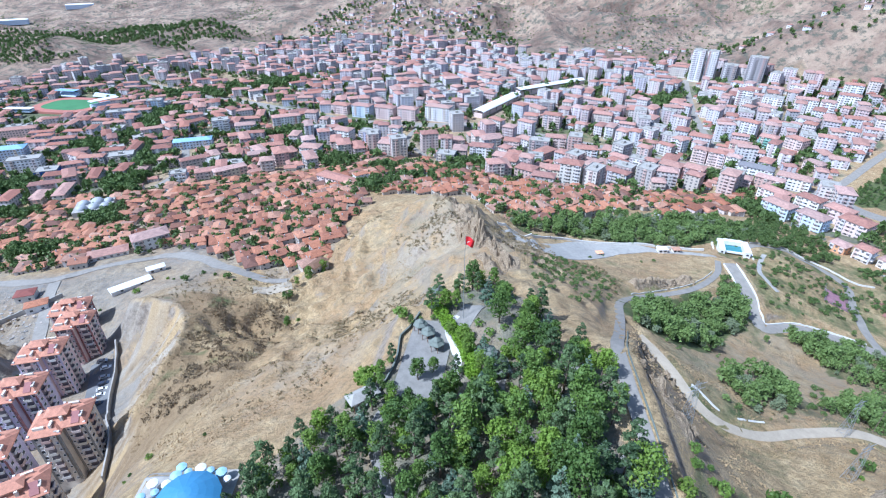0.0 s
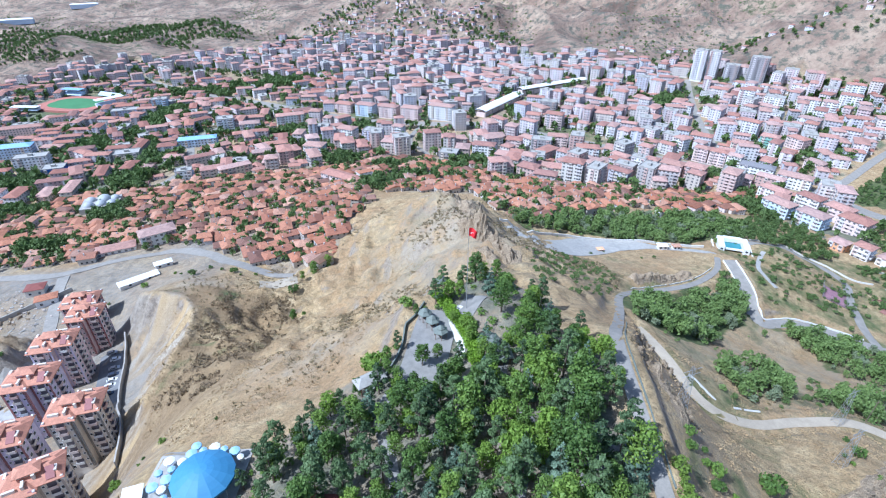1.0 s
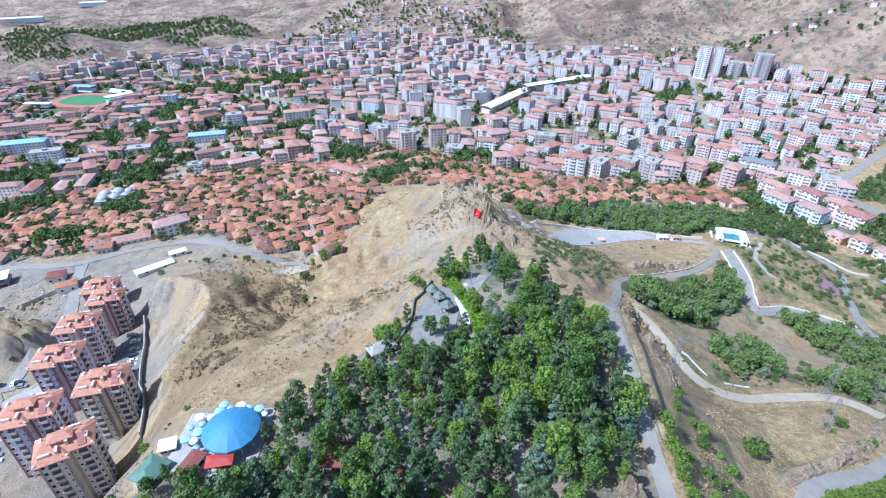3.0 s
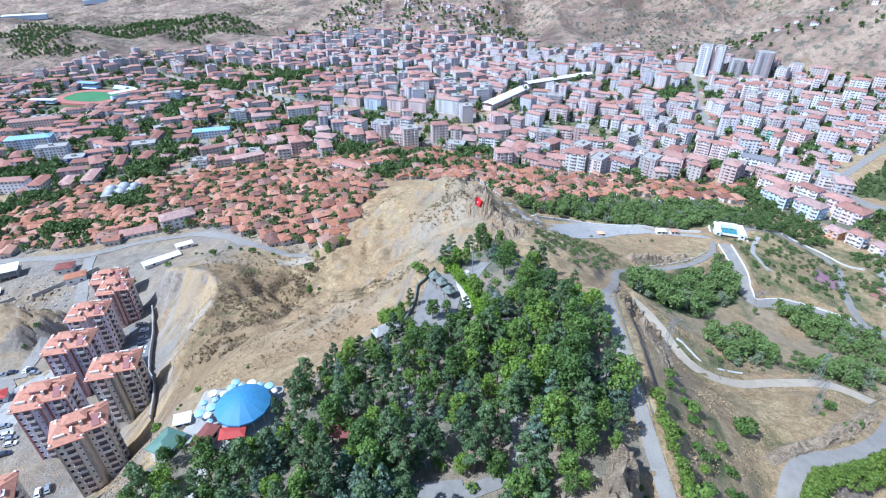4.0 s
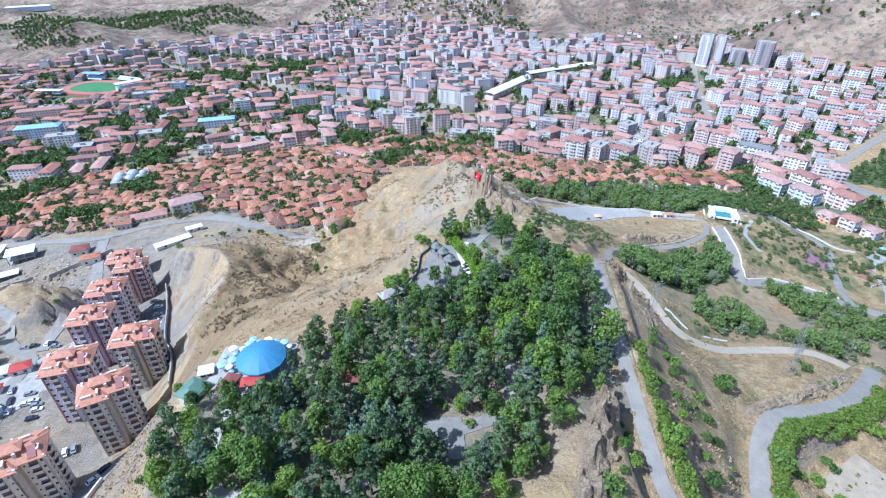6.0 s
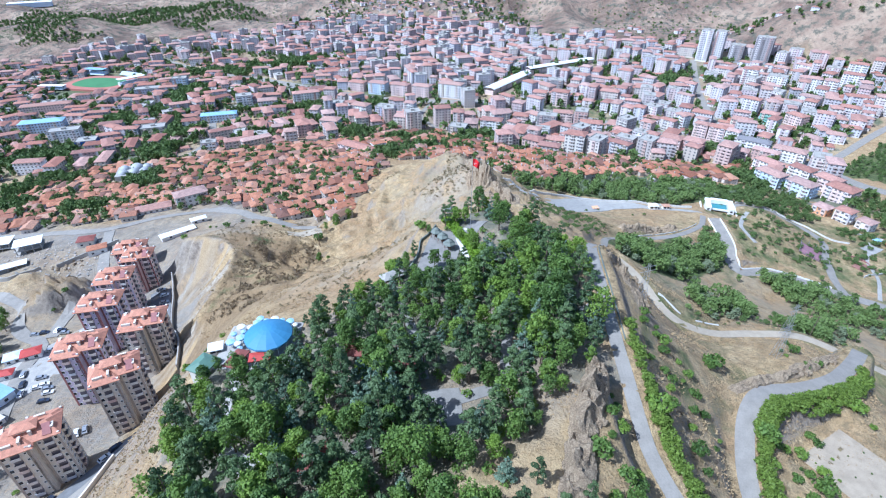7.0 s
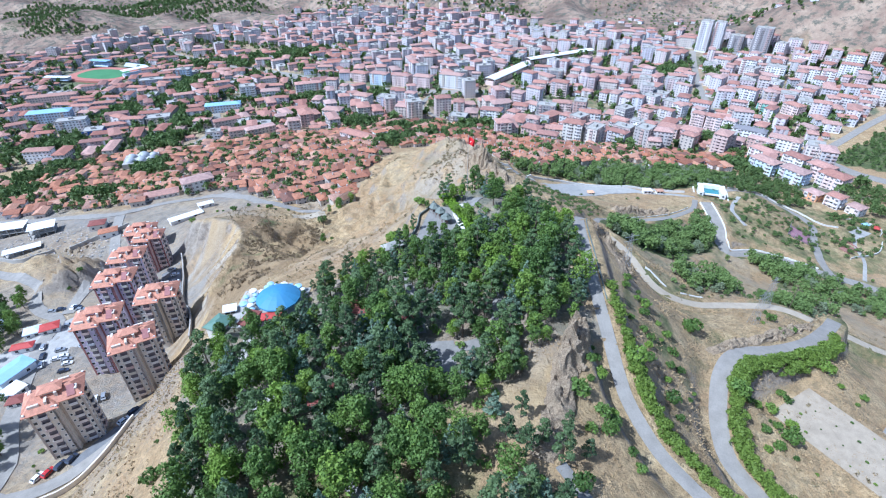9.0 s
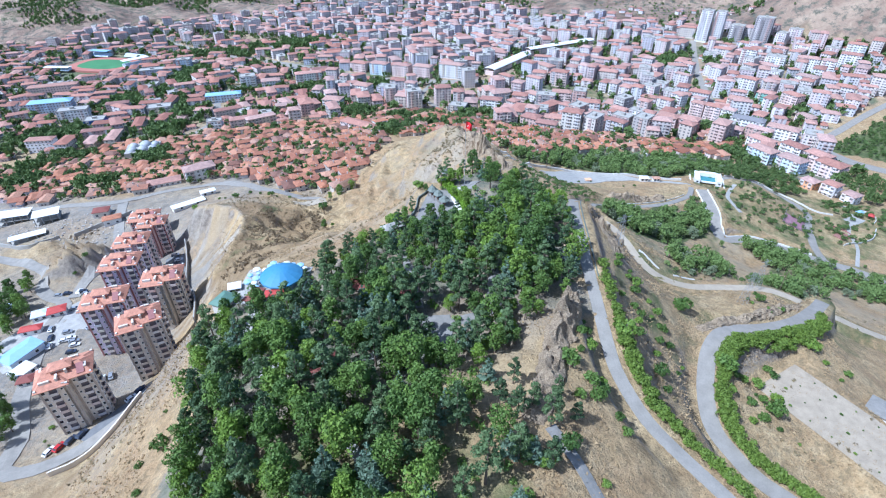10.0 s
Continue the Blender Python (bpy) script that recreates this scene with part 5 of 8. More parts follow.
MARKED = {  # x, y, length, depth, storeys, paint, roof
    -38: [(192, 475, 15, 11, 5, "w", 1), (203, 471, 13, 10, 5, "w", 0), (220, 461, 20, 14, 5, "p", 0), (239, 453, 18, 14, 5, "r", 0), (271, 511, 14, 11, 5, "p", 0), (284, 501, 16, 12, 5, "p", 0), (295, 489, 13, 10, 5, "w", 0), (307, 468, 30, 13, 4, "w", 2),
          (330, 443, 28, 14, 4, "w", 0), (327, 538, 20, 14, 4, "c", 0), (369, 558, 18, 14, 4, "g", 0), (281, 445, 18, 12, 3, "p", 0)],
    -62: [(271, 369, 22, 13, 4, "b", 0), (283, 345, 20, 13, 4, "b", 0), (293, 411, 23, 12, 3, "w", 0), (309, 387, 19, 12, 4, "w", 0), (316, 362, 19, 13, 4, "p", 0), (309, 335, 20, 14, 4, "p", 0), (264, 290, 10, 9, 2, "o", 0), (273, 280, 10, 9, 3, "w", 0),
          (283, 271, 9, 9, 2, "w", 0), (261, 542, 14, 11, 5, "w", 0), (397, 551, 20, 14, 4, "p", 0), (382, 492, 18, 13, 3, "p", 0)],
    -14: [(40, 509, 23, 13, 4, "w", 0), (3, 478, 18, 13, 3, "d", 1), (-8, 547, 16, 13, 3, "w", 0), (91, 479, 15, 12, 5, "w", 1), (100, 424, 17, 13, 4, "c", 0), (123, 428, 16, 12, 4, "c", 0), (104, 530, 21, 13, 5, "d", 1), (148, 506, 23, 13, 5, "w", 0),
          (75, 536, 17, 13, 4, "p", 0), (126, 552, 22, 13, 4, "p", 0), (72, 492, 13, 10, 4, "c", 0), (-135, 497, 20, 14, 4, "w", 0)],
    -20: [(-137, 684, 24, 14, 4, "p", 0), (-106, 667, 25, 14, 5, "b", 0), (-74, 656, 24, 14, 5, "p", 0), (-45, 648, 24, 14, 5, "p", 0), (-6, 644, 32, 14, 6, "w", 0), (-84, 564, 21, 14, 4, "m", 1), (-115, 572, 21, 14, 4, "w", 0), (-55, 570, 13, 10, 5, "w", 0),
          (108, 672, 22, 13, 4, "b", 0), (136, 673, 21, 14, 5, "d", 1), (133, 614, 21, 14, 6, "p", 0), (108, 620, 17, 13, 5, "p", 0)],
    20: [(-488, 536, 45, 16, 5, "b", 3), (-434, 497, 31, 14, 5, "w", 1), (-396, 475, 20, 15, 3, "u", 1), (-343, 514, 25, 15, 3, "c", 1), (-243, 434, 14, 10, 3, "w", 1), (-271, 608, 19, 15, 6, "w", 1), (-240, 604, 23, 14, 4, "w", 0), (-199, 636, 34, 13, 4, "w", 0),
         (-284, 556, 40, 13, 3, "b", 3), (-464, 725, 35, 15, 4, "m", 1), (-434, 768, 21, 14, 5, "b", 1), (-560, 640, 60, 14, 4, "p", 0)],
    -34: [(396, 829, 17, 15, 15, "w", 1), (416, 826, 15, 15, 14, "w", 1), (473, 800, 24, 15, 12, "d", 1), (440, 812, 20, 15, 8, "d", 1), (499, 662, 16, 12, 7, "w", 0), (566, 716, 22, 13, 6, "w", 0), (543, 687, 24, 14, 6, "w", 0), (417, 713, 19, 14, 8, "w", 0),
          (448, 697, 24, 14, 6, "w", 1), (486, 685, 26, 14, 6, "w", 0), (253, 940, 19, 14, 6, "m", 1), (139, 905, 18, 14, 6, "m", 1)],
}
for turn, rows in MARKED.items():
    for k, (x, y, lx, ly, storeys, paint, roof) in enumerate(rows):
        flat, tiles, said = ROOFED[roof]
        t, _ = root_of("apartment_block", f"{SAID[paint]} {storeys}-storey town block with a {said}", "building", "town blocks", flat_kind(0, storeys, lx, ly, flat, storeys > 2, PAINTS[paint], tiles))
        t.matrix_basis = pose(x, y, land_at(x, y), 0, 0, turn + 7 * math.sin(3.1 * k))
        TAKEN.append((x, y, 0.55 * lx + 1))

# covered market: two long white roofs end to end
MARKET_WHITE = plain("white_sheet_roof", (0.82, 0.82, 0.82), 0.5, 0.04, 0.3)
for (ax, ay), (bx, by), wide in (((44, 650), (104, 738), 17), ((106, 745), (214, 809), 13)):
    length, turn = math.hypot(bx - ax, by - ay), math.degrees(math.atan2(by - ay, bx - ax))
    cx, cy = (ax + bx) / 2, (ay + by) / 2
    t = thing("market_hall", "long covered market with a bright white roof", "building", at=pose(cx, cy, land_at(cx, cy), 0, 0, turn))
    h = Heap()
    n = 9
    prof = [(wide / 2 * math.sin(a), 7.5 + 2.2 * math.cos(a)) for a in np.linspace(-1.45, 1.45, n)]
    v = [(sx * length / 2, u, z) for sx in (-1, 1) for u, z in prof] + [(sx * length / 2, u, z - 0.3) for sx in (-1, 1) for u, z in prof]
    f = [(k, k + 1, n + k + 1, n + k) for k in range(n - 1)] + [(3 * n + k, 3 * n + k + 1, 2 * n + k + 1, 2 * n + k) for k in range(n - 1)]
    f += [(0, n, 3 * n, 2 * n), (n - 1, 3 * n - 1, 4 * n - 1, 2 * n - 1)] + [(k + 1, k, 2 * n + k, 2 * n + k + 1) for k in range(n - 1)] + [(n + k, n + k + 1, 3 * n + k + 1, 3 * n + k) for k in range(n - 1)]
    h.add(v, f)
    held("roof", h.mesh("roof", [MARKET_WHITE]), None, t)
    for k in range(7):
        for s in (-1, 1):
            c = Heap()
            u = (k / 6 - 0.5) * (length - 3)
            c.box((u - 0.3, s * wide * 0.44 - 0.3, -2), (u + 0.3, s * wide * 0.44 + 0.3, 8.0))
            held("column", c.mesh("column", [CONCRETE]), None, t)
    hall = Heap()
    hall.box((-length / 2 + 1, -wide * 0.36, -2), (length / 2 - 1, wide * 0.36, 5))
    held("stall_block", hall.mesh("stall_block", [PAINTS["p"]]), None, t)
    for k in range(7):
        TAKEN.append((ax + (bx - ax) * k / 6, ay + (by - ay) * k / 6, wide * 0.6))
        TAKEN.append((ax + (bx - ax) * k / 6 + 12, ay + (by - ay) * k / 6 - 16, 9))

# stadium: green pitch, red track, stands
PITCH_GREEN, TRACK_RED = plain("pitch_grass", (0.075, 0.21, 0.085), 0.9, 0.12, 0.06), plain("running_track", (0.42, 0.17, 0.13), 0.9, 0.1, 0.1)


def oval(a, b, z, n=48, k=0.7):
    ang = np.linspace(0, 2 * math.pi, n, endpoint=False)
    c, s = np.cos(ang), np.sin(ang)
    return [(a * math.copysign(abs(p) ** k, p), b * math.copysign(abs(q) ** k, q), z) for p, q in zip(c, s)]


gz = max(land_at(-592 + u, 808 + v) for u in (-50, 0, 50) for v in (-45, 0, 45)) + 0.6
stadium = thing("stadium", "football stadium with a green pitch, red track and low stands", "stadium", at=pose(-592, 808, gz, 0, 0, -10))
for name, a, b, z, mat in (("running_track", 54, 41, 0.0, TRACK_RED), ("pitch", 41, 28, 0.12, PITCH_GREEN)):
    bm = bmesh.new()
    ring = [bm.verts.new(v) for v in oval(a, b, z)]
    top = bm.faces.new(ring)
    low = bmesh.ops.extrude_face_region(bm, geom=[top])["geom"]
    bmesh.ops.translate(bm, vec=(0, 0, -8 if z == 0 else -0.1), verts=[g for g in low if isinstance(g, bmesh.types.BMVert)])
    part(name, bm, mat, stadium)
for cx, cy, turn, lx, ly, hh, mat, roofed in ((-44, 46, 0, 34, 11, 9, BLUE_ROOF, True), (58, 6, 62, 40, 11, 10, MARKET_WHITE, True), (30, 48, -10, 64, 8, 5, PAINTS["b"], False), (-46, -46, 8, 40, 9, 5, MARKET_WHITE, True)):
    h = Heap()
    m = turned(turn, cx, cy, 0)
    prof = [(-ly / 2, 0.0)]
    for k in range(6):
        prof += [(-ly / 2 + k * ly / 7, 0.8 * (k + 1)), (-ly / 2 + (k + 1) * ly / 7, 0.8 * (k + 1))]
    prof += [(ly / 2, 4.8), (ly / 2, 0.0)]
    n = len(prof)
    v = np.array([(sx * lx / 2, u, z) for sx in (-1, 1) for u, z in prof]) @ m[0].T + m[1]
    h.add(v, [((k + 1) % n, k, n + k, n + (k + 1) % n) for k in range(n)] + [tuple(range(n)), tuple(range(2 * n - 1, n - 1, -1))])
    stand_part = held("stand", h.mesh("stand", [PAINTS["b"]]), None, stadium)
    if roofed:
        r2 = Heap()
        r2.box((-lx / 2 - 1, -ly / 2 - 1, hh), (lx / 2 + 1, ly / 2 + 1, hh + 0.5), m)
        held("stand_roof", r2.mesh("stand_roof", [mat]), None, stand_part)
for a in range(0, 360, 30):
    TAKEN.append((-592 + 45 * math.cos(math.radians(a)), 808 + 40 * math.sin(math.radians(a)), 26))
TAKEN += [(-592, 808, 40), (-560, 745, 26), (-600, 740, 22)]

# domed bath and market hall, long school, large house by the old road
LEAD = plain("grey_lead_domes", (0.40, 0.41, 0.43), 0.6, 0.1, 0.6)


def dome(radius, rings=5, sides=14):
    h = Heap()
    v = [(0, 0, radius * 0.8)] + [(radius * math.sin(i / rings * 1.5708) * math.cos(a), radius * math.sin(i / rings * 1.5708) * math.sin(a), 0.8 * radius * math.cos(i / rings * 1.5708)) for i in range(1, rings + 1) for a in np.arange(sides) * 2 * math.pi / sides]
    f = [(0, 1 + k, 1 + (k + 1) % sides) for k in range(sides)]
    f += [(1 + (i - 1) * sides + k, 1 + i * sides + k, 1 + i * sides + (k + 1) % sides, 1 + (i - 1) * sides + (k + 1) % sides) for i in range(1, rings) for k in range(sides)]
    h.add(v, f)
    return h.mesh("dome", [LEAD], True)


mx0, my0 = -286, 374
bath = thing("domed_building", "pale stone hall under a cluster of grey domes", "building", at=pose(mx0, my0, land_at(mx0, my0), 0, 0, 20))
h = Heap()
h.box((-14, -11, -4), (14, 11, 5))
held("wall", h.mesh("wall", [CONCRETE]), None, bath)
for k, (u, v, r0) in enumerate([(-8, -5, 4.2), (1, -5, 4.4), (9, -5, 4.0), (-8, 5, 4.0), (2, 5, 5.2), (10, 5, 3.6)]):
    d = held("dome", dome(r0), None, bath)
    d.location = (u, v, 5)
TAKEN += [(mx0, my0, 17)]
for x, y, turn, lx, ly, storeys, mat, name, label in ((-86, 384, -31, 36, 11, 2, PAINTS["p"], "school", "long two-storey school with a red tiled roof"), (-189, 284, 36, 21, 11, 3, WHITE, "house", "large white three-storey house by the old road"),
                                                       (-211, 272, 28, 22, 9, 1, WHITE, "workshop", "low white workshop by the old road")):
    t, _ = root_of(name, label, "building", "", flat_kind(0, storeys, lx, ly, False, False, mat))
    t.matrix_basis = pose(x, y, land_at(x, y), 0, 0, turn)
    TAKEN.append((x, y, lx * 0.42))
yard_line = draped([(-66, 372), (-62, 386), (-66, 398)], 3)
ribbon("school_yard", yard_line, 14, PAVING, "pale concrete yard beside the school", "yard", 0.35, 2.0, True)
TAKEN.append((-64, 385, 8))
def old_turn(x, y):
    return 25 * float(value_noise(x, y, 60, 21)) + 18


def new_turn(x, y):
    return -33 + 16 * float(value_noise(x, y, 160, 22)) if x > 60 else 22 + 20 * float(value_noise(x, y, 160, 23))


def far_heap(kinds, spots, slots, far):
    h = Heap()
    r = np.random.default_rng(9)
    for x, y, turn in spots:
        k = r.integers(len(kinds))
        m = turned(turn, x, y, land_at(x, y))
        for name, heap, mat in kinds[k][0]:
            if name in slots:
                v, f = np.concatenate(heap.v), heap.f
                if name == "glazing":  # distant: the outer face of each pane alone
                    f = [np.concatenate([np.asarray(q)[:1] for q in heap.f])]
                elif name == "balcony_tier":  # each second box is the railing
                    f = [np.concatenate([np.asarray(q)[:5:4] if n % 2 else np.asarray(q)[:1] for n, q in enumerate(heap.f)])]
                elif name == "bay":
                    v, f = v[:8], heap.f[:1]
                h.add(v @ m[0].T + m[1], f, slots[name])
    return h


wooded = []
for x, y, rx, ry in ((-421, 562, 26, 30), (-415, 450, 30, 24), (-274, 289, 26, 12), (-262, 346, 14, 18), (-293, 430, 16, 34), (-100, 468, 18, 22), (-53, 364, 14, 22), (24, 470, 24, 16), (-103, 605, 22, 10), (196, 545, 14, 12), (208, 441, 18, 8), (262, 466, 18, 8), (254, 372, 16, 24),
                     (-437, 430, 24, 20), (-360, 372, 26, 16), (-375, 345, 24, 14), (-352, 310, 26, 14), (-270, 352, 12, 16), (-52, 440, 20, 10), (-24, 392, 16, 12), (12, 430, 14, 10), (308, 720, 30, 26), (-388, 640, 14, 60), (-400, 720, 16, 40), (-390, 850, 90, 24), (-270, 870, 50, 26), (-310, 480, 14, 50), (-190, 585, 30, 14)):
    a = np.random.default_rng(int(abs(x * 7 + y))).normal(size=(int(rx * ry / 7), 2)) * 0.55
    TAKEN += [(x + rx * 0.55 * u, y + ry * 0.55 * v, 0.3 * min(rx, ry)) for u in (-1, 0, 1) for v in (-1, 0, 1)]
    wooded.append(a * (rx, ry) + (x, y))


HOUSES = [root_of("house", "low house with pale walls and a red tiled roof", "house", "old town houses", k)[0] for k in HOUSE_KINDS]
old = settle(OLD_TOWN, 9.3, 31, 0.92, old_turn, 4.0)
old.sort(key=lambda s: s[0] ** 2 + s[1] ** 2)
for k, (x, y, turn) in enumerate(old[:260]):
    if k < len(HOUSES):
        HOUSES[k].matrix_basis = pose(x, y, land_at(x, y), 0, 0, turn)
    else:
        copy_thing(HOUSES[int(rng.integers(len(HOUSES)))], pose(x, y, land_at(x, y), 0, 0, turn))
tagged(new("old_town_roofs", far_heap(HOUSE_KINDS, old[260:], {"wall": 0, "roof": 1, "glazing": 2}, True).mesh("old_town_roofs", [FLATS_HAZED, ROOF_OLD, GLASS_FAR])),
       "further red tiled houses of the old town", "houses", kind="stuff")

OPEN = [[(-620, 1010), (-480, 960), (-360, 905), (-230, 790), (-250, 850), (-330, 930), (-480, 1010)], [(140, 580), (200, 545), (215, 570), (150, 605)], [(-30, 560), (20, 560), (40, 600), (-20, 605)]]  # waste ground
for poly in OPEN:
    for px, py in spread_points(poly, 16, 1):
        TAKEN.append((px, py, 7))
FLAT_THINGS = [root_of("apartment_block", "town block of flats with a red roof and balconies", "building", "town blocks", k)[0] for k in FLAT_KINDS[:12]]
LOW_THINGS = [root_of("apartment_block", "long low town terrace of flats with a red roof", "building", "town blocks", k)[0] for k in LOW_KINDS[:7]]
new_spots = settle(VALLEY, 19, 41, 0.86, new_turn, 7.9)
new_spots.sort(key=lambda s: s[0] ** 2 + s[1] ** 2)
used = set()
for k, (x, y, turn) in enumerate(new_spots[:74]):
    some = LOW_THINGS if x < -170 else FLAT_THINGS
    src = some[k % len(some)]
    if src.name in used:
        copy_thing(src, pose(x, y, land_at(x, y), 0, 0, turn))
    else:
        used.add(src.name)
        src.matrix_basis = pose(x, y, land_at(x, y), 0, 0, turn)
for k, src in enumerate(t for t in FLAT_THINGS + LOW_THINGS if t.name not in used):
    x, y, turn = new_spots[-1 - k]
    src.matrix_basis = pose(x, y, land_at(x, y), 0, 0, turn)
tagged(new("town_blocks", far_heap(FLAT_KINDS, [s for s in new_spots[74:] if s[0] > -170 or s[1] > 900], {"wall": 0, "roof": 1, "parapet": 3, "glazing": 2, "balcony_tier": 0, "bay": 0}, True).mesh("town_blocks", [FLATS_HAZED, ROOF_RED_HAZED, GLASS_FAR, CONCRETE])),
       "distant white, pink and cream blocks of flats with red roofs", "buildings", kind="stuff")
tagged(new("town_terraces", far_heap(LOW_KINDS, [s for s in new_spots[74:] if s[0] <= -170 and s[1] <= 900], {"wall": 0, "roof": 1, "parapet": 3, "glazing": 2, "balcony_tier": 0, "bay": 0}, True).mesh("town_terraces", [FLATS_HAZED, ROOF_BRICK, GLASS_FAR, CONCRETE])),
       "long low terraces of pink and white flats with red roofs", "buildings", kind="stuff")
infill = settle(VALLEY, 12, 43, 0.55, new_turn, 5.2)
tagged(new("town_houses", far_heap(HOUSE_KINDS, infill, {"wall": 0, "roof": 1, "glazing": 2}, True).mesh("town_houses", [FLATS_HAZED, ROOF_BRICK, GLASS_FAR])), "small red-roofed houses between the blocks of flats", "houses", kind="stuff")


def town_trees(poly, gap, seed, keep, pad):
    q = spread_points(poly, gap, seed, keep)
    return np.array([p for p in q if clear_of_streets(*p, 1) and free(*p, pad)]).reshape(-1, 2)


wooded = np.concatenate(wooded)
wooded = wooded[[clear_of_streets(*p, 0.5) for p in wooded]]
grove("town_trees", "clumps of dark green street and garden trees", MIDDLE, wooded[wooded[:, 1] < 500], (0.8, 1.35), 55)
grove("town_trees", "clumps of dark green trees further off", FAR_TREES, wooded[wooded[:, 1] >= 500], (0.8, 1.3), 56)
q = spread_points([(190, 262), (240, 262), (255, 282), (268, 330), (250, 352), (225, 332), (190, 300), (165, 268)], 5.0, 57, 0.8)
grove("town_trees", "green trees below the garden road", SMALL, q[[free(*p, 0) and clear_of_streets(*p, 1) for p in q]], (0.5, 1.0), 58)
q = spread_points([(290, 262), (330, 270), (345, 300), (340, 350), (318, 330), (296, 300)], 6.0, 81, 0.7)
grove("town_trees", "green trees between the houses below the garden", SMALL, q[[free(*p, 0) and clear_of_streets(*p, 1) for p in q]], (0.6, 1.3), 82)
row = np.concatenate([draped([(-351, 600), (-330, 545), (-313, 493), (-290, 440), (-271, 406)], 4)[:, :2], draped([(-430, 859), (-388, 836), (-340, 800)], 5)[:, :2]])
row = np.r_[row, row + np.random.default_rng(4).normal(size=row.shape) * 4]
grove("town_trees", "row of tall dark green street trees", MIDDLE, row, (0.9, 1.7), 59)
grove("town_trees", "green trees between the old town houses", MIDDLE, town_trees(OLD_TOWN, 6.0, 51, 0.5, -0.8), (0.5, 1.15), 52)
grove("town_trees", "green trees between the blocks of flats", FAR_TREES, town_trees(VALLEY, 11.0, 53, 0.6, -1.5), (0.55, 1.5), 54)


# hill houses and outlying woods
SUBURB = [(60, 1070), (170, 1060), (60, 1330), (-60, 1560), (-330, 1500), (-420, 1250), (-330, 1180), (-200, 1180), (-60, 1150)]
HILL_ROWS = [(250, 960), (420, 920), (520, 880), (640, 830), (660, 880), (560, 960), (470, 990), (380, 1010), (300, 1020)]
sub = settle(SUBURB, 20, 61, 0.5, old_turn, 6) + settle(HILL_ROWS, 19, 62, 0.3, new_turn, 6)
tagged(new("hillside_houses", far_heap(HOUSE_KINDS, sub, {"wall": 0, "roof": 1, "glazing": 2}, True).mesh("hillside_houses", [FLATS_HAZED, ROOF_RED_HAZED, GLASS_FAR])), "small houses climbing the far hillside", "houses", kind="stuff")
FAR_WOOD = [(-1180, 1420), (-1000, 1500), (-824, 1450), (-640, 1160), (-680, 1100), (-800, 1010), (-930, 1020), (-1050, 1180)]
far_wood = spread_points(FAR_WOOD, 9.5, 63, 0.85)
grove("far_woodland", "dark green plantation on a low far hill", FAR_TREES, far_wood[value_noise(far_wood[:, 0], far_wood[:, 1], 70, 17) > -0.05], (0.6, 1.05), 64)
suburb_trees = spread_points(SUBURB, 13, 71, 0.5)
grove("far_woodland", "dark green trees between the hillside houses", FAR_TREES, suburb_trees[value_noise(suburb_trees[:, 0], suburb_trees[:, 1], 90, 72) > -0.2], (0.6, 1.3), 73)
low_wood = spread_points([(-1000, 1330), (-640, 1130), (-430, 1230), (-480, 1420), (-760, 1560)], 13, 74, 0.7)
grove("far_woodland", "dark green belt of trees on the far plain", FAR_TREES, low_wood[value_noise(low_wood[:, 0], low_wood[:, 1] * 2, 90, 75) > -0.05], (0.8, 1.4), 76)
far_scrub = spread_points([(100, 900), (700, 800), (1200, 600), (1500, 1400), (600, 1900), (-200, 1900), (-600, 1900), (-1500, 2000), (-1300, 1300), (-500, 1300)], 13, 65, 0.8)
far_scrub = far_scrub[value_noise(far_scrub[:, 0], far_scrub[:, 1], 120, 30) + 0.5 * value_noise(far_scrub[:, 0], far_scrub[:, 1], 45, 31) + 1.6 * np.abs(value_noise(far_scrub[:, 0], far_scrub[:, 1] + 0.4 * far_scrub[:, 0], 150, 6)) > 0.95]
grove("hillside_scrub", "dark scrub dotted over the far dry hills", [bush(95 + k, 3.0, 5.0, 9, 2.2) for k in range(3)], far_scrub, (0.35, 1.0), 66)
grove("hillside_scrub", "green trees in the valley behind the town", FAR_TREES, spread_points([(330, 905), (430, 885), (560, 835), (640, 800), (660, 850), (560, 930), (520, 1000), (420, 960)], 14, 69, 0.55), (0.5, 1.2), 70)
field_trees = spread_points(FIELD, 6.5, 67, 0.8)
grove("orchard", "green orchard and gardens beyond the canal road", MIDDLE, field_trees[[clear_of_streets(*p, 2) for p in field_trees]], (0.5, 0.9), 68)
for x, y, lx, ly in ((-1270, 1600, 110, 30), (-1200, 1850, 80, 26)):
    t = thing("factory_shed", "long pale industrial shed on the far plain", "building", "far sheds", pose(x, y, land_at(x, y), 0, 0, 30))
    h = Heap()
    h.box((-lx / 2, -ly / 2, -5), (lx / 2, ly / 2, 8))
    held("wall", h.mesh("wall", [PAINTS["b"]]), None, t)
    h = Heap()
    hip(h, lx, ly, 8.2, 2.5, 0.5, ridge=0)
    held("roof", h.mesh("roof", [MARKET_WHITE]), None, t)

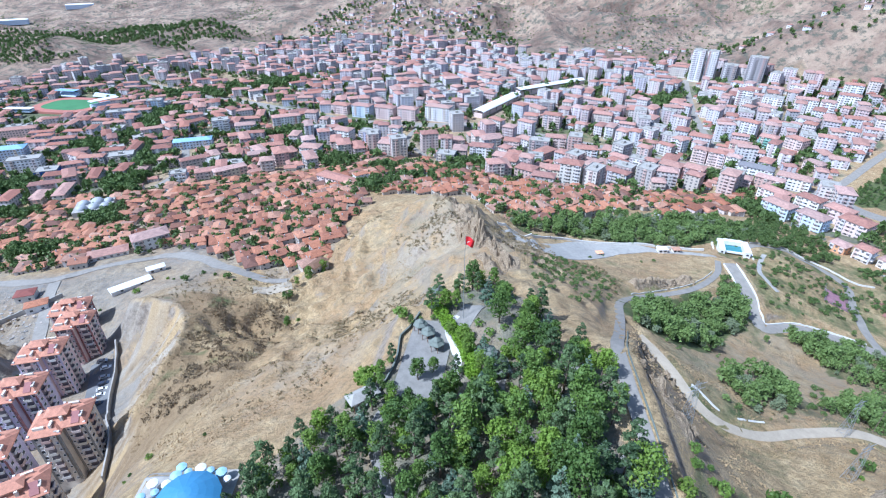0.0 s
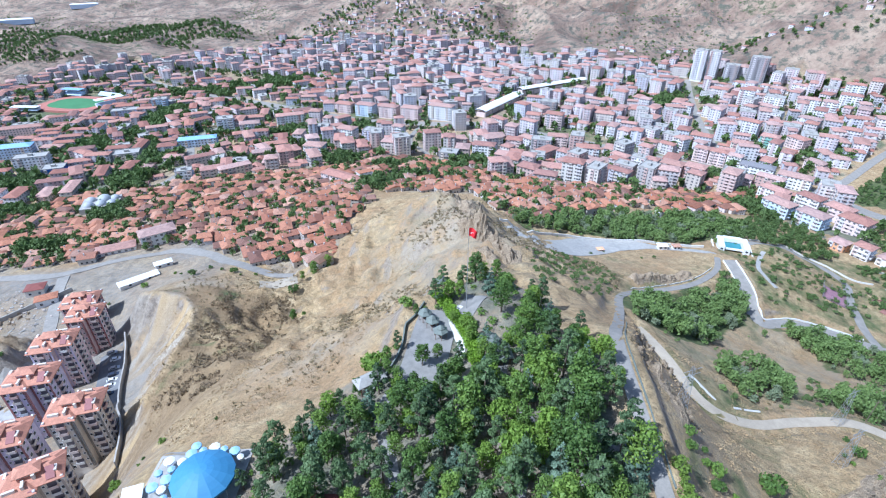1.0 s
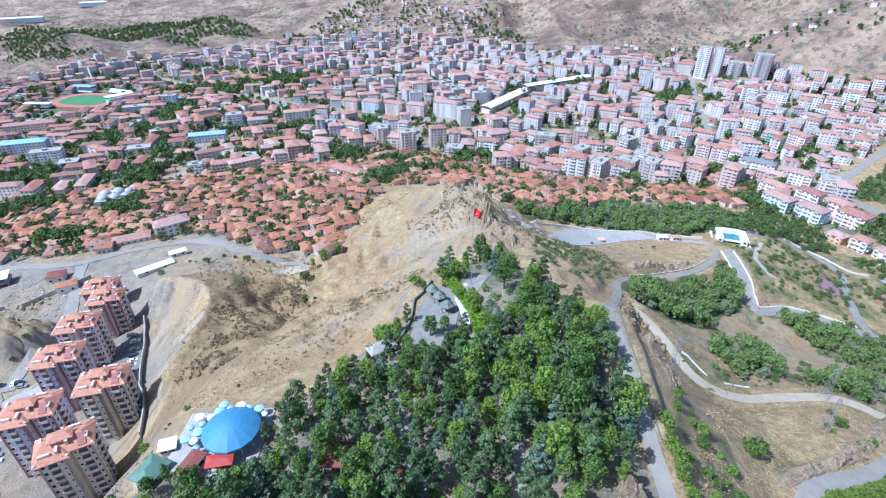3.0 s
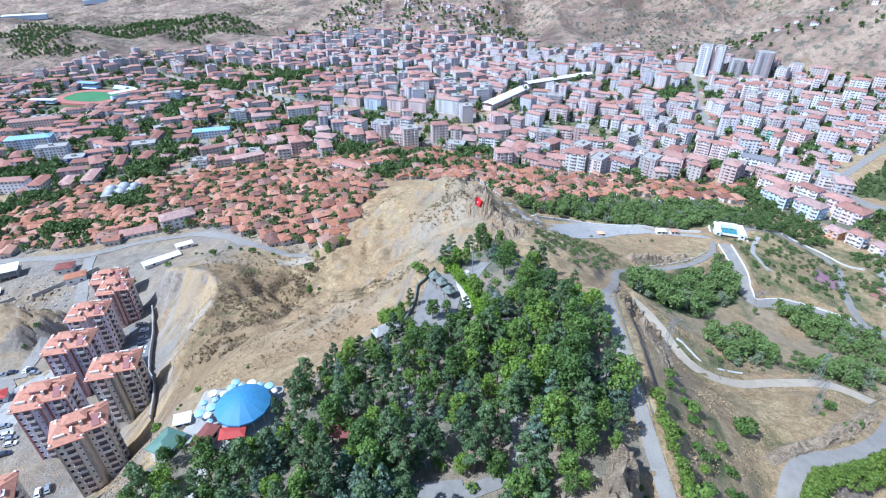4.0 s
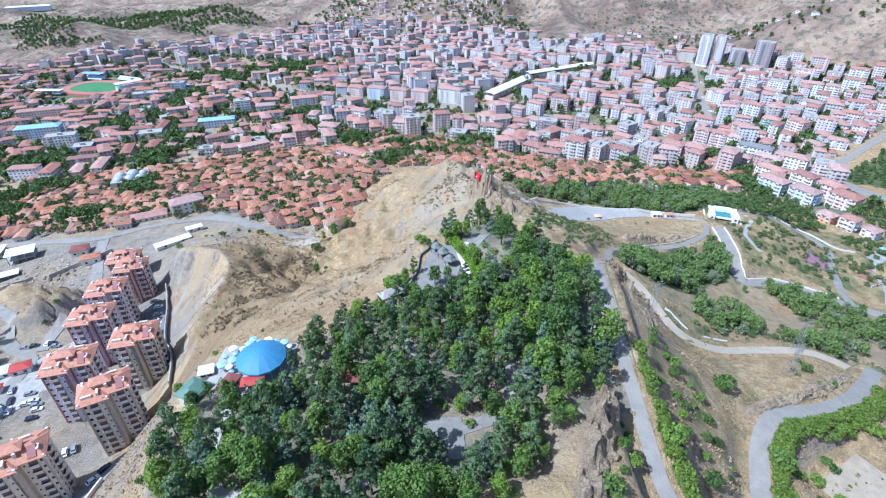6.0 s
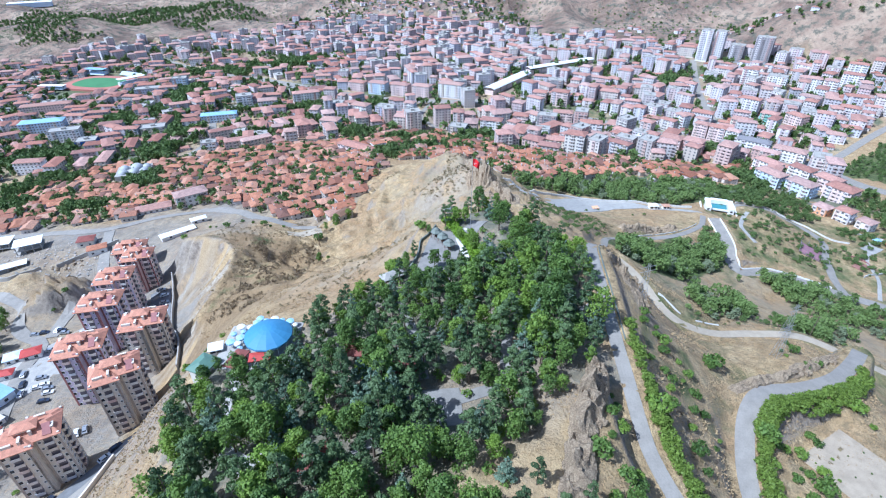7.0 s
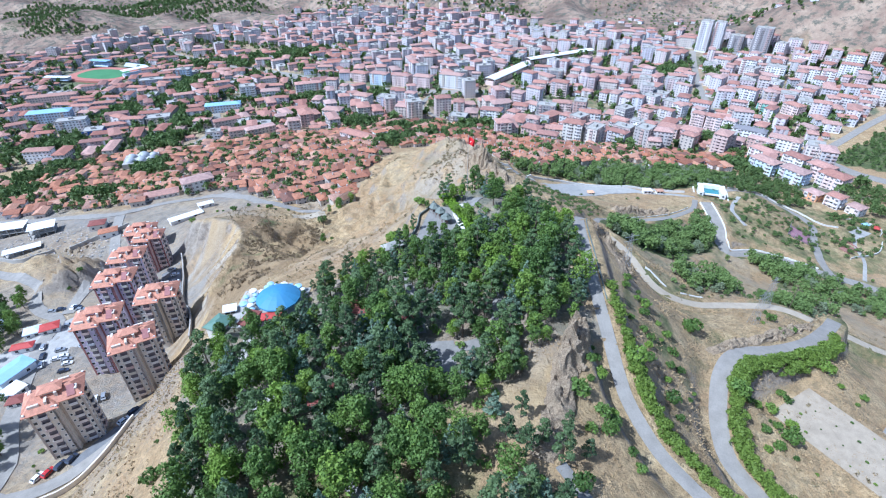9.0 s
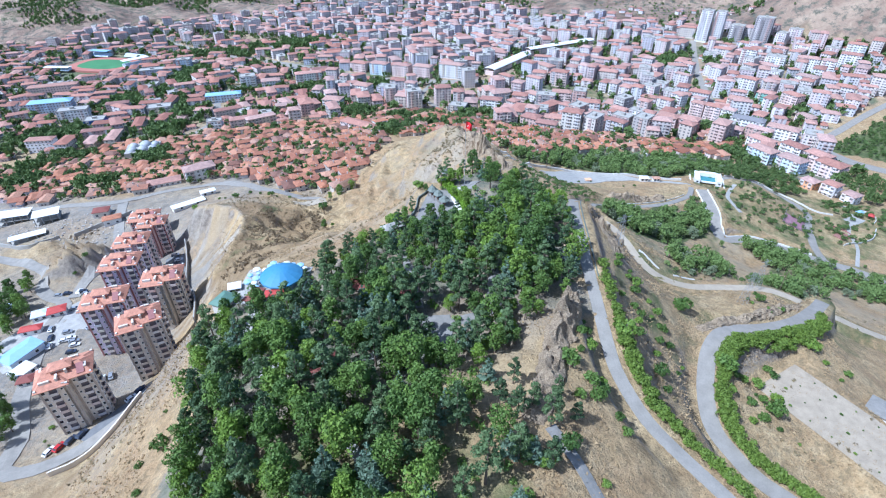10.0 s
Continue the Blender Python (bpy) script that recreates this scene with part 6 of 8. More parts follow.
# ---- hilltop park ----
SKY_BLUE, PALE_BLUE, AWNING_RED = plain("blue_canopy_cloth", (0.075, 0.235, 0.42), 0.6, 0.06, 0.5), plain("pale_blue_parasol", (0.36, 0.56, 0.76), 0.7, 0.06, 0.5), plain("red_awning", (0.42, 0.055, 0.045), 0.7, 0.08, 0.5)
GREEN_ROOF, DARK_RED_ROOF, SLATE = plain("faded_green_roof", (0.12, 0.21, 0.16), 0.7, 0.1, 0.5), plain("dark_red_roof", (0.22, 0.07, 0.055), 0.8, 0.1, 0.5), plain("grey_green_roof", (0.17, 0.19, 0.165), 0.75, 0.12, 0.6)
TIMBER = plain("dark_timber", (0.18, 0.10, 0.06), 0.8, 0.15, 2.0)


def pole(heap, x, y, z0, z1, r=0.06, sides=8):
    limb(heap, (x, y, z0), (x, y, z1), r, r, sides)


def tent(name, label, x, y, radius, eave, peak, sides, mat, group="", sag=0.0, turn=0.0):
    """A many-sided canopy on posts, with a hanging edge."""
    z = land_at(x, y)
    t = thing(name, label, "canopy", group, pose(x, y, z, 0, 0, turn))
    h = Heap()
    rings = 5
    v = [(0, 0, peak)]
    for i in range(1, rings + 1):
        f = i / rings
        zz = peak - (peak - eave) * (f ** 1.7 if sag == 0 else f ** sag)
        v += [(radius * f * math.cos(a), radius * f * math.sin(a), zz) for a in np.arange(sides) * 2 * math.pi / sides]
    v += [(radius * 1.005 * math.cos(a), radius * 1.005 * math.sin(a), eave - 0.45) for a in np.arange(sides) * 2 * math.pi / sides]
    f = [(0, 1 + k, 1 + (k + 1) % sides) for k in range(sides)]
    f += [(1 + (i - 1) * sides + k, 1 + i * sides + k, 1 + i * sides + (k + 1) % sides, 1 + (i - 1) * sides + (k + 1) % sides) for i in range(1, rings + 1) for k in range(sides)]
    h.add(v, f)
    held("cloth", h.mesh("cloth", [mat]), None, t)
    if radius > 3:
        for k in range(sides):
            a = k * 2 * math.pi / sides
            p = Heap()
            pole(p, radius * 0.96 * math.cos(a), radius * 0.96 * math.sin(a), -1, eave + 0.1, 0.07)
            held("post", p.mesh("post", [STEEL]), None, t)
    p = Heap()
    pole(p, 0, 0, -0.5, peak - 0.05, 0.06)
    held("mast", p.mesh("mast", [STEEL]), None, t)
    return t


tent("restaurant_canopy", "large bright blue round canopy over a terrace restaurant", -45.2, 53.6, 5.8, 3.4, 5.6, 14, SKY_BLUE)
ring = [(-45.2 + 0.86 * d * math.cos(radians(a)), 53.6 + 0.86 * d * math.sin(radians(a)), 1.45 + 0.3 * math.sin(5 * a), PALE_BLUE if n % 3 else MARKET_WHITE) for n, (a, d) in enumerate([(45, 8.2), (62, 8.4), (80, 8.0), (97, 8.5), (114, 8.2), (131, 8.6), (147, 8.2), (163, 8.7), (180, 8.3), (196, 8.6), (212, 8.2), (122, 10.6), (155, 10.8), (172, 10.9), (190, 10.7)])]
for k, (x, y, r0, mat) in enumerate(ring):
    tent("parasol", "pale blue cloth terrace parasol" if mat is PALE_BLUE else "white cloth terrace parasol", x, y, 0.62 * r0, 2.2, 2.55, 8, mat, "terrace parasols", 1.2)


def shelter(name, label, x, y, turn, lx, ly, h0, rise, roof_mat, wall_mat=None, category="pavilion", group=""):
    """A small building or open shelter with a hipped roof."""
    t = thing(name, label, category, group, pose(x, y, land_at(x, y), 0, 0, turn))
    r0 = Heap()
    hip(r0, lx, ly, h0, rise, 0.5, ridge=0.6)
    held("roof", r0.mesh("roof", [roof_mat]), None, t)
    if wall_mat:
        w = Heap()
        w.box((-lx / 2, -ly / 2, -2), (lx / 2, ly / 2, h0 - 0.05))
        w = held("wall", w.mesh("wall", [wall_mat]), None, t)
        for k in range(2):
            o = held("window", WINDOW, None, t)
            o.matrix_basis = pose((k - 0.5) * lx * 0.5, -ly / 2 - 0.03, 0.9)
    else:
        for sx in (-1, 1):
            for sy in (-1, 1):
                p = Heap()
                p.box((sx * lx * 0.45 - 0.09, sy * ly * 0.45 - 0.09, -1), (sx * lx * 0.45 + 0.09, sy * ly * 0.45 + 0.09, h0))
                held("post", p.mesh("post", [TIMBER]), None, t)
        p = Heap()
        p.box((-lx * 0.3, -0.4, 0.7), (lx * 0.3, 0.4, 0.78))
        p.box((-0.1, -0.1, -0.4), (0.1, 0.1, 0.7))
        held("table", p.mesh("table", [TIMBER]), None, t)
    return t


shelter("awning", "flat red awning beside the blue canopy", -45.2, 46.9, 12, 4.2, 2.0, 2.6, 0.4, AWNING_RED)
shelter("kiosk", "low red and white kitchen building by the terrace", -50.5, 46, 75, 5, 2.4, 2.7, 0.4, DARK_RED_ROOF, WHITE)
shelter("green_roofed_house", "small house with a faded green hipped roof", -58.5, 45.5, 70, 5.0, 4.2, 2.8, 1.2, GREEN_ROOF, CREAM)
shelter("utility_hut", "little white flat hut above the green roof", -58, 51.5, 20, 2.6, 2.2, 2.2, 0.2, MARKET_WHITE, WHITE)
for x, y, turn, lx, ly, mat, label in ((-17, 76, 35, 6.0, 2.6, CONCRETE, "pale flat-roofed shelter at the slope's edge"),
                                      (27, 75, 8, 6.0, 2.4, CONCRETE, "long pale shelter roof among the trees"), (26, 67, 8, 4.6, 4.0, SLATE, "grey-green roofed garden shelter"), (-24, 15, 20, 4.6, 4.0, DARK_RED_ROOF, "dark red roofed shelter among the trees"),
                                      (-20, 44, 0, 7, 4.4, DARK_RED_ROOF, "dark red roofed tea house among the pines"), (-11, 37, 15, 6, 3.6, DARK_RED_ROOF, "dark red open shelter beside the square"), (12, 80, 10, 4, 3.4, SLATE, "grey-green roofed garden shelter")):
    shelter("garden_shelter", label, x, y, turn, lx, ly, 2.6, 1.1, mat, group="park shelters")


def gazebo(x, y, radius, turn):
    """Six-sided shelter with a two-tiered roof and a bench round its posts."""
    t = thing("gazebo", "six-sided gazebo with a two-tiered grey-green roof", "gazebo", "park gazebos", pose(x, y, land_at(x, y), 0, 0, turn))
    ang = np.arange(6) * math.pi / 3
    for name, rings in (("lower_roof", [(1.0, 2.15), (1.0, 2.3), (0.5, 3.0), (0.42, 2.95)]), ("upper_roof", [(0.55, 3.0), (0.55, 3.12), (0.25, 3.55), (0.02, 3.8)])):
        h = Heap()
        h.add([(radius * k * math.cos(a), radius * k * math.sin(a), z) for k, z in rings for a in ang], [(i * 6 + k, i * 6 + (k + 1) % 6, i * 6 + 6 + (k + 1) % 6, i * 6 + 6 + k) for i in range(3) for k in range(6)])
        held(name, h.mesh(name, [SLATE]), None, t)
    for a in ang:
        p = Heap()
        pole(p, radius * 0.82 * math.cos(a), radius * 0.82 * math.sin(a), -1, 2.4, 0.07)
        held("post", p.mesh("post", [TIMBER]), None, t)
    p = Heap()
    pole(p, 0, 0, -0.3, 0.75, 0.08)
    limb(p, (0, 0, 0.7), (0, 0, 0.78), 0.6, 0.6, 8)
    held("table", p.mesh("table", [TIMBER]), None, t)


for k, (x, y, radius) in enumerate([(-1.5, 114, 2.1), (-5.6, 98.3, 1.9), (-3.6, 95.4, 1.9), (-1.5, 91.5, 2.0), (10.2, 85.5, 2.2)]):
    gazebo(x, y, radius, 13 * k)


def pad(name, label, x, y, turn, hl, hw, mat, lift=0.18, category="square"):
    """A paved place with a cut edge."""
    h = Heap()
    m = turned(turn)
    n = 10
    us, vs = np.linspace(-hl, hl, n), np.linspace(-hw, hw, n)
    pts = np.array([(u, v, 0) for v in vs for u in us]) @ m[0].T + (x, y, 0)
    pts[:, 2] = land(pts[:, 0], pts[:, 1]) + lift
    f = [(j * n + i, j * n + i + 1, (j + 1) * n + i + 1, (j + 1) * n + i) for j in range(n - 1) for i in range(n - 1)]
    rim = list(range(n)) + [j * n + n - 1 for j in range(1, n)] + [(n - 1) * n + i for i in range(n - 2, -1, -1)] + [j * n for j in range(n - 2, 0, -1)]
    low = pts[rim] - (0, 0, 1.2)
    q = len(pts)
    f += [(rim[(k + 1) % len(rim)], rim[k], q + k, q + (k + 1) % len(rim)) for k in range(len(rim))]
    h.add(np.r_[pts, low], f)
    return tagged(new(name, h.mesh(name, [mat])), label, category, kind="structure")


pad("terrace_paving", "grey paved viewing terrace with a curved parapet", -4, 89, 80, 13, 5.2, PAVING)
pad("park_square", "shaded grey asphalt square among the pines", -5.5, 29, 6, 7.4, 4.6, PAVING)
pad("patio", "small pale concrete patio among the trees", -37, 17, 20, 2.6, 1.8, CONCRETE)
pad("restaurant_terrace", "concrete floor under the blue canopy", -48, 53.5, 0, 9, 8.6, CONCRETE)
pad("flag_terrace", "paved terrace round the flagpole", 6, 103, 60, 5.0, 3.0, PAVING)
for name, pts, w, mat in (("park_lane", [(-50, 45), (-49, 38), (-48, 30), (-44, 22), (-36, 16)], 2.6, CONCRETE), ("park_path", [(2, 80), (3.5, 88), (1, 98), (4, 104)], 1.8, KERB), ("park_path", [(0, 31), (5, 33), (9.5, 35), (14, 38), (17, 44), (24, 50), (35, 58)], 2.8, PAVING),
                          ("park_path", [(14, 84), (12, 74), (16, 60), (12, 46), (11, 36.5)], 2.2, PAVING), ("park_path", [(20, 2), (24, -4), (28, -12), (36, -30)], 2.4, PAVING), ("park_path", [(-8, 80), (-14, 68), (-10, 54), (-6, 36)], 2.2, PAVING),
                          ("park_path", [(-14, 22), (-20, 14), (-18, 2), (-8, -10)], 2.0, CONCRETE)):
    ribbon(name, draped(pts, 1.5), w, mat, "paved park footpath among the trees", "path", 0.16, 0.5, True)


def wall_line(name, label, points, height, thick, mat, category="wall", sink=1.5):
    """A wall along a line, stepping with the ground."""
    p = draped(points, 2.0)
    way = np.gradient(p[:, :2], axis=0)
    way /= np.linalg.norm(way, axis=1, keepdims=True) + 1e-9
    side = np.c_[-way[:, 1], way[:, 0]] * thick / 2
    n = len(p)
    rows = [np.c_[p[:, :2] + s * side, p[:, 2] + dz] for s, dz in ((1, -sink), (1, height), (-1, height), (-1, -sink))]
    f = [(r * n + k, r * n + k + 1, (r + 1) * n + k + 1, (r + 1) * n + k) for r in range(3) for k in range(n - 1)]
    h = Heap()
    h.add(np.concatenate(rows), [q[::-1] for q in f] + [(0, n, 2 * n, 3 * n), (4 * n - 1, 3 * n - 1, 2 * n - 1, n - 1)])
    return tagged(new(name, h.mesh(name, [mat])), label, category, kind="structure")


wall_line("parapet_wall", "dark stone parapet along the viewing terrace", [(-17, 72), (-13.4, 79.2), (-10.9, 87.5), (-10.4, 95.9), (-8.4, 99), (-6, 105)], 0.9, 0.35, SLATE)
wall_line("castle_wall", "low pale stone wall along the castle ramp", [(28, 232), (48, 240), (70, 251), (100, 254), (131, 252), (150, 250)], 1.4, 0.6, KERB)
wall_line("retaining_wall", "tan retaining wall above the car park", [(-122, 30), (-114, 36), (-107, 46), (-104, 56)], 2.2, 0.5, CREAM)
wall_line("retaining_wall", "dark retaining wall at the foot of the cliff", [(-104, 96), (-111, 112), (-124, 128), (-135, 150), (-145, 171)], 3.0, 0.5, CONCRETE)
wall_line("road_parapet", "white parapet along the gate road", [(159.5, 232), (158.5, 220), (156.5, 205), (153.8, 195), (155, 190.5), (161, 191.6), (171, 193.8), (183, 192.3), (195, 188.8), (204, 185.4)], 0.8, 0.4, WHITE)
wall_line("road_parapet", "white parapet along the gate road", [(152.5, 232), (151.5, 220), (149.5, 206)], 0.8, 0.4, WHITE)
wall_line("road_parapet", "pale kerb wall along the ridge road", [(140, 220), (128, 207), (114, 195.5), (99, 187), (81, 177)], 0.5, 0.3, KERB)
wall_line("garden_wall", "pale wall along the garden road", [(186, 266), (196, 269), (212, 268), (231, 259), (240, 247), (252, 242)], 1.0, 0.4, KERB)
wall_line("garden_wall", "long pale concrete gutter on the slope", [(72.5, 106), (79.5, 100.5)], 0.35, 0.6, KERB)
wall_line("garden_wall", "long pale concrete gutter on the slope", [(85, 99.5), (94, 100.5)], 0.35, 0.6, KERB)
ribbon("ramp", draped([(27, 222), (36, 219), (48, 220), (60, 226), (72, 234), (84, 243), (100, 248), (130, 246), (152, 240)], 3), np.interp(np.linspace(0, 1, len(draped([(27, 222), (36, 219), (48, 220), (60, 226), (72, 234), (84, 243), (100, 248), (130, 246), (152, 240)], 3))), [0, 0.15, 0.4, 0.6, 0.75, 1], [4, 16, 24, 18, 5, 4]), CONCRETE, "pale concrete ramp under the castle rock", "ramp", 0.3, 1.5, True)
ribbon("garden_road", draped([(209, 182), (213, 198), (223, 222), (233, 240), (227, 254), (211, 263), (195, 264), (180, 260)], 3), 5, ASPHALT, "pale road through the garden slope", "road", 0.2, 1.0, True)
ribbon("garden_path", draped([(186, 250), (178, 240), (172, 228), (174, 214)], 3), 2.4, CONCRETE, "pale path in the garden slope", "path", 0.2, 0.6, True)

# flag on its tall pole
fx, fy = 5.2, 103.0
fz = land_at(fx, fy)
flag = thing("flagpole", "tall grey steel flagpole flying a red flag", "flag", at=pose(fx, fy, fz))
h = Heap()
limb(h, (0, 0, -0.5), (0, 0, 25.0), 0.10, 0.05, 10)
held("pole", h.mesh("pole", [STEEL]), None, flag)
h = Heap()
nu, nv = 14, 8
pts = [(0.1 + 2.1 * u - 0.3 * u * v, 0.55 * math.sin(6.0 * u + 1.2 * v) * u, 24.6 - 2.3 * v - 1.1 * u * u) for v in np.linspace(0, 1, nv) for u in np.linspace(0, 1, nu)]
h.add(pts, [(j * nu + i, j * nu + i + 1, (j + 1) * nu + i + 1, (j + 1) * nu + i) for j in range(nv - 1) for i in range(nu - 1)])
cloth = held("cloth", h.mesh("cloth", [FLAG_RED], True), None, flag, "red cloth with a white emblem")
h = Heap()
ang = np.linspace(0.5, 5.8, 12)
moon = [(0.9 + 0.4 * math.cos(a), 0.0, 23.2 + 0.4 * math.sin(a)) for a in ang] + [(0.99 + 0.3 * math.cos(a), 0.0, 23.2 + 0.3 * math.sin(a)) for a in ang]
moon = [(x, 0.55 * math.sin(6.0 * (x - 0.1) / 2.0 + 0.6) * (x - 0.1) / 2.0 + s, z - 0.25) for s in (-0.04, 0.04) for x, _, z in moon]
k = len(ang)
h.add(moon, [(o + i, o + i + 1, o + k + i + 1, o + k + i) for o in (0, 2 * k) for i in range(k - 1)])
held("emblem", h.mesh("emblem", [WHITE]), None, cloth)

# rocks
ROCK = None


def rock_build(t, p):
    a, b = grain(t, 0.5, 6, 0.7), grain(t, 3.5, 5, 0.7)
    c = ramp(t, a, (0.3, (0.19, 0.13, 0.08)), (0.5, (0.42, 0.31, 0.195)), (0.72, (0.60, 0.48, 0.33)))
    c = mix(t, 0.55, c, ramp(t, b, (0.36, (0.10, 0.072, 0.045)), (0.6, (0.56, 0.45, 0.32))))
    t.links.new(c, p.inputs["Base Color"])
    p.inputs["Roughness"].default_value = 0.95
    bump(t, p, b, 1.0, 0.7)


ROCK = material("brown_rock", rock_build)


def rock_mesh(seed, sx, sy, sz):
    bm = bmesh.new()
    bmesh.ops.create_icosphere(bm, subdivisions=3, radius=1)
    off = Vector((seed * 7.3, seed * 3.1, seed))
    for v in bm.verts:
        q = v.co.copy()
        k = 0.75 + 0.5 * noise.noise(q * 1.1 + off) + 0.35 * abs(noise.noise(q * 2.6 + off)) + 0.16 * noise.noise(q * 6 + off)
        q *= k
        q.x, q.y = round(q.x * 3.2) / 3.2 * 0.5 + q.x * 0.5, round(q.y * 3.2) / 3.2 * 0.5 + q.y * 0.5
        v.co = Vector((q.x * sx, q.y * sy, q.z * sz))
    data = bpy.data.meshes.new("rock")
    bm.to_mesh(data)
    bm.free()
    data.materials.append(ROCK)
    return data


ROCKS = [rock_mesh(k + 1, 1.5, 1.1, 1.3 + 0.2 * k) for k in range(5)]


def crag(label, spine, gentle, steep, seed, slack=0.55):
    """A jagged rock spine over points (x, y, height): one gentle flank to the left of its line, one steep to the right."""
    p = along(spine, 0.55)
    way = np.gradient(p[:, :2], axis=0)
    way /= np.linalg.norm(way, axis=1, keepdims=True) + 1e-9
    side = np.c_[-way[:, 1], way[:, 0]]
    across = np.r_[np.linspace(1, 0.08, 9), np.linspace(0, -1, 10)]
    n, m = len(p), len(across)
    sx, vx = np.repeat(np.arange(n) * 0.55, m), np.tile(across, n)
    off = np.where(vx > 0, vx * gentle, vx * steep) + 0.45 * value_noise(sx, vx * 9, 1.6, seed)
    xy = np.repeat(p[:, :2], m, 0) + np.repeat(side, m, 0) * off[:, None] + 0.3 * np.c_[value_noise(sx, vx * 7, 1.1, seed + 1), value_noise(sx, vx * 7, 1.1, seed + 2)]
    shape = np.where(vx > 0, (1 - vx) ** 1.5, (1 - np.abs(vx)) ** slack)
    blocks = hash2(np.floor(sx / 1.5 + 0.4 * vx), np.floor(off / 1.1 + 0.3 * sx), seed)
    rough = 0.62 + 0.42 * value_noise(sx, off, 3.2, seed + 3) + 0.38 * (1 - 2 * np.abs(value_noise(sx, off, 1.5, seed + 4))) + 0.3 * (blocks - 0.5)
    ends = ease(np.minimum(sx, sx.max() - sx) / 2.5)
    z = land(xy[:, 0], xy[:, 1]) + np.repeat(p[:, 2], m) * shape * rough * ends - 0.5 * (np.abs(vx) > 0.97) - 0.15
    h = Heap()
    c0 = (np.arange(n - 1)[:, None] * m + np.arange(m - 1)).ravel()
    h.add(np.c_[xy, z], np.concatenate([np.c_[c0, c0 + m, c0 + m + 1], np.c_[c0, c0 + m + 1, c0 + 1]])[:, ::-1])
    tagged(new("rock_crag", h.mesh("rock_crag", [ROCK])), label, "rock", "rock crags")


crag("jagged brown rock spine above the ridge road", [(15.5, 3, 1.4), (18.5, 9, 3.0), (21, 16, 3.6), (23, 23, 4.4), (26, 30, 6.0), (28.5, 36, 5.2), (30, 42, 1.6)], 1.7, 4.2, 201)
crag("grey cliff with a dark steep face on the castle hill", [(8, 194, 2.5), (10, 186, 6.5), (12.5, 179, 9.5), (14, 173, 9.0), (16.5, 167, 3.0)], 6, 3.6, 211, 0.3)
crag("brown rock tooth below the castle cliff", [(16.5, 163, 2.5), (19, 156.5, 5.5), (21.5, 150, 5.0), (23.5, 144, 1.8)], 5, 3.2, 221, 0.3)
crag("brown rock step above the park trees", [(13, 152, 1.5), (15, 147, 3.2), (17, 141, 2.6), (18, 136, 1.0)], 3.5, 3.0, 231, 0.35)
crag("pale rock rim along the castle hill's top", [(-16, 243, 0.8), (-6, 239, 1.6), (2, 233, 2.0), (8, 221, 2.2), (11, 207, 2.0), (10, 195, 1.5)], 5, 4, 241, 0.5)
crag("brown rock cutting beside the ridge road", [(50, 66, 1.2), (49, 73, 2.6), (47, 80, 3.0), (47, 88, 2.0), (51, 96, 1.0)], 2.4, 2.6, 251)
crag("pale tan cut bank above the bending road", [(74, 57, 0.8), (80, 60, 2.0), (87.5, 63, 2.6), (98, 67.5, 2.8), (111, 75.5, 2.6), (122, 84, 1.2)], 2.2, 2.4, 271, 0.5)
crag("banded brown rock face above the road bend", [(122, 206, 1.0), (112, 199, 3.2), (102, 193.5, 3.6), (92, 188, 3.4), (84, 183, 1.5)], 2.5, 4.5, 261, 0.35)
r = np.random.default_rng(77)
for cx, cy, dx, dy, turn, count, size in ((27, 28, 12, 2.5, 74, 12, 0.6), (22, 172, 12, 5, 70, 12, 0.9), (36, 176, 16, 9, 60, 10, 0.8), (8, 208, 14, 8, 60, 8, 0.8), (44, 196, 14, 6, 30, 8, 0.8), (48, 77, 8, 1.2, -55, 8, 0.8), (104, 191, 20, 2.0, 32, 12, 0.8), (60, 100, 9, 1.5, -60, 8, 0.9), (-68, 214, 3, 2, 0, 4, 2.0), (108.5, 72, 14, 1.0, 33, 22, 0.8), (-228, 202, 9, 5, 30, 18, 0.8), (-222, 186, 8, 3, 10, 10, 0.7)):
    c, s = math.cos(math.radians(turn)), math.sin(math.radians(turn))
    for k in range(count):
        u, v = r.uniform(-1, 1) * dx, r.normal() * dy * 0.5
        x, y = cx + u * c - v * s, cy + u * s + v * c
        k0 = size * r.uniform(0.5, 1.25)
        if not off_roads(np.array([(x, y)]), 1.1 * k0)[0]:
            continue
        ob = new("rock", ROCKS[int(r.integers(5))])
        ob.matrix_basis = Matrix.Translation((x, y, land_at(x, y) + 0.12 * k0)) @ pose(0, 0, 0, r.uniform(-20, 20), r.uniform(-20, 20), r.uniform(0, 360)) @ Matrix.Scale(k0, 4)
        tagged(ob, "jagged brown rock outcrop on the dry slope", "rock", "rock outcrops")

# ---- hedges, shrubs and tufts on the slopes ----
def beside(line, offset, start, stop, gap, jitter, seed):
    rr = np.random.default_rng(seed)
    p = line[start:stop]
    way = np.gradient(p[:, :2], axis=0)
    way /= np.linalg.norm(way, axis=1, keepdims=True) + 1e-9
    side = np.c_[-way[:, 1], way[:, 0]]
    out = []
    for k in range(0, len(p), gap):
        out.append(p[k, :2] + side[k] * (offset + rr.normal() * jitter))
    return np.array(out)


def nearest(line, x, y):
    return int(np.hypot(line[:, 0] - x, line[:, 1] - y).argmin())


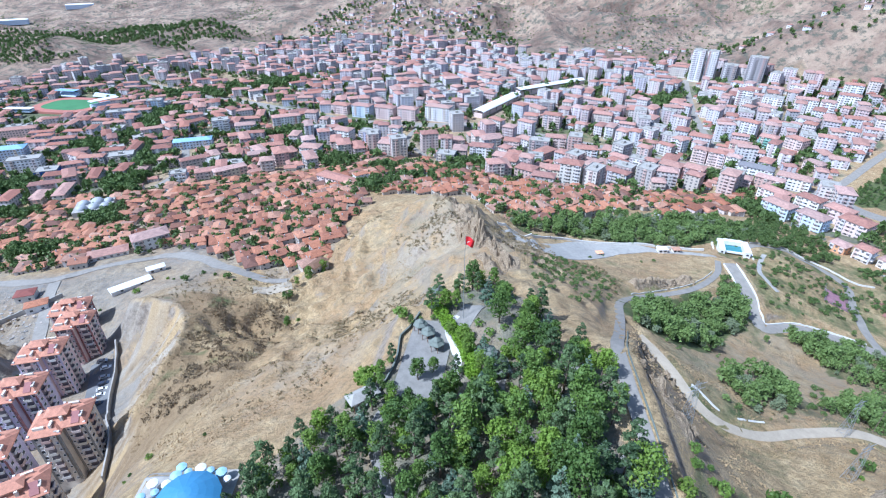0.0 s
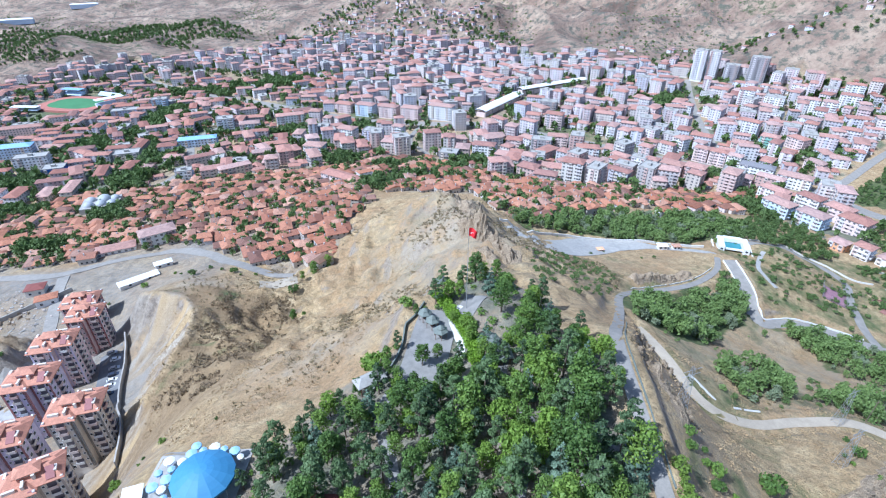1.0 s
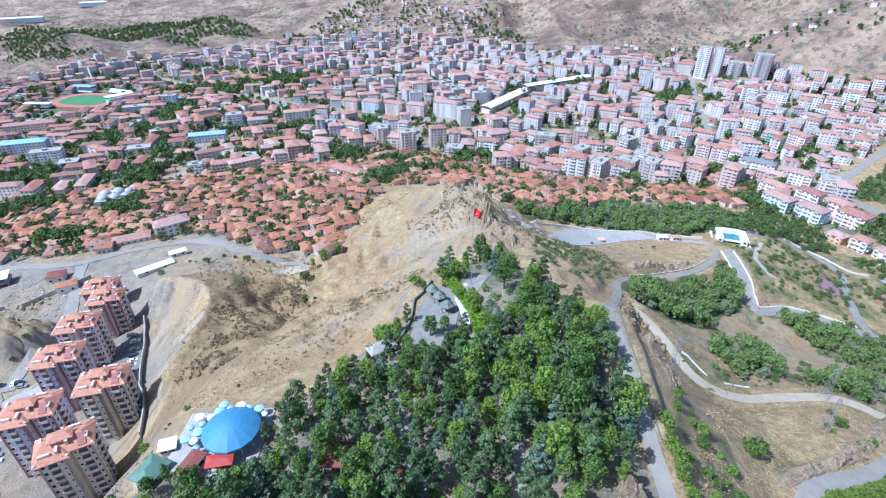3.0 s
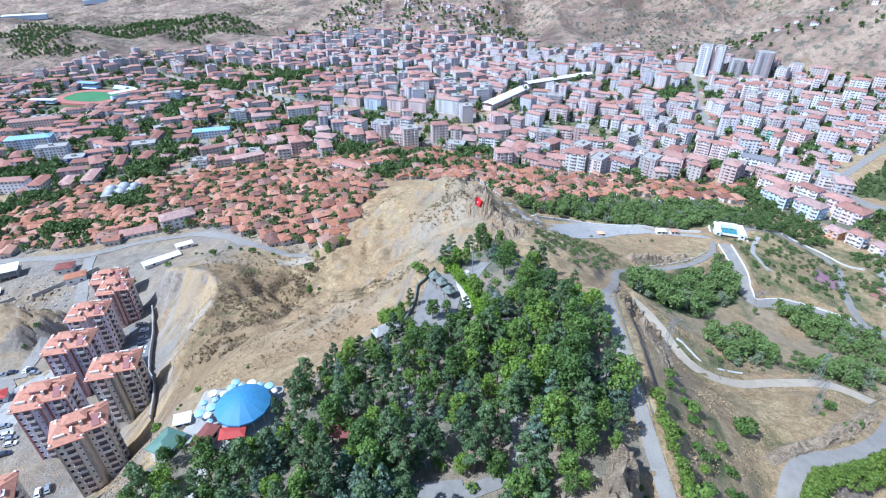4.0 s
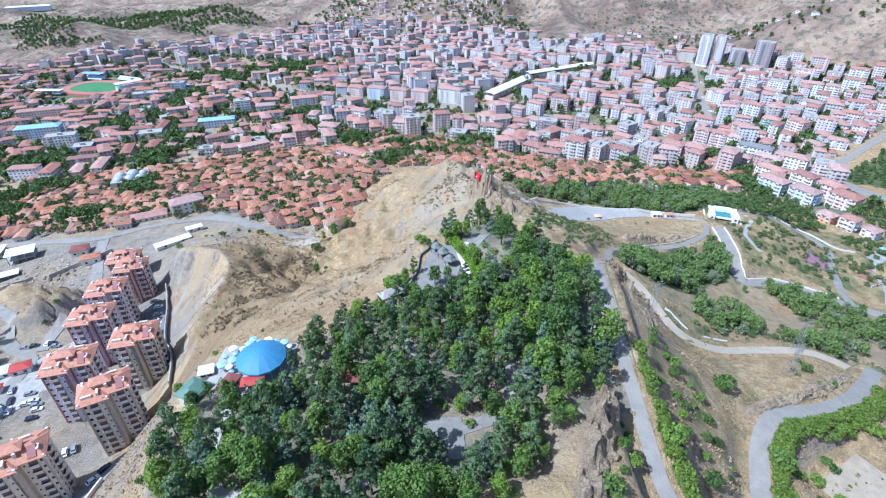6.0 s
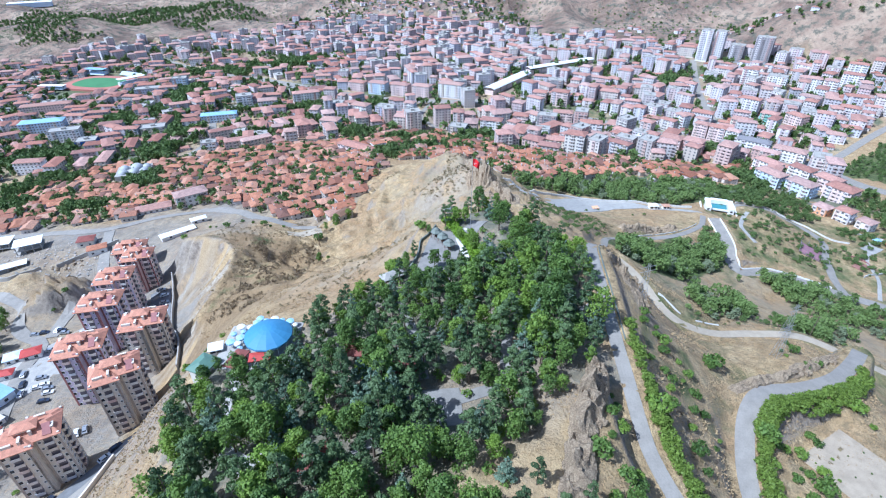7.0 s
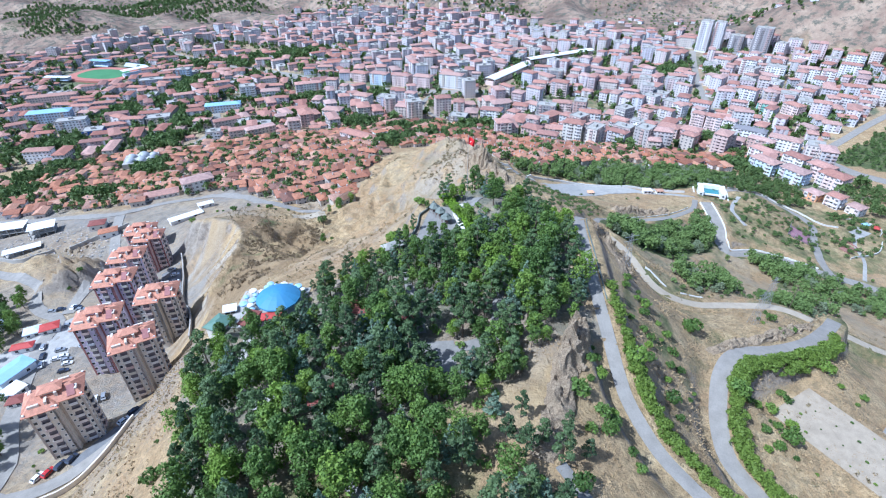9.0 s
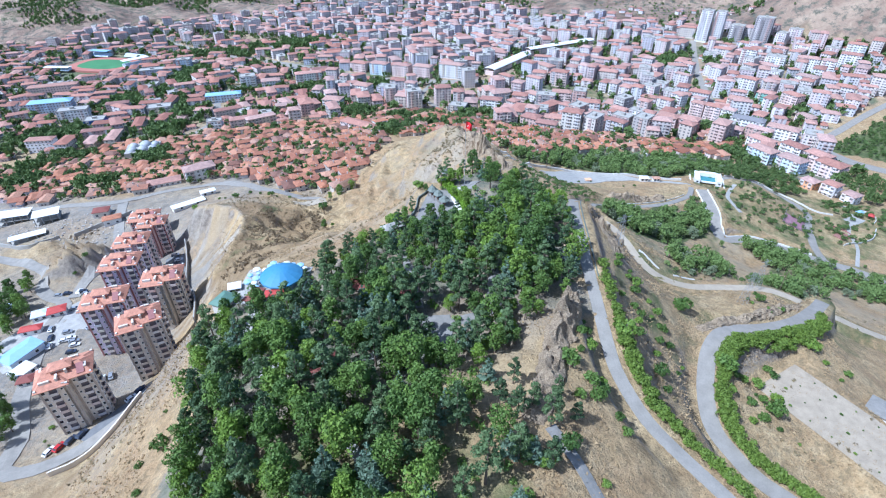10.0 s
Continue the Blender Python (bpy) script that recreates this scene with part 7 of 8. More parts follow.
ridge_line, lower_line = ROAD_LINES["ridge"][0], ROAD_LINES["lower"][0]
HEDGE_BUSH = [bush(110 + k, 2.6, 2.8, 320, 0.33) for k in range(4)]
a, b = nearest(ridge_line, 37, 52), nearest(ridge_line, 70, -40)
q = np.concatenate([beside(ridge_line, 3.9, a, b, 1, 0.4, 1), beside(ridge_line, 5.2, a + 8, b, 1, 0.6, 2), beside(ridge_line, 6.6, a + 30, b, 2, 0.8, 3)])
tagged(new("hedge", scatter_mesh(HEDGE_BUSH, q, (0.55, 1.15), 4).mesh("hedge", [BARK, LIME])), "bright green hedge along the ridge road", "hedge", kind="stuff")
a, b = nearest(lower_line, 121, 77), len(lower_line)
q = np.concatenate([beside(lower_line, 3.6, a, b, 1, 0.35, 5), beside(lower_line, 5.0, a, b, 1, 0.5, 6), beside(lower_line, 6.2, a + 6, a + 34, 1, 0.6, 7)])
tagged(new("hedge", scatter_mesh(HEDGE_BUSH, q, (0.65, 1.25), 8).mesh("hedge", [BARK, LIME])), "bright green hedge along the bending road", "hedge", kind="stuff")

q = draped([(-3, 108), (0, 102), (3.5, 94), (5.5, 86), (6, 80)], 0.9)[:, :2]
tagged(new("hedge", scatter_mesh(HEDGE_BUSH, np.r_[q, q + (1.2, 0.5)], (0.5, 1.0), 9).mesh("hedge", [BARK, leaves("lime_hedge_leaves", (0.12, 0.22, 0.02), (0.26, 0.40, 0.035), True)])), "lime green clipped hedge beside the terrace", "hedge", kind="stuff")
SHRUB = [stand("shrub", "rounded green shrub on the dry slope", "shrub", bush(120 + k, 2.8, 3.0, 300, 0.40), LEAF, "slope shrubs") for k in range(3)]
rr = np.random.default_rng(12)
SHRUB_AREAS = [([(47, 66), (60, 60), (64, 30), (52, 20), (46, 40)], 4.4, 0.6, (0.5, 1.25)), ([(76, 50), (100, 52), (88, 30), (78, 28)], 4.4, 0.55, (0.5, 1.4)), ([(104, 54), (120, 45), (124, 52), (108, 62)], 5, 0.6, (0.5, 1.1)), ([(84, 46), (92, 40), (98, 22), (90, 14), (84, 30)], 6, 0.45, (0.4, 0.9)),
               ([(28, 40), (36, 44), (38, 20), (36, 4), (30, 14)], 4.4, 0.6, (0.4, 1.1)), ([(14, 2), (26, 4), (36, -20), (20, -40)], 5.5, 0.6, (0.5, 1.2)), ([(100, 66), (118, 76), (112, 92), (90, 84)], 9, 0.5, (0.5, 0.9)),
               ([(-62, 36), (-72, 30), (-70, -20), (-60, -30)], 7, 0.55, (0.4, 1.0)), ([(160, 205), (170, 245), (210, 250), (240, 235), (214, 205)], 7, 0.55, (0.5, 1.2)), ([(125, 205), (148, 228), (150, 210), (138, 198)], 5, 0.7, (0.7, 1.3)),
               ([(162, 200), (168, 248), (200, 256), (240, 240), (250, 216), (212, 202)], 4.6, 0.6, (0.4, 1.0)), ([(28, 126), (44, 124), (60, 150), (80, 185), (60, 215), (30, 170)], 3.4, 0.62, (0.25, 0.8)), ([(84, 104), (100, 126), (130, 150), (150, 140), (185, 128), (150, 108), (110, 103)], 6, 0.5, (0.4, 1.0)), ([(-90, 62), (-60, 66), (-56, 80), (-80, 84)], 7, 0.4, (0.4, 0.9)), ([(60, 240), (120, 232), (118, 222), (70, 226)], 7, 0.35, (0.4, 0.8)), ([(160, 262), (250, 270), (270, 300), (180, 320)], 7, 0.6, (0.8, 1.5)), ([(230, 200), (262, 214), (290, 236), (292, 262), (256, 262), (240, 236)], 5, 0.6, (0.5, 1.5)), ([(255, 264), (300, 262), (330, 240), (330, 200), (270, 195), (285, 236)], 6, 0.6, (0.6, 1.6))]
spots = []
for poly, gap, keep, size in SHRUB_AREAS:
    p = spread_points(poly, gap, int(gap * 10), keep)
    if poly[0][1] > 100:  # beyond the park: too many and too small to count
        grove("shrubbery", "green shrubs and young trees on the far slopes", BUSHES, p[off_roads(p, 1.6)], size, 19)
    else:
        spots += [(x, y, rr.uniform(*size)) for x, y in p]
for x, y, k in ((-64, 176, 1.0), (-17, 83, 1.5), (103, 70, 1.2), (109, 73, 1.2), (-72, 190, 1.3), (-66, 206, 1.5), (-60, 212, 1.3), (-11, 104, 1.0), (27, 10, 1.2), (31, 11, 1.5), (26, 18, 1.1), (30.5, 27, 1.2), (59, 53, 1.2), (72, 64, 1.4), (50, 48, 1.1), (59, 48, 1.2), (42.5, 33, 1.3), (33, 14, 1.3), (-137, 46, 0.5), (-139, 52, 0.5), (-134, 44, 0.4), (-196, 150, 1.0), (-193, 158, 0.8), (-214, 170, 0.9), (-186, 160, 0.8), (-160, 215, 1.0), (-150, 228, 0.9), (-143, 222, 0.7), (-132, 214, 1.1), (-126, 222, 1.2), (-118, 218, 0.9), (-110, 214, 1.0), (-104, 208, 0.8), (-98, 212, 0.9), (-219, 176, 0.8), (-176, 206, 0.8)):
    spots.append((x, y, k))
for n, (x, y, k) in enumerate(spots):
    if off_roads(np.array([(x, y)]), 1.6)[0]:
        m = Matrix.Translation((x, y, land_at(x, y))) @ pose(0, 0, 0, 0, 0, rr.uniform(0, 360)) @ Matrix.Scale(k, 4)
        if n < 3:
            SHRUB[n].matrix_basis = m
        else:
            copy_thing(SHRUB[n % 3], m)

OLIVE = leaves("grey_olive_scrub", (0.13, 0.105, 0.06), (0.31, 0.25, 0.14), True)
TINY = [bush(130 + k, 0.8, 1.4, 10, 0.5) for k in range(3)]
dots = np.concatenate([spread_points([(5, 140), (30, 145), (66, 160), (85, 195), (60, 225), (20, 225), (-10, 235), (-40, 250), (-56, 200), (-40, 140), (-10, 130)], 1.45, 76, 0.6), spread_points([(-130, 225), (-60, 245), (-40, 300), (30, 300), (60, 250), (25, 150), (5, 130), (-25, 90), (-60, 80), (-95, 110), (-125, 160)], 2.7, 71, 0.6),
                       spread_points([(40, 90), (60, 125), (150, 140), (190, 120), (160, 40), (120, 0), (70, -30), (50, 20), (48, 60)], 3.4, 72, 0.45),
                       spread_points([(-70, 60), (-105, 60), (-110, 30), (-90, -30), (-60, -30), (-66, 20)], 3.6, 73, 0.5)])
dots = dots[off_roads(dots, 1.2) & (value_noise(dots[:, 0], dots[:, 1], 22, 33) + 0.5 * value_noise(dots[:, 0], dots[:, 1], 7, 36) > -0.1)]
side, run = mound(dots[:, 0], dots[:, 1])
dots = dots[(side < 0) | (side > 40)]
tagged(new("scrub", scatter_mesh(TINY, dots, (0.3, 1.05), 74).mesh("scrub", [BARK, OLIVE])), "low grey-olive scrub dotted over the dry hillsides", "scrub", kind="stuff")
scree = spread_points([(-98, 108), (-98, 140), (-101, 160), (-110, 174), (-92, 184), (-70, 186), (-62, 160), (-66, 132), (-74, 100)], 1.25, 75, 0.62)
scree = scree[(np.sin(1.3 * land(scree[:, 0], scree[:, 1]) + 1.5 * value_noise(scree[:, 0], scree[:, 1], 9, 37)) > -0.2) & (value_noise(scree[:, 0], scree[:, 1], 16, 38) > -0.5)]
tagged(new("scrub", scatter_mesh(TINY, scree, (0.5, 1.2), 77).mesh("scrub", [BARK, leaves("brown_scrub", (0.10, 0.075, 0.045), (0.25, 0.185, 0.11), True)])), "dead brown scrub in the terraced hollow", "scrub", kind="stuff")
STRAW = plain("dry_straw", (0.34, 0.245, 0.13), 0.95, 0.2, 0.8)


def tufts(poly, gap, seed, keep, size):
    """Dry grass: small leaning blades in clumps."""
    q = spread_points(poly, gap, seed, keep)
    q = q[off_roads(q, 0.4) & (value_noise(q[:, 0], q[:, 1], 9, 34) + 0.5 * value_noise(q[:, 0], q[:, 1], 3, 35) > -0.1)]
    r2 = np.random.default_rng(seed)
    n = len(q)
    z = land(q[:, 0], q[:, 1])
    at = np.repeat(np.c_[q, z], 4, 0) + np.c_[r2.normal(size=(4 * n, 2)) * 0.25, np.full(4 * n, -0.05)]
    w = r2.normal(size=(4 * n, 3)) * (0.16, 0.16, 0.0)
    tip = at + np.c_[r2.normal(size=(4 * n, 2)) * 0.25, size * r2.uniform(0.5, 1.2, 4 * n)]
    v = np.stack([at - w, at + w, tip], 1).reshape(-1, 3)
    h = Heap()
    h.add(v, np.arange(len(v)).reshape(-1, 3))
    return h


for poly, gap, seed in (([(-125, 160), (-60, 240), (-10, 200), (0, 130), (-25, 90), (-60, 70), (-100, 100)], 1.1, 81), ([(40, 92), (60, 125), (110, 110), (135, 90), (110, 10), (60, -30), (45, 20), (44, 70)], 1.0, 82),
                        ([(-66, 60), (-100, 60), (-106, 36), (-90, -20), (-60, -20)], 1.0, 83), ([(12, 30), (26, 34), (38, -30), (16, -30)], 0.9, 84)):
    tagged(new("dry_grass", tufts(poly, gap, seed, 0.8, 0.32).mesh("dry_grass", [STRAW])), "bleached dry grass tufts on the hillside", "grass", kind="stuff")

# ---- gate, yards, sheds, pylons, cars ----
TEAL = plain("teal_glass", (0.06, 0.22, 0.25), 0.5, 0.08, 0.5)
gx0, gy0 = 169, 254
gate = thing("gate_building", "white gate building with a teal glass front", "building", at=pose(gx0, gy0, land_at(gx0, gy0), 0, 0, -18))
for name, lo, hi, mat in (("wing", (-8.2, -7, -6), (-5, 6, 5.2), WHITE), ("wing", (5, -7, -6), (8.2, 6, 5.2), WHITE), ("lintel", (-5, 3, 3.2), (5, 6, 5.6), WHITE), ("back_wall", (-5, 5, -6), (5, 6, 3.2), WHITE), ("pool_roof", (-4.6, -4, 2.6), (4.6, 2.9, 3.0), TEAL), ("front_beam", (-5, -5.2, 2.4), (5, -4.1, 3.3), WHITE), ("forecourt", (-10, -15, -6), (8, -7.1, 0.35), KERB), ("side_wall", (-10.6, -12, -6), (-9.9, 6, 2.2), WHITE), ("side_wall", (9.6, -8, -6), (10.3, 6, 2.2), WHITE)):
    h = Heap()
    h.box(lo, hi)
    held(name, h.mesh(name, [mat]), None, gate)
for k in range(4):
    w = held("window", WINDOW, None, gate)
    w.matrix_basis = pose((-6.6 if k < 2 else 6.6), -7.03, 0.7 + 2.1 * (k % 2))
shelter("gate_kiosk", "small white kiosk by the ramp", 124, 246, 0, 5, 3.5, 2.8, 0.3, MARKET_WHITE, WHITE)
shelter("gate_kiosk", "small white kiosk by the ramp", 132, 246, 0, 4, 3, 2.6, 0.3, ROOF_RED, WHITE)
shelter("digger_shed", "small orange shed on the sandy terrace", 86, 238, 10, 3, 2.4, 2.2, 0.3, PAINTS["o"], PAINTS["o"])
shelter("villa", "white cottage at the edge of the wood", 150, 308, 10, 9, 8, 5.5, 1.4, ROOF_RED, WHITE, "house")
COURT = plain("dark_court", (0.20, 0.13, 0.14), 0.9, 0.15, 0.6)
pad("sports_court", "dark fenced sports court", 213, 221, 55, 8, 6, COURT, 0.3, "court")
pad("court_surface", "faded pink playing surface of the court", 213, 221, 55, 6.4, 4.6, plain("faded_pink_court", (0.30, 0.16, 0.19), 0.85, 0.2, 0.6), 0.42, "court")
c, s = math.cos(math.radians(55)), math.sin(math.radians(55))
court_fence = thing("court_fence", "tall dark steel fence round the sports court", "fence", at=pose(213, 221, land_at(213, 221), 0, 0, 55))
for u, v in [(u, v) for u in (-8, -4, 0, 4, 8) for v in (-6, 6)] + [(u, v) for u in (-8, 8) for v in (-2, 2)]:
    h = Heap()
    drop = land_at(213 + u * c - v * s, 221 + u * s + v * c) - land_at(213, 221)
    pole(h, u, v, drop - 0.5, drop + 3.2, 0.09, 6)
    held("fence_post", h.mesh("fence_post", [STEEL]), None, court_fence)
pad("play_square", "pale paved playground square", 266, 240, 35, 8, 4, CONCRETE, 0.25, "square")
pad("planted_bed", "red-brown planted bed by the playground", 242, 215, 30, 6, 3, plain("red_brown_soil", (0.30, 0.15, 0.12), 0.95, 0.15, 0.8), 0.3, "bed")
for x, y, turn, mat, said in ((276, 250, 20, BLUE_ROOF, "blue roofed climbing frame in the playground"), (281, 246, 50, AWNING_RED, "red roofed climbing frame in the playground")):
    shelter("climbing_frame", said, x, y, turn, 3.2, 2.6, 2.6, 1.2, mat, None, "playground", "climbing frames")
ribbon("garden_path", draped([(228, 180), (243, 203), (252, 224), (262, 236), (272, 250)], 3), 2.0, CONCRETE, "pale path through the playground garden", "path", 0.2, 0.6, True)
wall_line("play_wall", "pale retaining wall below the playground", [(234, 202), (242, 206), (252, 210), (262, 216), (272, 228)], 1.2, 0.4, KERB)
pad("levelled_yard", "bare levelled yard with pale gravel", 107, 30, -60, 21, 9, plain("yard_gravel", (0.37, 0.305, 0.225), 0.95, 0.15, 0.5), 0.12, "yard")
pad("car_park", "grey asphalt car park below the cliff", -142, 149, 116, 19, 5, DARK_ASPHALT, 0.2, "car park")
pad("car_park", "grey asphalt forecourt between the towers", -112, 60, 65, 18, 5, DARK_ASPHALT, 0.2, "car park")
pad("car_park", "pale gravel parking beside the towers", -176, 112, 60, 30, 13, CONCRETE, 0.15, "car park")
pad("road_end", "pale gravel turning place", -82, 199, 20, 9, 7, TRACK, 0.2, "yard")
r = np.random.default_rng(31)
for k in range(26):  # saplings staked out in rows on the levelled yard
    u, v = -18 + 5.6 * (k % 7) + 1.4 * (k // 7), -7 + 4.6 * (k // 7)
    c, s = math.cos(math.radians(-60)), math.sin(math.radians(-60))
    x, y = 107 + u * c - v * s, 30 + u * s + v * c
    copy_thing(SHRUB[k % 3], Matrix.Translation((x, y, land_at(x, y) + 0.1)) @ Matrix.Scale(0.22, 4))
shelter("yard_building", "grey flat-roofed building with a white edge", 124.5, 37, -50, 12, 6.5, 3.0, 0.25, PAVING, WHITE, "building")
for x, y, turn, lx, ly, hh, roof_mat, wall, label in ((-179, 90, 70, 14, 8, 3.6, BLUE_ROOF, PAINTS["b"], "shed with a bright blue metal roof"), (-171, 80, 70, 7, 6, 3, PAINTS["w"], WHITE, "small white shed by the street"), (-186, 105, 20, 8, 3.5, 3, AWNING_RED, WHITE, "low shed with a red and white roof"),
                                                     (-183, 118, 30, 7, 5, 3, AWNING_RED, WHITE, "red roofed hut by the parking"), (-190, 116, 30, 6, 5, 3, PAINTS["b"], WHITE, "pale blue roofed hut"), (-166, 75, 20, 5, 4, 2.6, DARK_RED_ROOF, WHITE, "dark red roofed hut"), (-212, 122, 40, 7, 5, 3, PAINTS["b"], WHITE, "pale blue hut under the trees"),
                                                     (-170, 226, 42, 20, 5, 2.6, MARKET_WHITE, WHITE, "long white shed roof by the old road"), (-164, 242, 36, 9, 4, 3, MARKET_WHITE, WHITE, "white roofed shed by the old road"), (-215, 214, 30, 10, 6, 4, ROOF_RED, WHITE, "red roofed cottage on the building site"),
                                                     (-228, 224, 20, 9, 7, 4, DARK_RED_ROOF, CREAM, "red roofed cottage on the building site"), (-63, 214, 60, 10, 5, 4, TIMBER, CREAM, "ruined house on the slope")):
    shelter("shed", label, x, y, turn, lx, ly, hh, 0.9, roof_mat, wall, "shed", "sheds below the towers")


kerb = ROAD_LINES["ridge"][0]
near_top = [k for k in range(len(kerb)) if 44 < kerb[k][1] < 112]
wall_line("road_kerb", "low dark stone kerb along the ridge road", beside(kerb, 2.2, near_top[0], near_top[-1], 3, 0.0, 1).tolist(), 0.35, 0.25, SLATE)
wall_line("play_wall", "curved red-brown wall round a small playground", [(236, 222), (242, 226), (250, 222), (248, 214)], 0.7, 0.4, BRICK_RED)
wall_line("play_wall", "curved pale wall round a small playground", [(268, 260), (277, 259), (284, 255), (285, 246), (278, 238)], 0.9, 0.4, KERB)


def frame_building(x, y, turn, nx, ny, storeys, label):
    """An unfinished concrete frame: slabs and columns."""
    t = thing("concrete_frame_building", label, "building", "building site", pose(x, y, land_at(x, y), 0, 0, turn))
    for s in range(storeys + 1):
        h = Heap()
        h.box((-nx * 2.2 - 1, -ny * 2.2 - 1, 3.1 * s - 0.3), (nx * 2.2 + 1, ny * 2.2 + 1, 3.1 * s))
        held("floor_slab", h.mesh("floor_slab", [CONCRETE if s < storeys else MARKET_WHITE]), None, t)
        if s < storeys:
            for i in range(nx + 1):
                for j in (0, ny):
                    h = Heap()
                    u, v = (i - nx / 2) * 4.4, (j - ny / 2) * 4.4
                    h.box((u - 0.25, v - 0.25, 3.1 * s), (u + 0.25, v + 0.25, 3.1 * s + 2.8))
                    held("column", h.mesh("column", [CONCRETE]), None, t)


frame_building(-290, 226, 20, 4, 2, 2, "unfinished grey concrete building with a white top slab")
frame_building(-264, 222, 30, 3, 2, 2, "unfinished grey concrete frame building")
frame_building(-262, 200, 35, 4, 1, 1, "bare concrete foundation slab with columns")
wall_line("site_wall", "raw concrete retaining wall on the building site", [(-300, 205), (-272, 192), (-252, 188), (-240, 198)], 2.5, 0.5, CONCRETE)
wall_line("site_wall", "raw concrete retaining wall on the building site", [(-232, 200), (-218, 212), (-206, 222)], 2.5, 0.5, CONCRETE)


r = np.random.default_rng(91)
rubble = Heap()
for x, y in spread_points([(-250, 186), (-206, 188), (-200, 220), (-232, 230), (-280, 214), (-282, 200)], 2.6, 92, 0.75):
    k = 0.25 + 0.7 * r.random() ** 2
    rubble.box((-k, -0.6 * k, -0.5), (k, 0.6 * k, 0.5 * k), turned(360 * r.random(), x, y, land_at(x, y)), int(r.integers(3)))
tagged(new("rubble", rubble.mesh("rubble", [CONCRETE, PAVING, TAUPE])), "grey concrete rubble strewn over the building site", "rubble", kind="stuff")


def pylon(x, y, height, label):
    t = thing("power_pylon", label, "pylon", "power line", pose(x, y, land_at(x, y), 0, 0, 20))
    w = 0.09 * height
    for sx in (-1, 1):
        for sy in (-1, 1):
            h = Heap()
            limb(h, (sx * w, sy * w, -1), (sx * 0.25, sy * 0.25, height), 0.05, 0.035, 5)
            held("leg", h.mesh("leg", [STEEL]), None, t)
    for k in range(7):
        f0, f1 = k / 7, (k + 1) / 7
        r0, r1 = w * (1 - f0) + 0.25 * f0, w * (1 - f1) + 0.25 * f1
        h = Heap()
        for (ax, ay), (bx, by) in zip([(-1, -1), (1, -1), (1, 1), (-1, 1)], [(1, -1), (1, 1), (-1, 1), (-1, -1)]):
            limb(h, (ax * r0, ay * r0, height * f0), (bx * r1, by * r1, height * f1), 0.025, 0.025, 4)
            limb(h, (bx * r0, by * r0, height * f0), (ax * r1, ay * r1, height * f1), 0.025, 0.025, 4)
        held("lattice", h.mesh("lattice", [STEEL]), None, t)
    for f in (0.8, 0.92):
        h = Heap()
        limb(h, (-2.4, 0, height * f), (2.4, 0, height * f), 0.06, 0.06, 5)
        held("cross_arm", h.mesh("cross_arm", [STEEL]), None, t)


pylon(52, 74, 12, "grey steel lattice pylon on the rocky ridge")
pylon(98, 76, 13, "grey steel lattice pylon on the dry spur")
pylon(117, 99, 14, "grey steel lattice pylon beside the track")
for x, y in ((128, 101), (-70, 184), (60, 246)):
    t = thing("utility_pole", "slim wooden utility pole", "pole", "utility poles", pose(x, y, land_at(x, y)))
    h = Heap()
    pole(h, 0, 0, -1, 9, 0.11)
    held("post", h.mesh("post", [BARK]), None, t)
    h = Heap()
    h.box((-0.9, -0.05, 8.3), (0.9, 0.05, 8.42))
    held("cross_arm", h.mesh("cross_arm", [BARK]), None, t)

TYRE = plain("tyre_rubber", (0.03, 0.03, 0.03), 0.8, 0.1, 3)


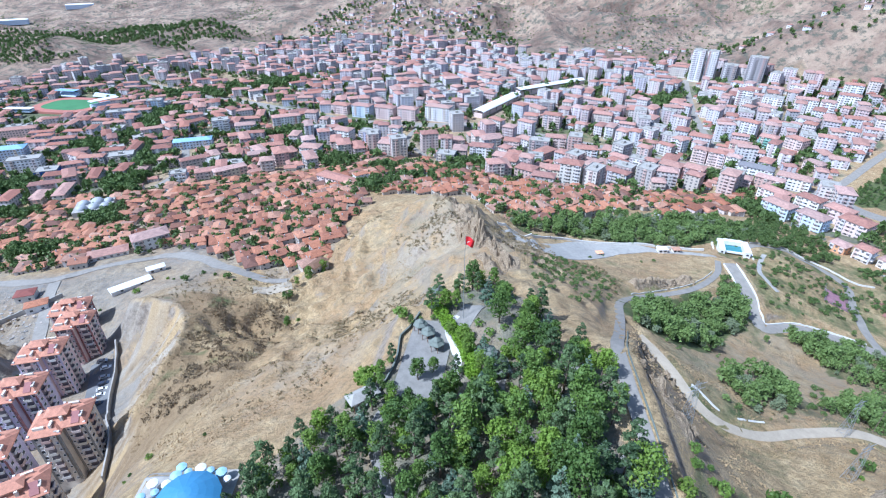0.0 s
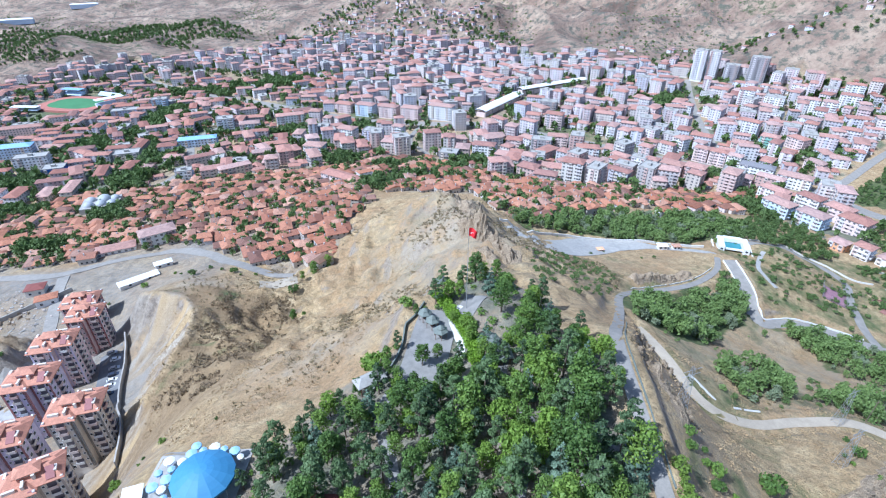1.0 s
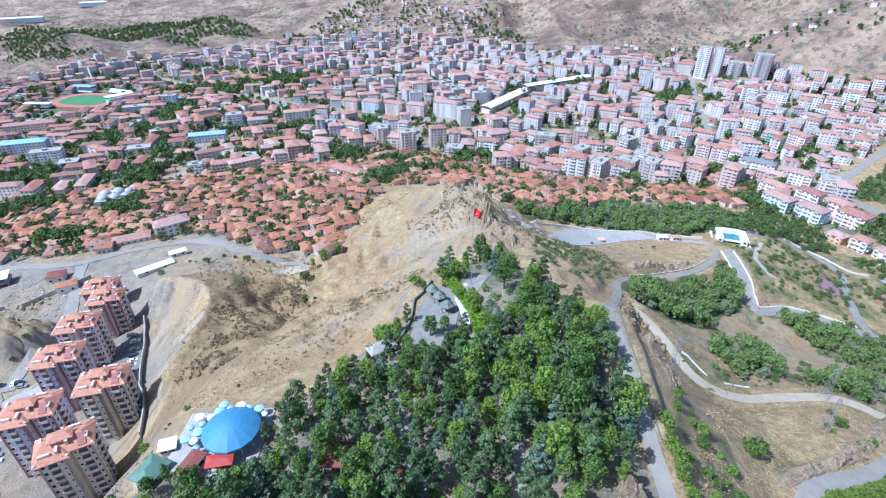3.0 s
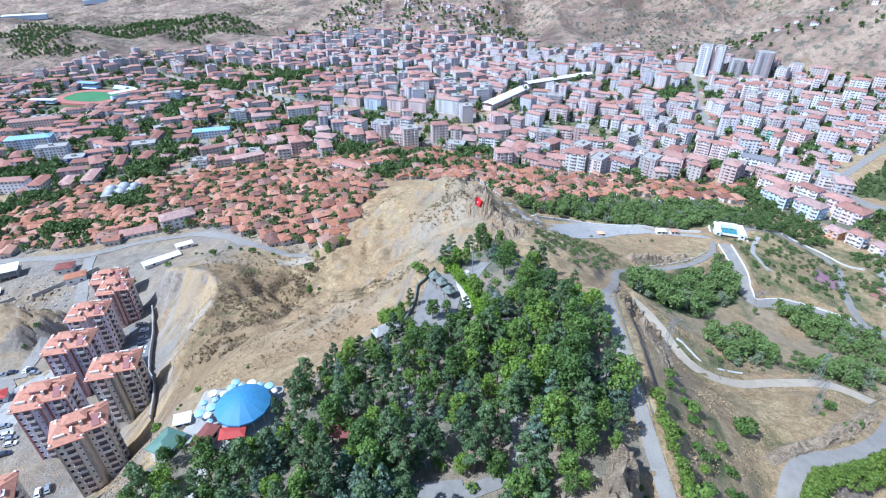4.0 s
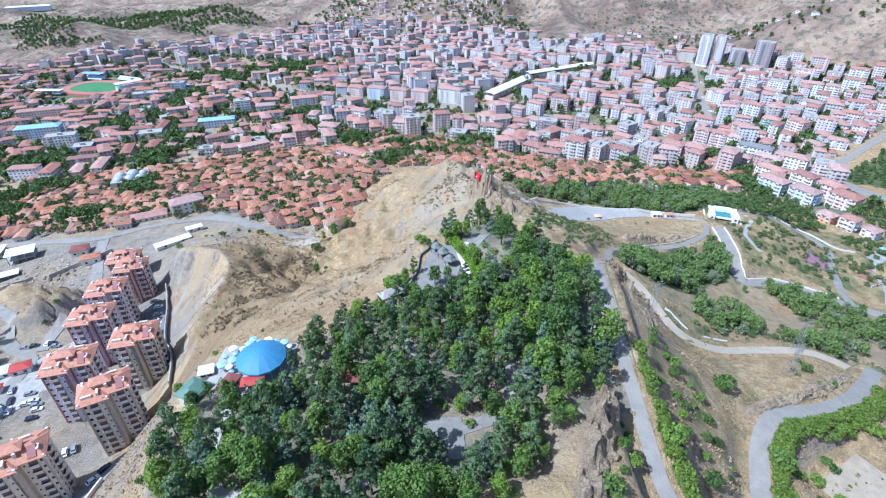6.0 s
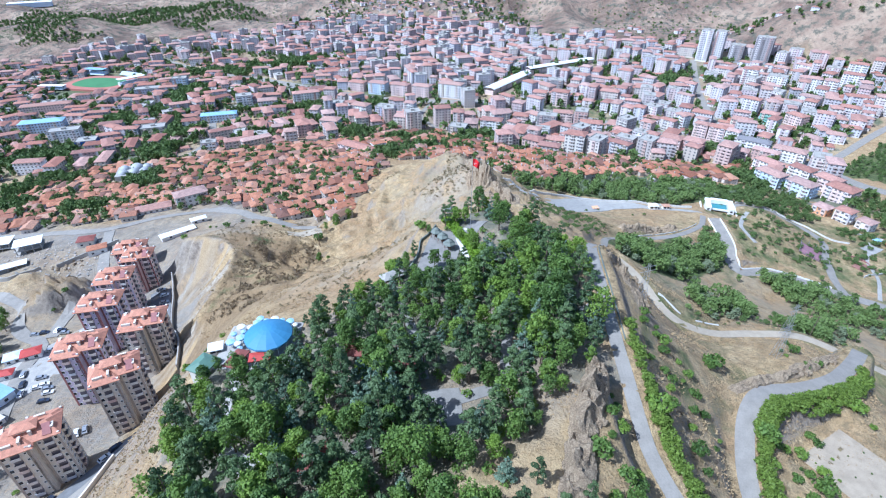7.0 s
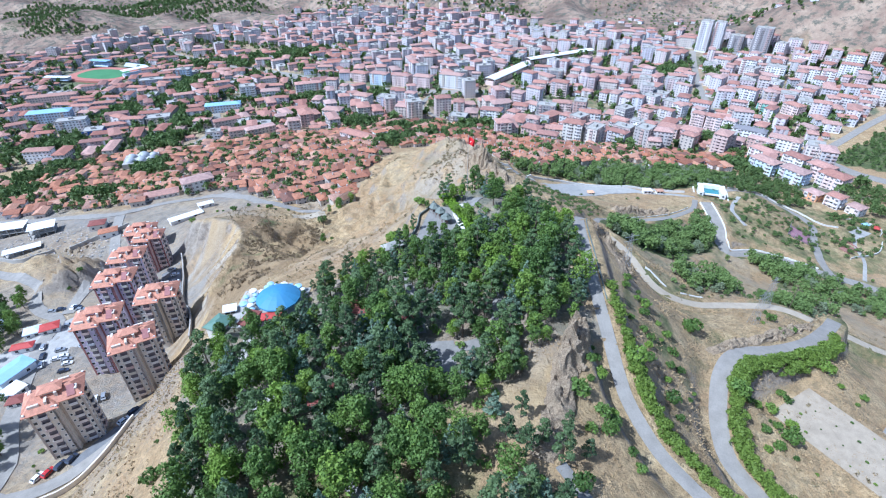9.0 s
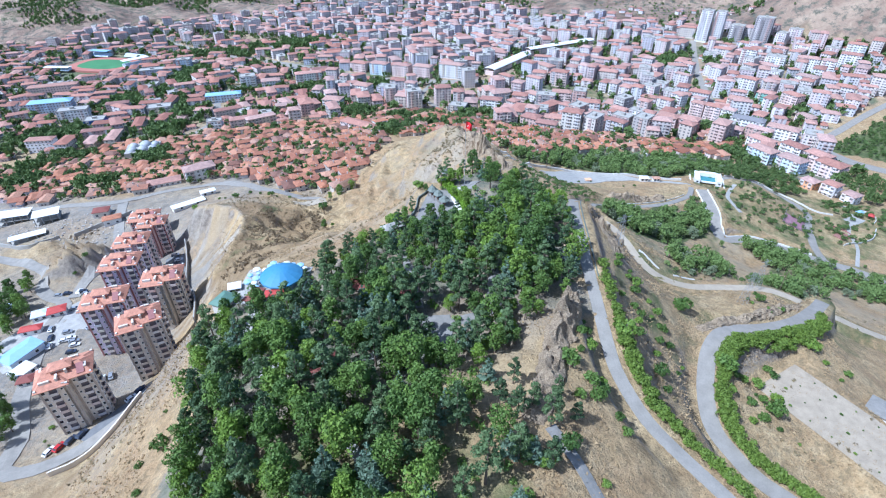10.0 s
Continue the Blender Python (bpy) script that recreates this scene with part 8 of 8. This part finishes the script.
def car(paint, label):
    t = thing("car", label, "car", "parked cars")
    prof = [(-2.05, 0.35), (2.05, 0.35), (2.1, 0.75), (1.2, 0.95), (0.55, 1.42), (-1.2, 1.44), (-1.85, 1.0), (-2.1, 0.8)]
    h = Heap()
    n = len(prof)
    v = [(x, s * (0.85 if z < 1.1 else 0.68), z) for s in (-1, 1) for x, z in prof]
    h.add(v, [tuple(range(n)), tuple(range(2 * n - 1, n - 1, -1))] + [((k + 1) % n, k, n + k, n + (k + 1) % n) for k in range(n)])
    body = held("body", h.mesh("body", [paint]), None, t)
    for lo, hi in (((0.62, -0.66, 1.0), (1.12, 0.66, 1.04)), ((-1.75, -0.62, 1.06), (-1.35, 0.62, 1.10))):
        h = Heap()
        slope = [(lo[0], lo[1], 1.40 if lo[0] > 0 else 1.08), (hi[0], lo[1], 1.03 if lo[0] > 0 else 1.42), (hi[0], hi[1], 1.03 if lo[0] > 0 else 1.42), (lo[0], hi[1], 1.40 if lo[0] > 0 else 1.08)]
        h.add([(x, y, z + 0.02) for x, y, z in slope] + [(x, y, z - 0.02) for x, y, z in slope], [(0, 1, 2, 3), (7, 6, 5, 4), (0, 4, 5, 1), (1, 5, 6, 2), (2, 6, 7, 3), (3, 7, 4, 0)])
        held("windscreen", h.mesh("windscreen", [GLASS]), None, body)
    for s in (-1, 1):
        h = Heap()
        q = [(-1.3, 1.0), (0.85, 1.0), (0.45, 1.36), (-1.05, 1.36)]
        h.add([(x, s * (0.87 if z < 1.1 else 0.73), z) for x, z in q] + [(x, s * (0.83 if z < 1.1 else 0.66), z) for x, z in q], [(0, 1, 2, 3), (7, 6, 5, 4), (0, 4, 5, 1), (1, 5, 6, 2), (2, 6, 7, 3), (3, 7, 4, 0)])
        held("side_window", h.mesh("side_window", [GLASS]), None, body)
        for x in (-1.3, 1.3):
            h = Heap()
            limb(h, (x, s * 0.66, 0.32), (x, s * 0.88, 0.32), 0.32, 0.32, 12)
            held("wheel", h.mesh("wheel", [TYRE]), None, t)
    return t


CARS = [car(plain("white_car_paint", (0.75, 0.75, 0.75), 0.25, 0.03), "white car parked on the asphalt"), car(plain("red_car_paint", (0.45, 0.03, 0.03), 0.25, 0.03), "red car parked on the asphalt"),
        car(plain("dark_car_paint", (0.04, 0.05, 0.08), 0.25, 0.03), "dark blue car parked on the asphalt"), car(plain("silver_car_paint", (0.45, 0.46, 0.48), 0.3, 0.03, 1, 0.5), "silver car parked on the asphalt")]
PARKED = [(-131.5, 41, 75, 0), (-129, 42.6, 75, 1), (-126.6, 45.2, 75, 2), (-124, 47.4, 75, 2), (-115, 62.5, 60, 0), (-114, 67, 60, 2), (-136.5, 77, 120, 0), (-134.5, 78.8, 120, 3), (-195.5, 134.7, 10, 3), (-191.7, 136, 10, 2), (-186, 137, 100, 0), (-168, 99.6, 20, 0), (-169.5, 104.5, 20, 3), (-161, 96.5, 20, 0), (-159.5, 92, 20, 2), (-172, 96, 110, 0), (-175, 101, 110, 2), (-178, 106, 110, 3), (-150, 108, 20, 0), (-163, 112, 110, 0), (-166, 117, 110, 2), (-166, 101, 30, 0), (-163, 99, 30, 3), (-181, 135, 10, 3), (-184, 137, 10, 2),
          (-145, 160, 25, 0), (-141, 151, 25, 2), (-148, 163, 25, 3), (-138, 144, 25, 0), (-139.5, 147.5, 25, 0), (-143, 155, 25, 3), (-136, 139, 25, 2), (-178, 122, 20, 3)]
for n, (x, y, turn, k) in enumerate(PARKED):
    m = pose(x, y, land_at(x, y) + 0.24, 0, 0, turn)
    if n == k and n < 4:
        CARS[k].matrix_basis = m
    else:
        copy_thing(CARS[k], m)
for k, c in enumerate(CARS):
    if c.matrix_basis.translation.length < 1:
        x, y = -170 + 3 * k, 108
        c.matrix_basis = pose(x, y, land_at(x, y) + 0.2, 0, 0, 60)
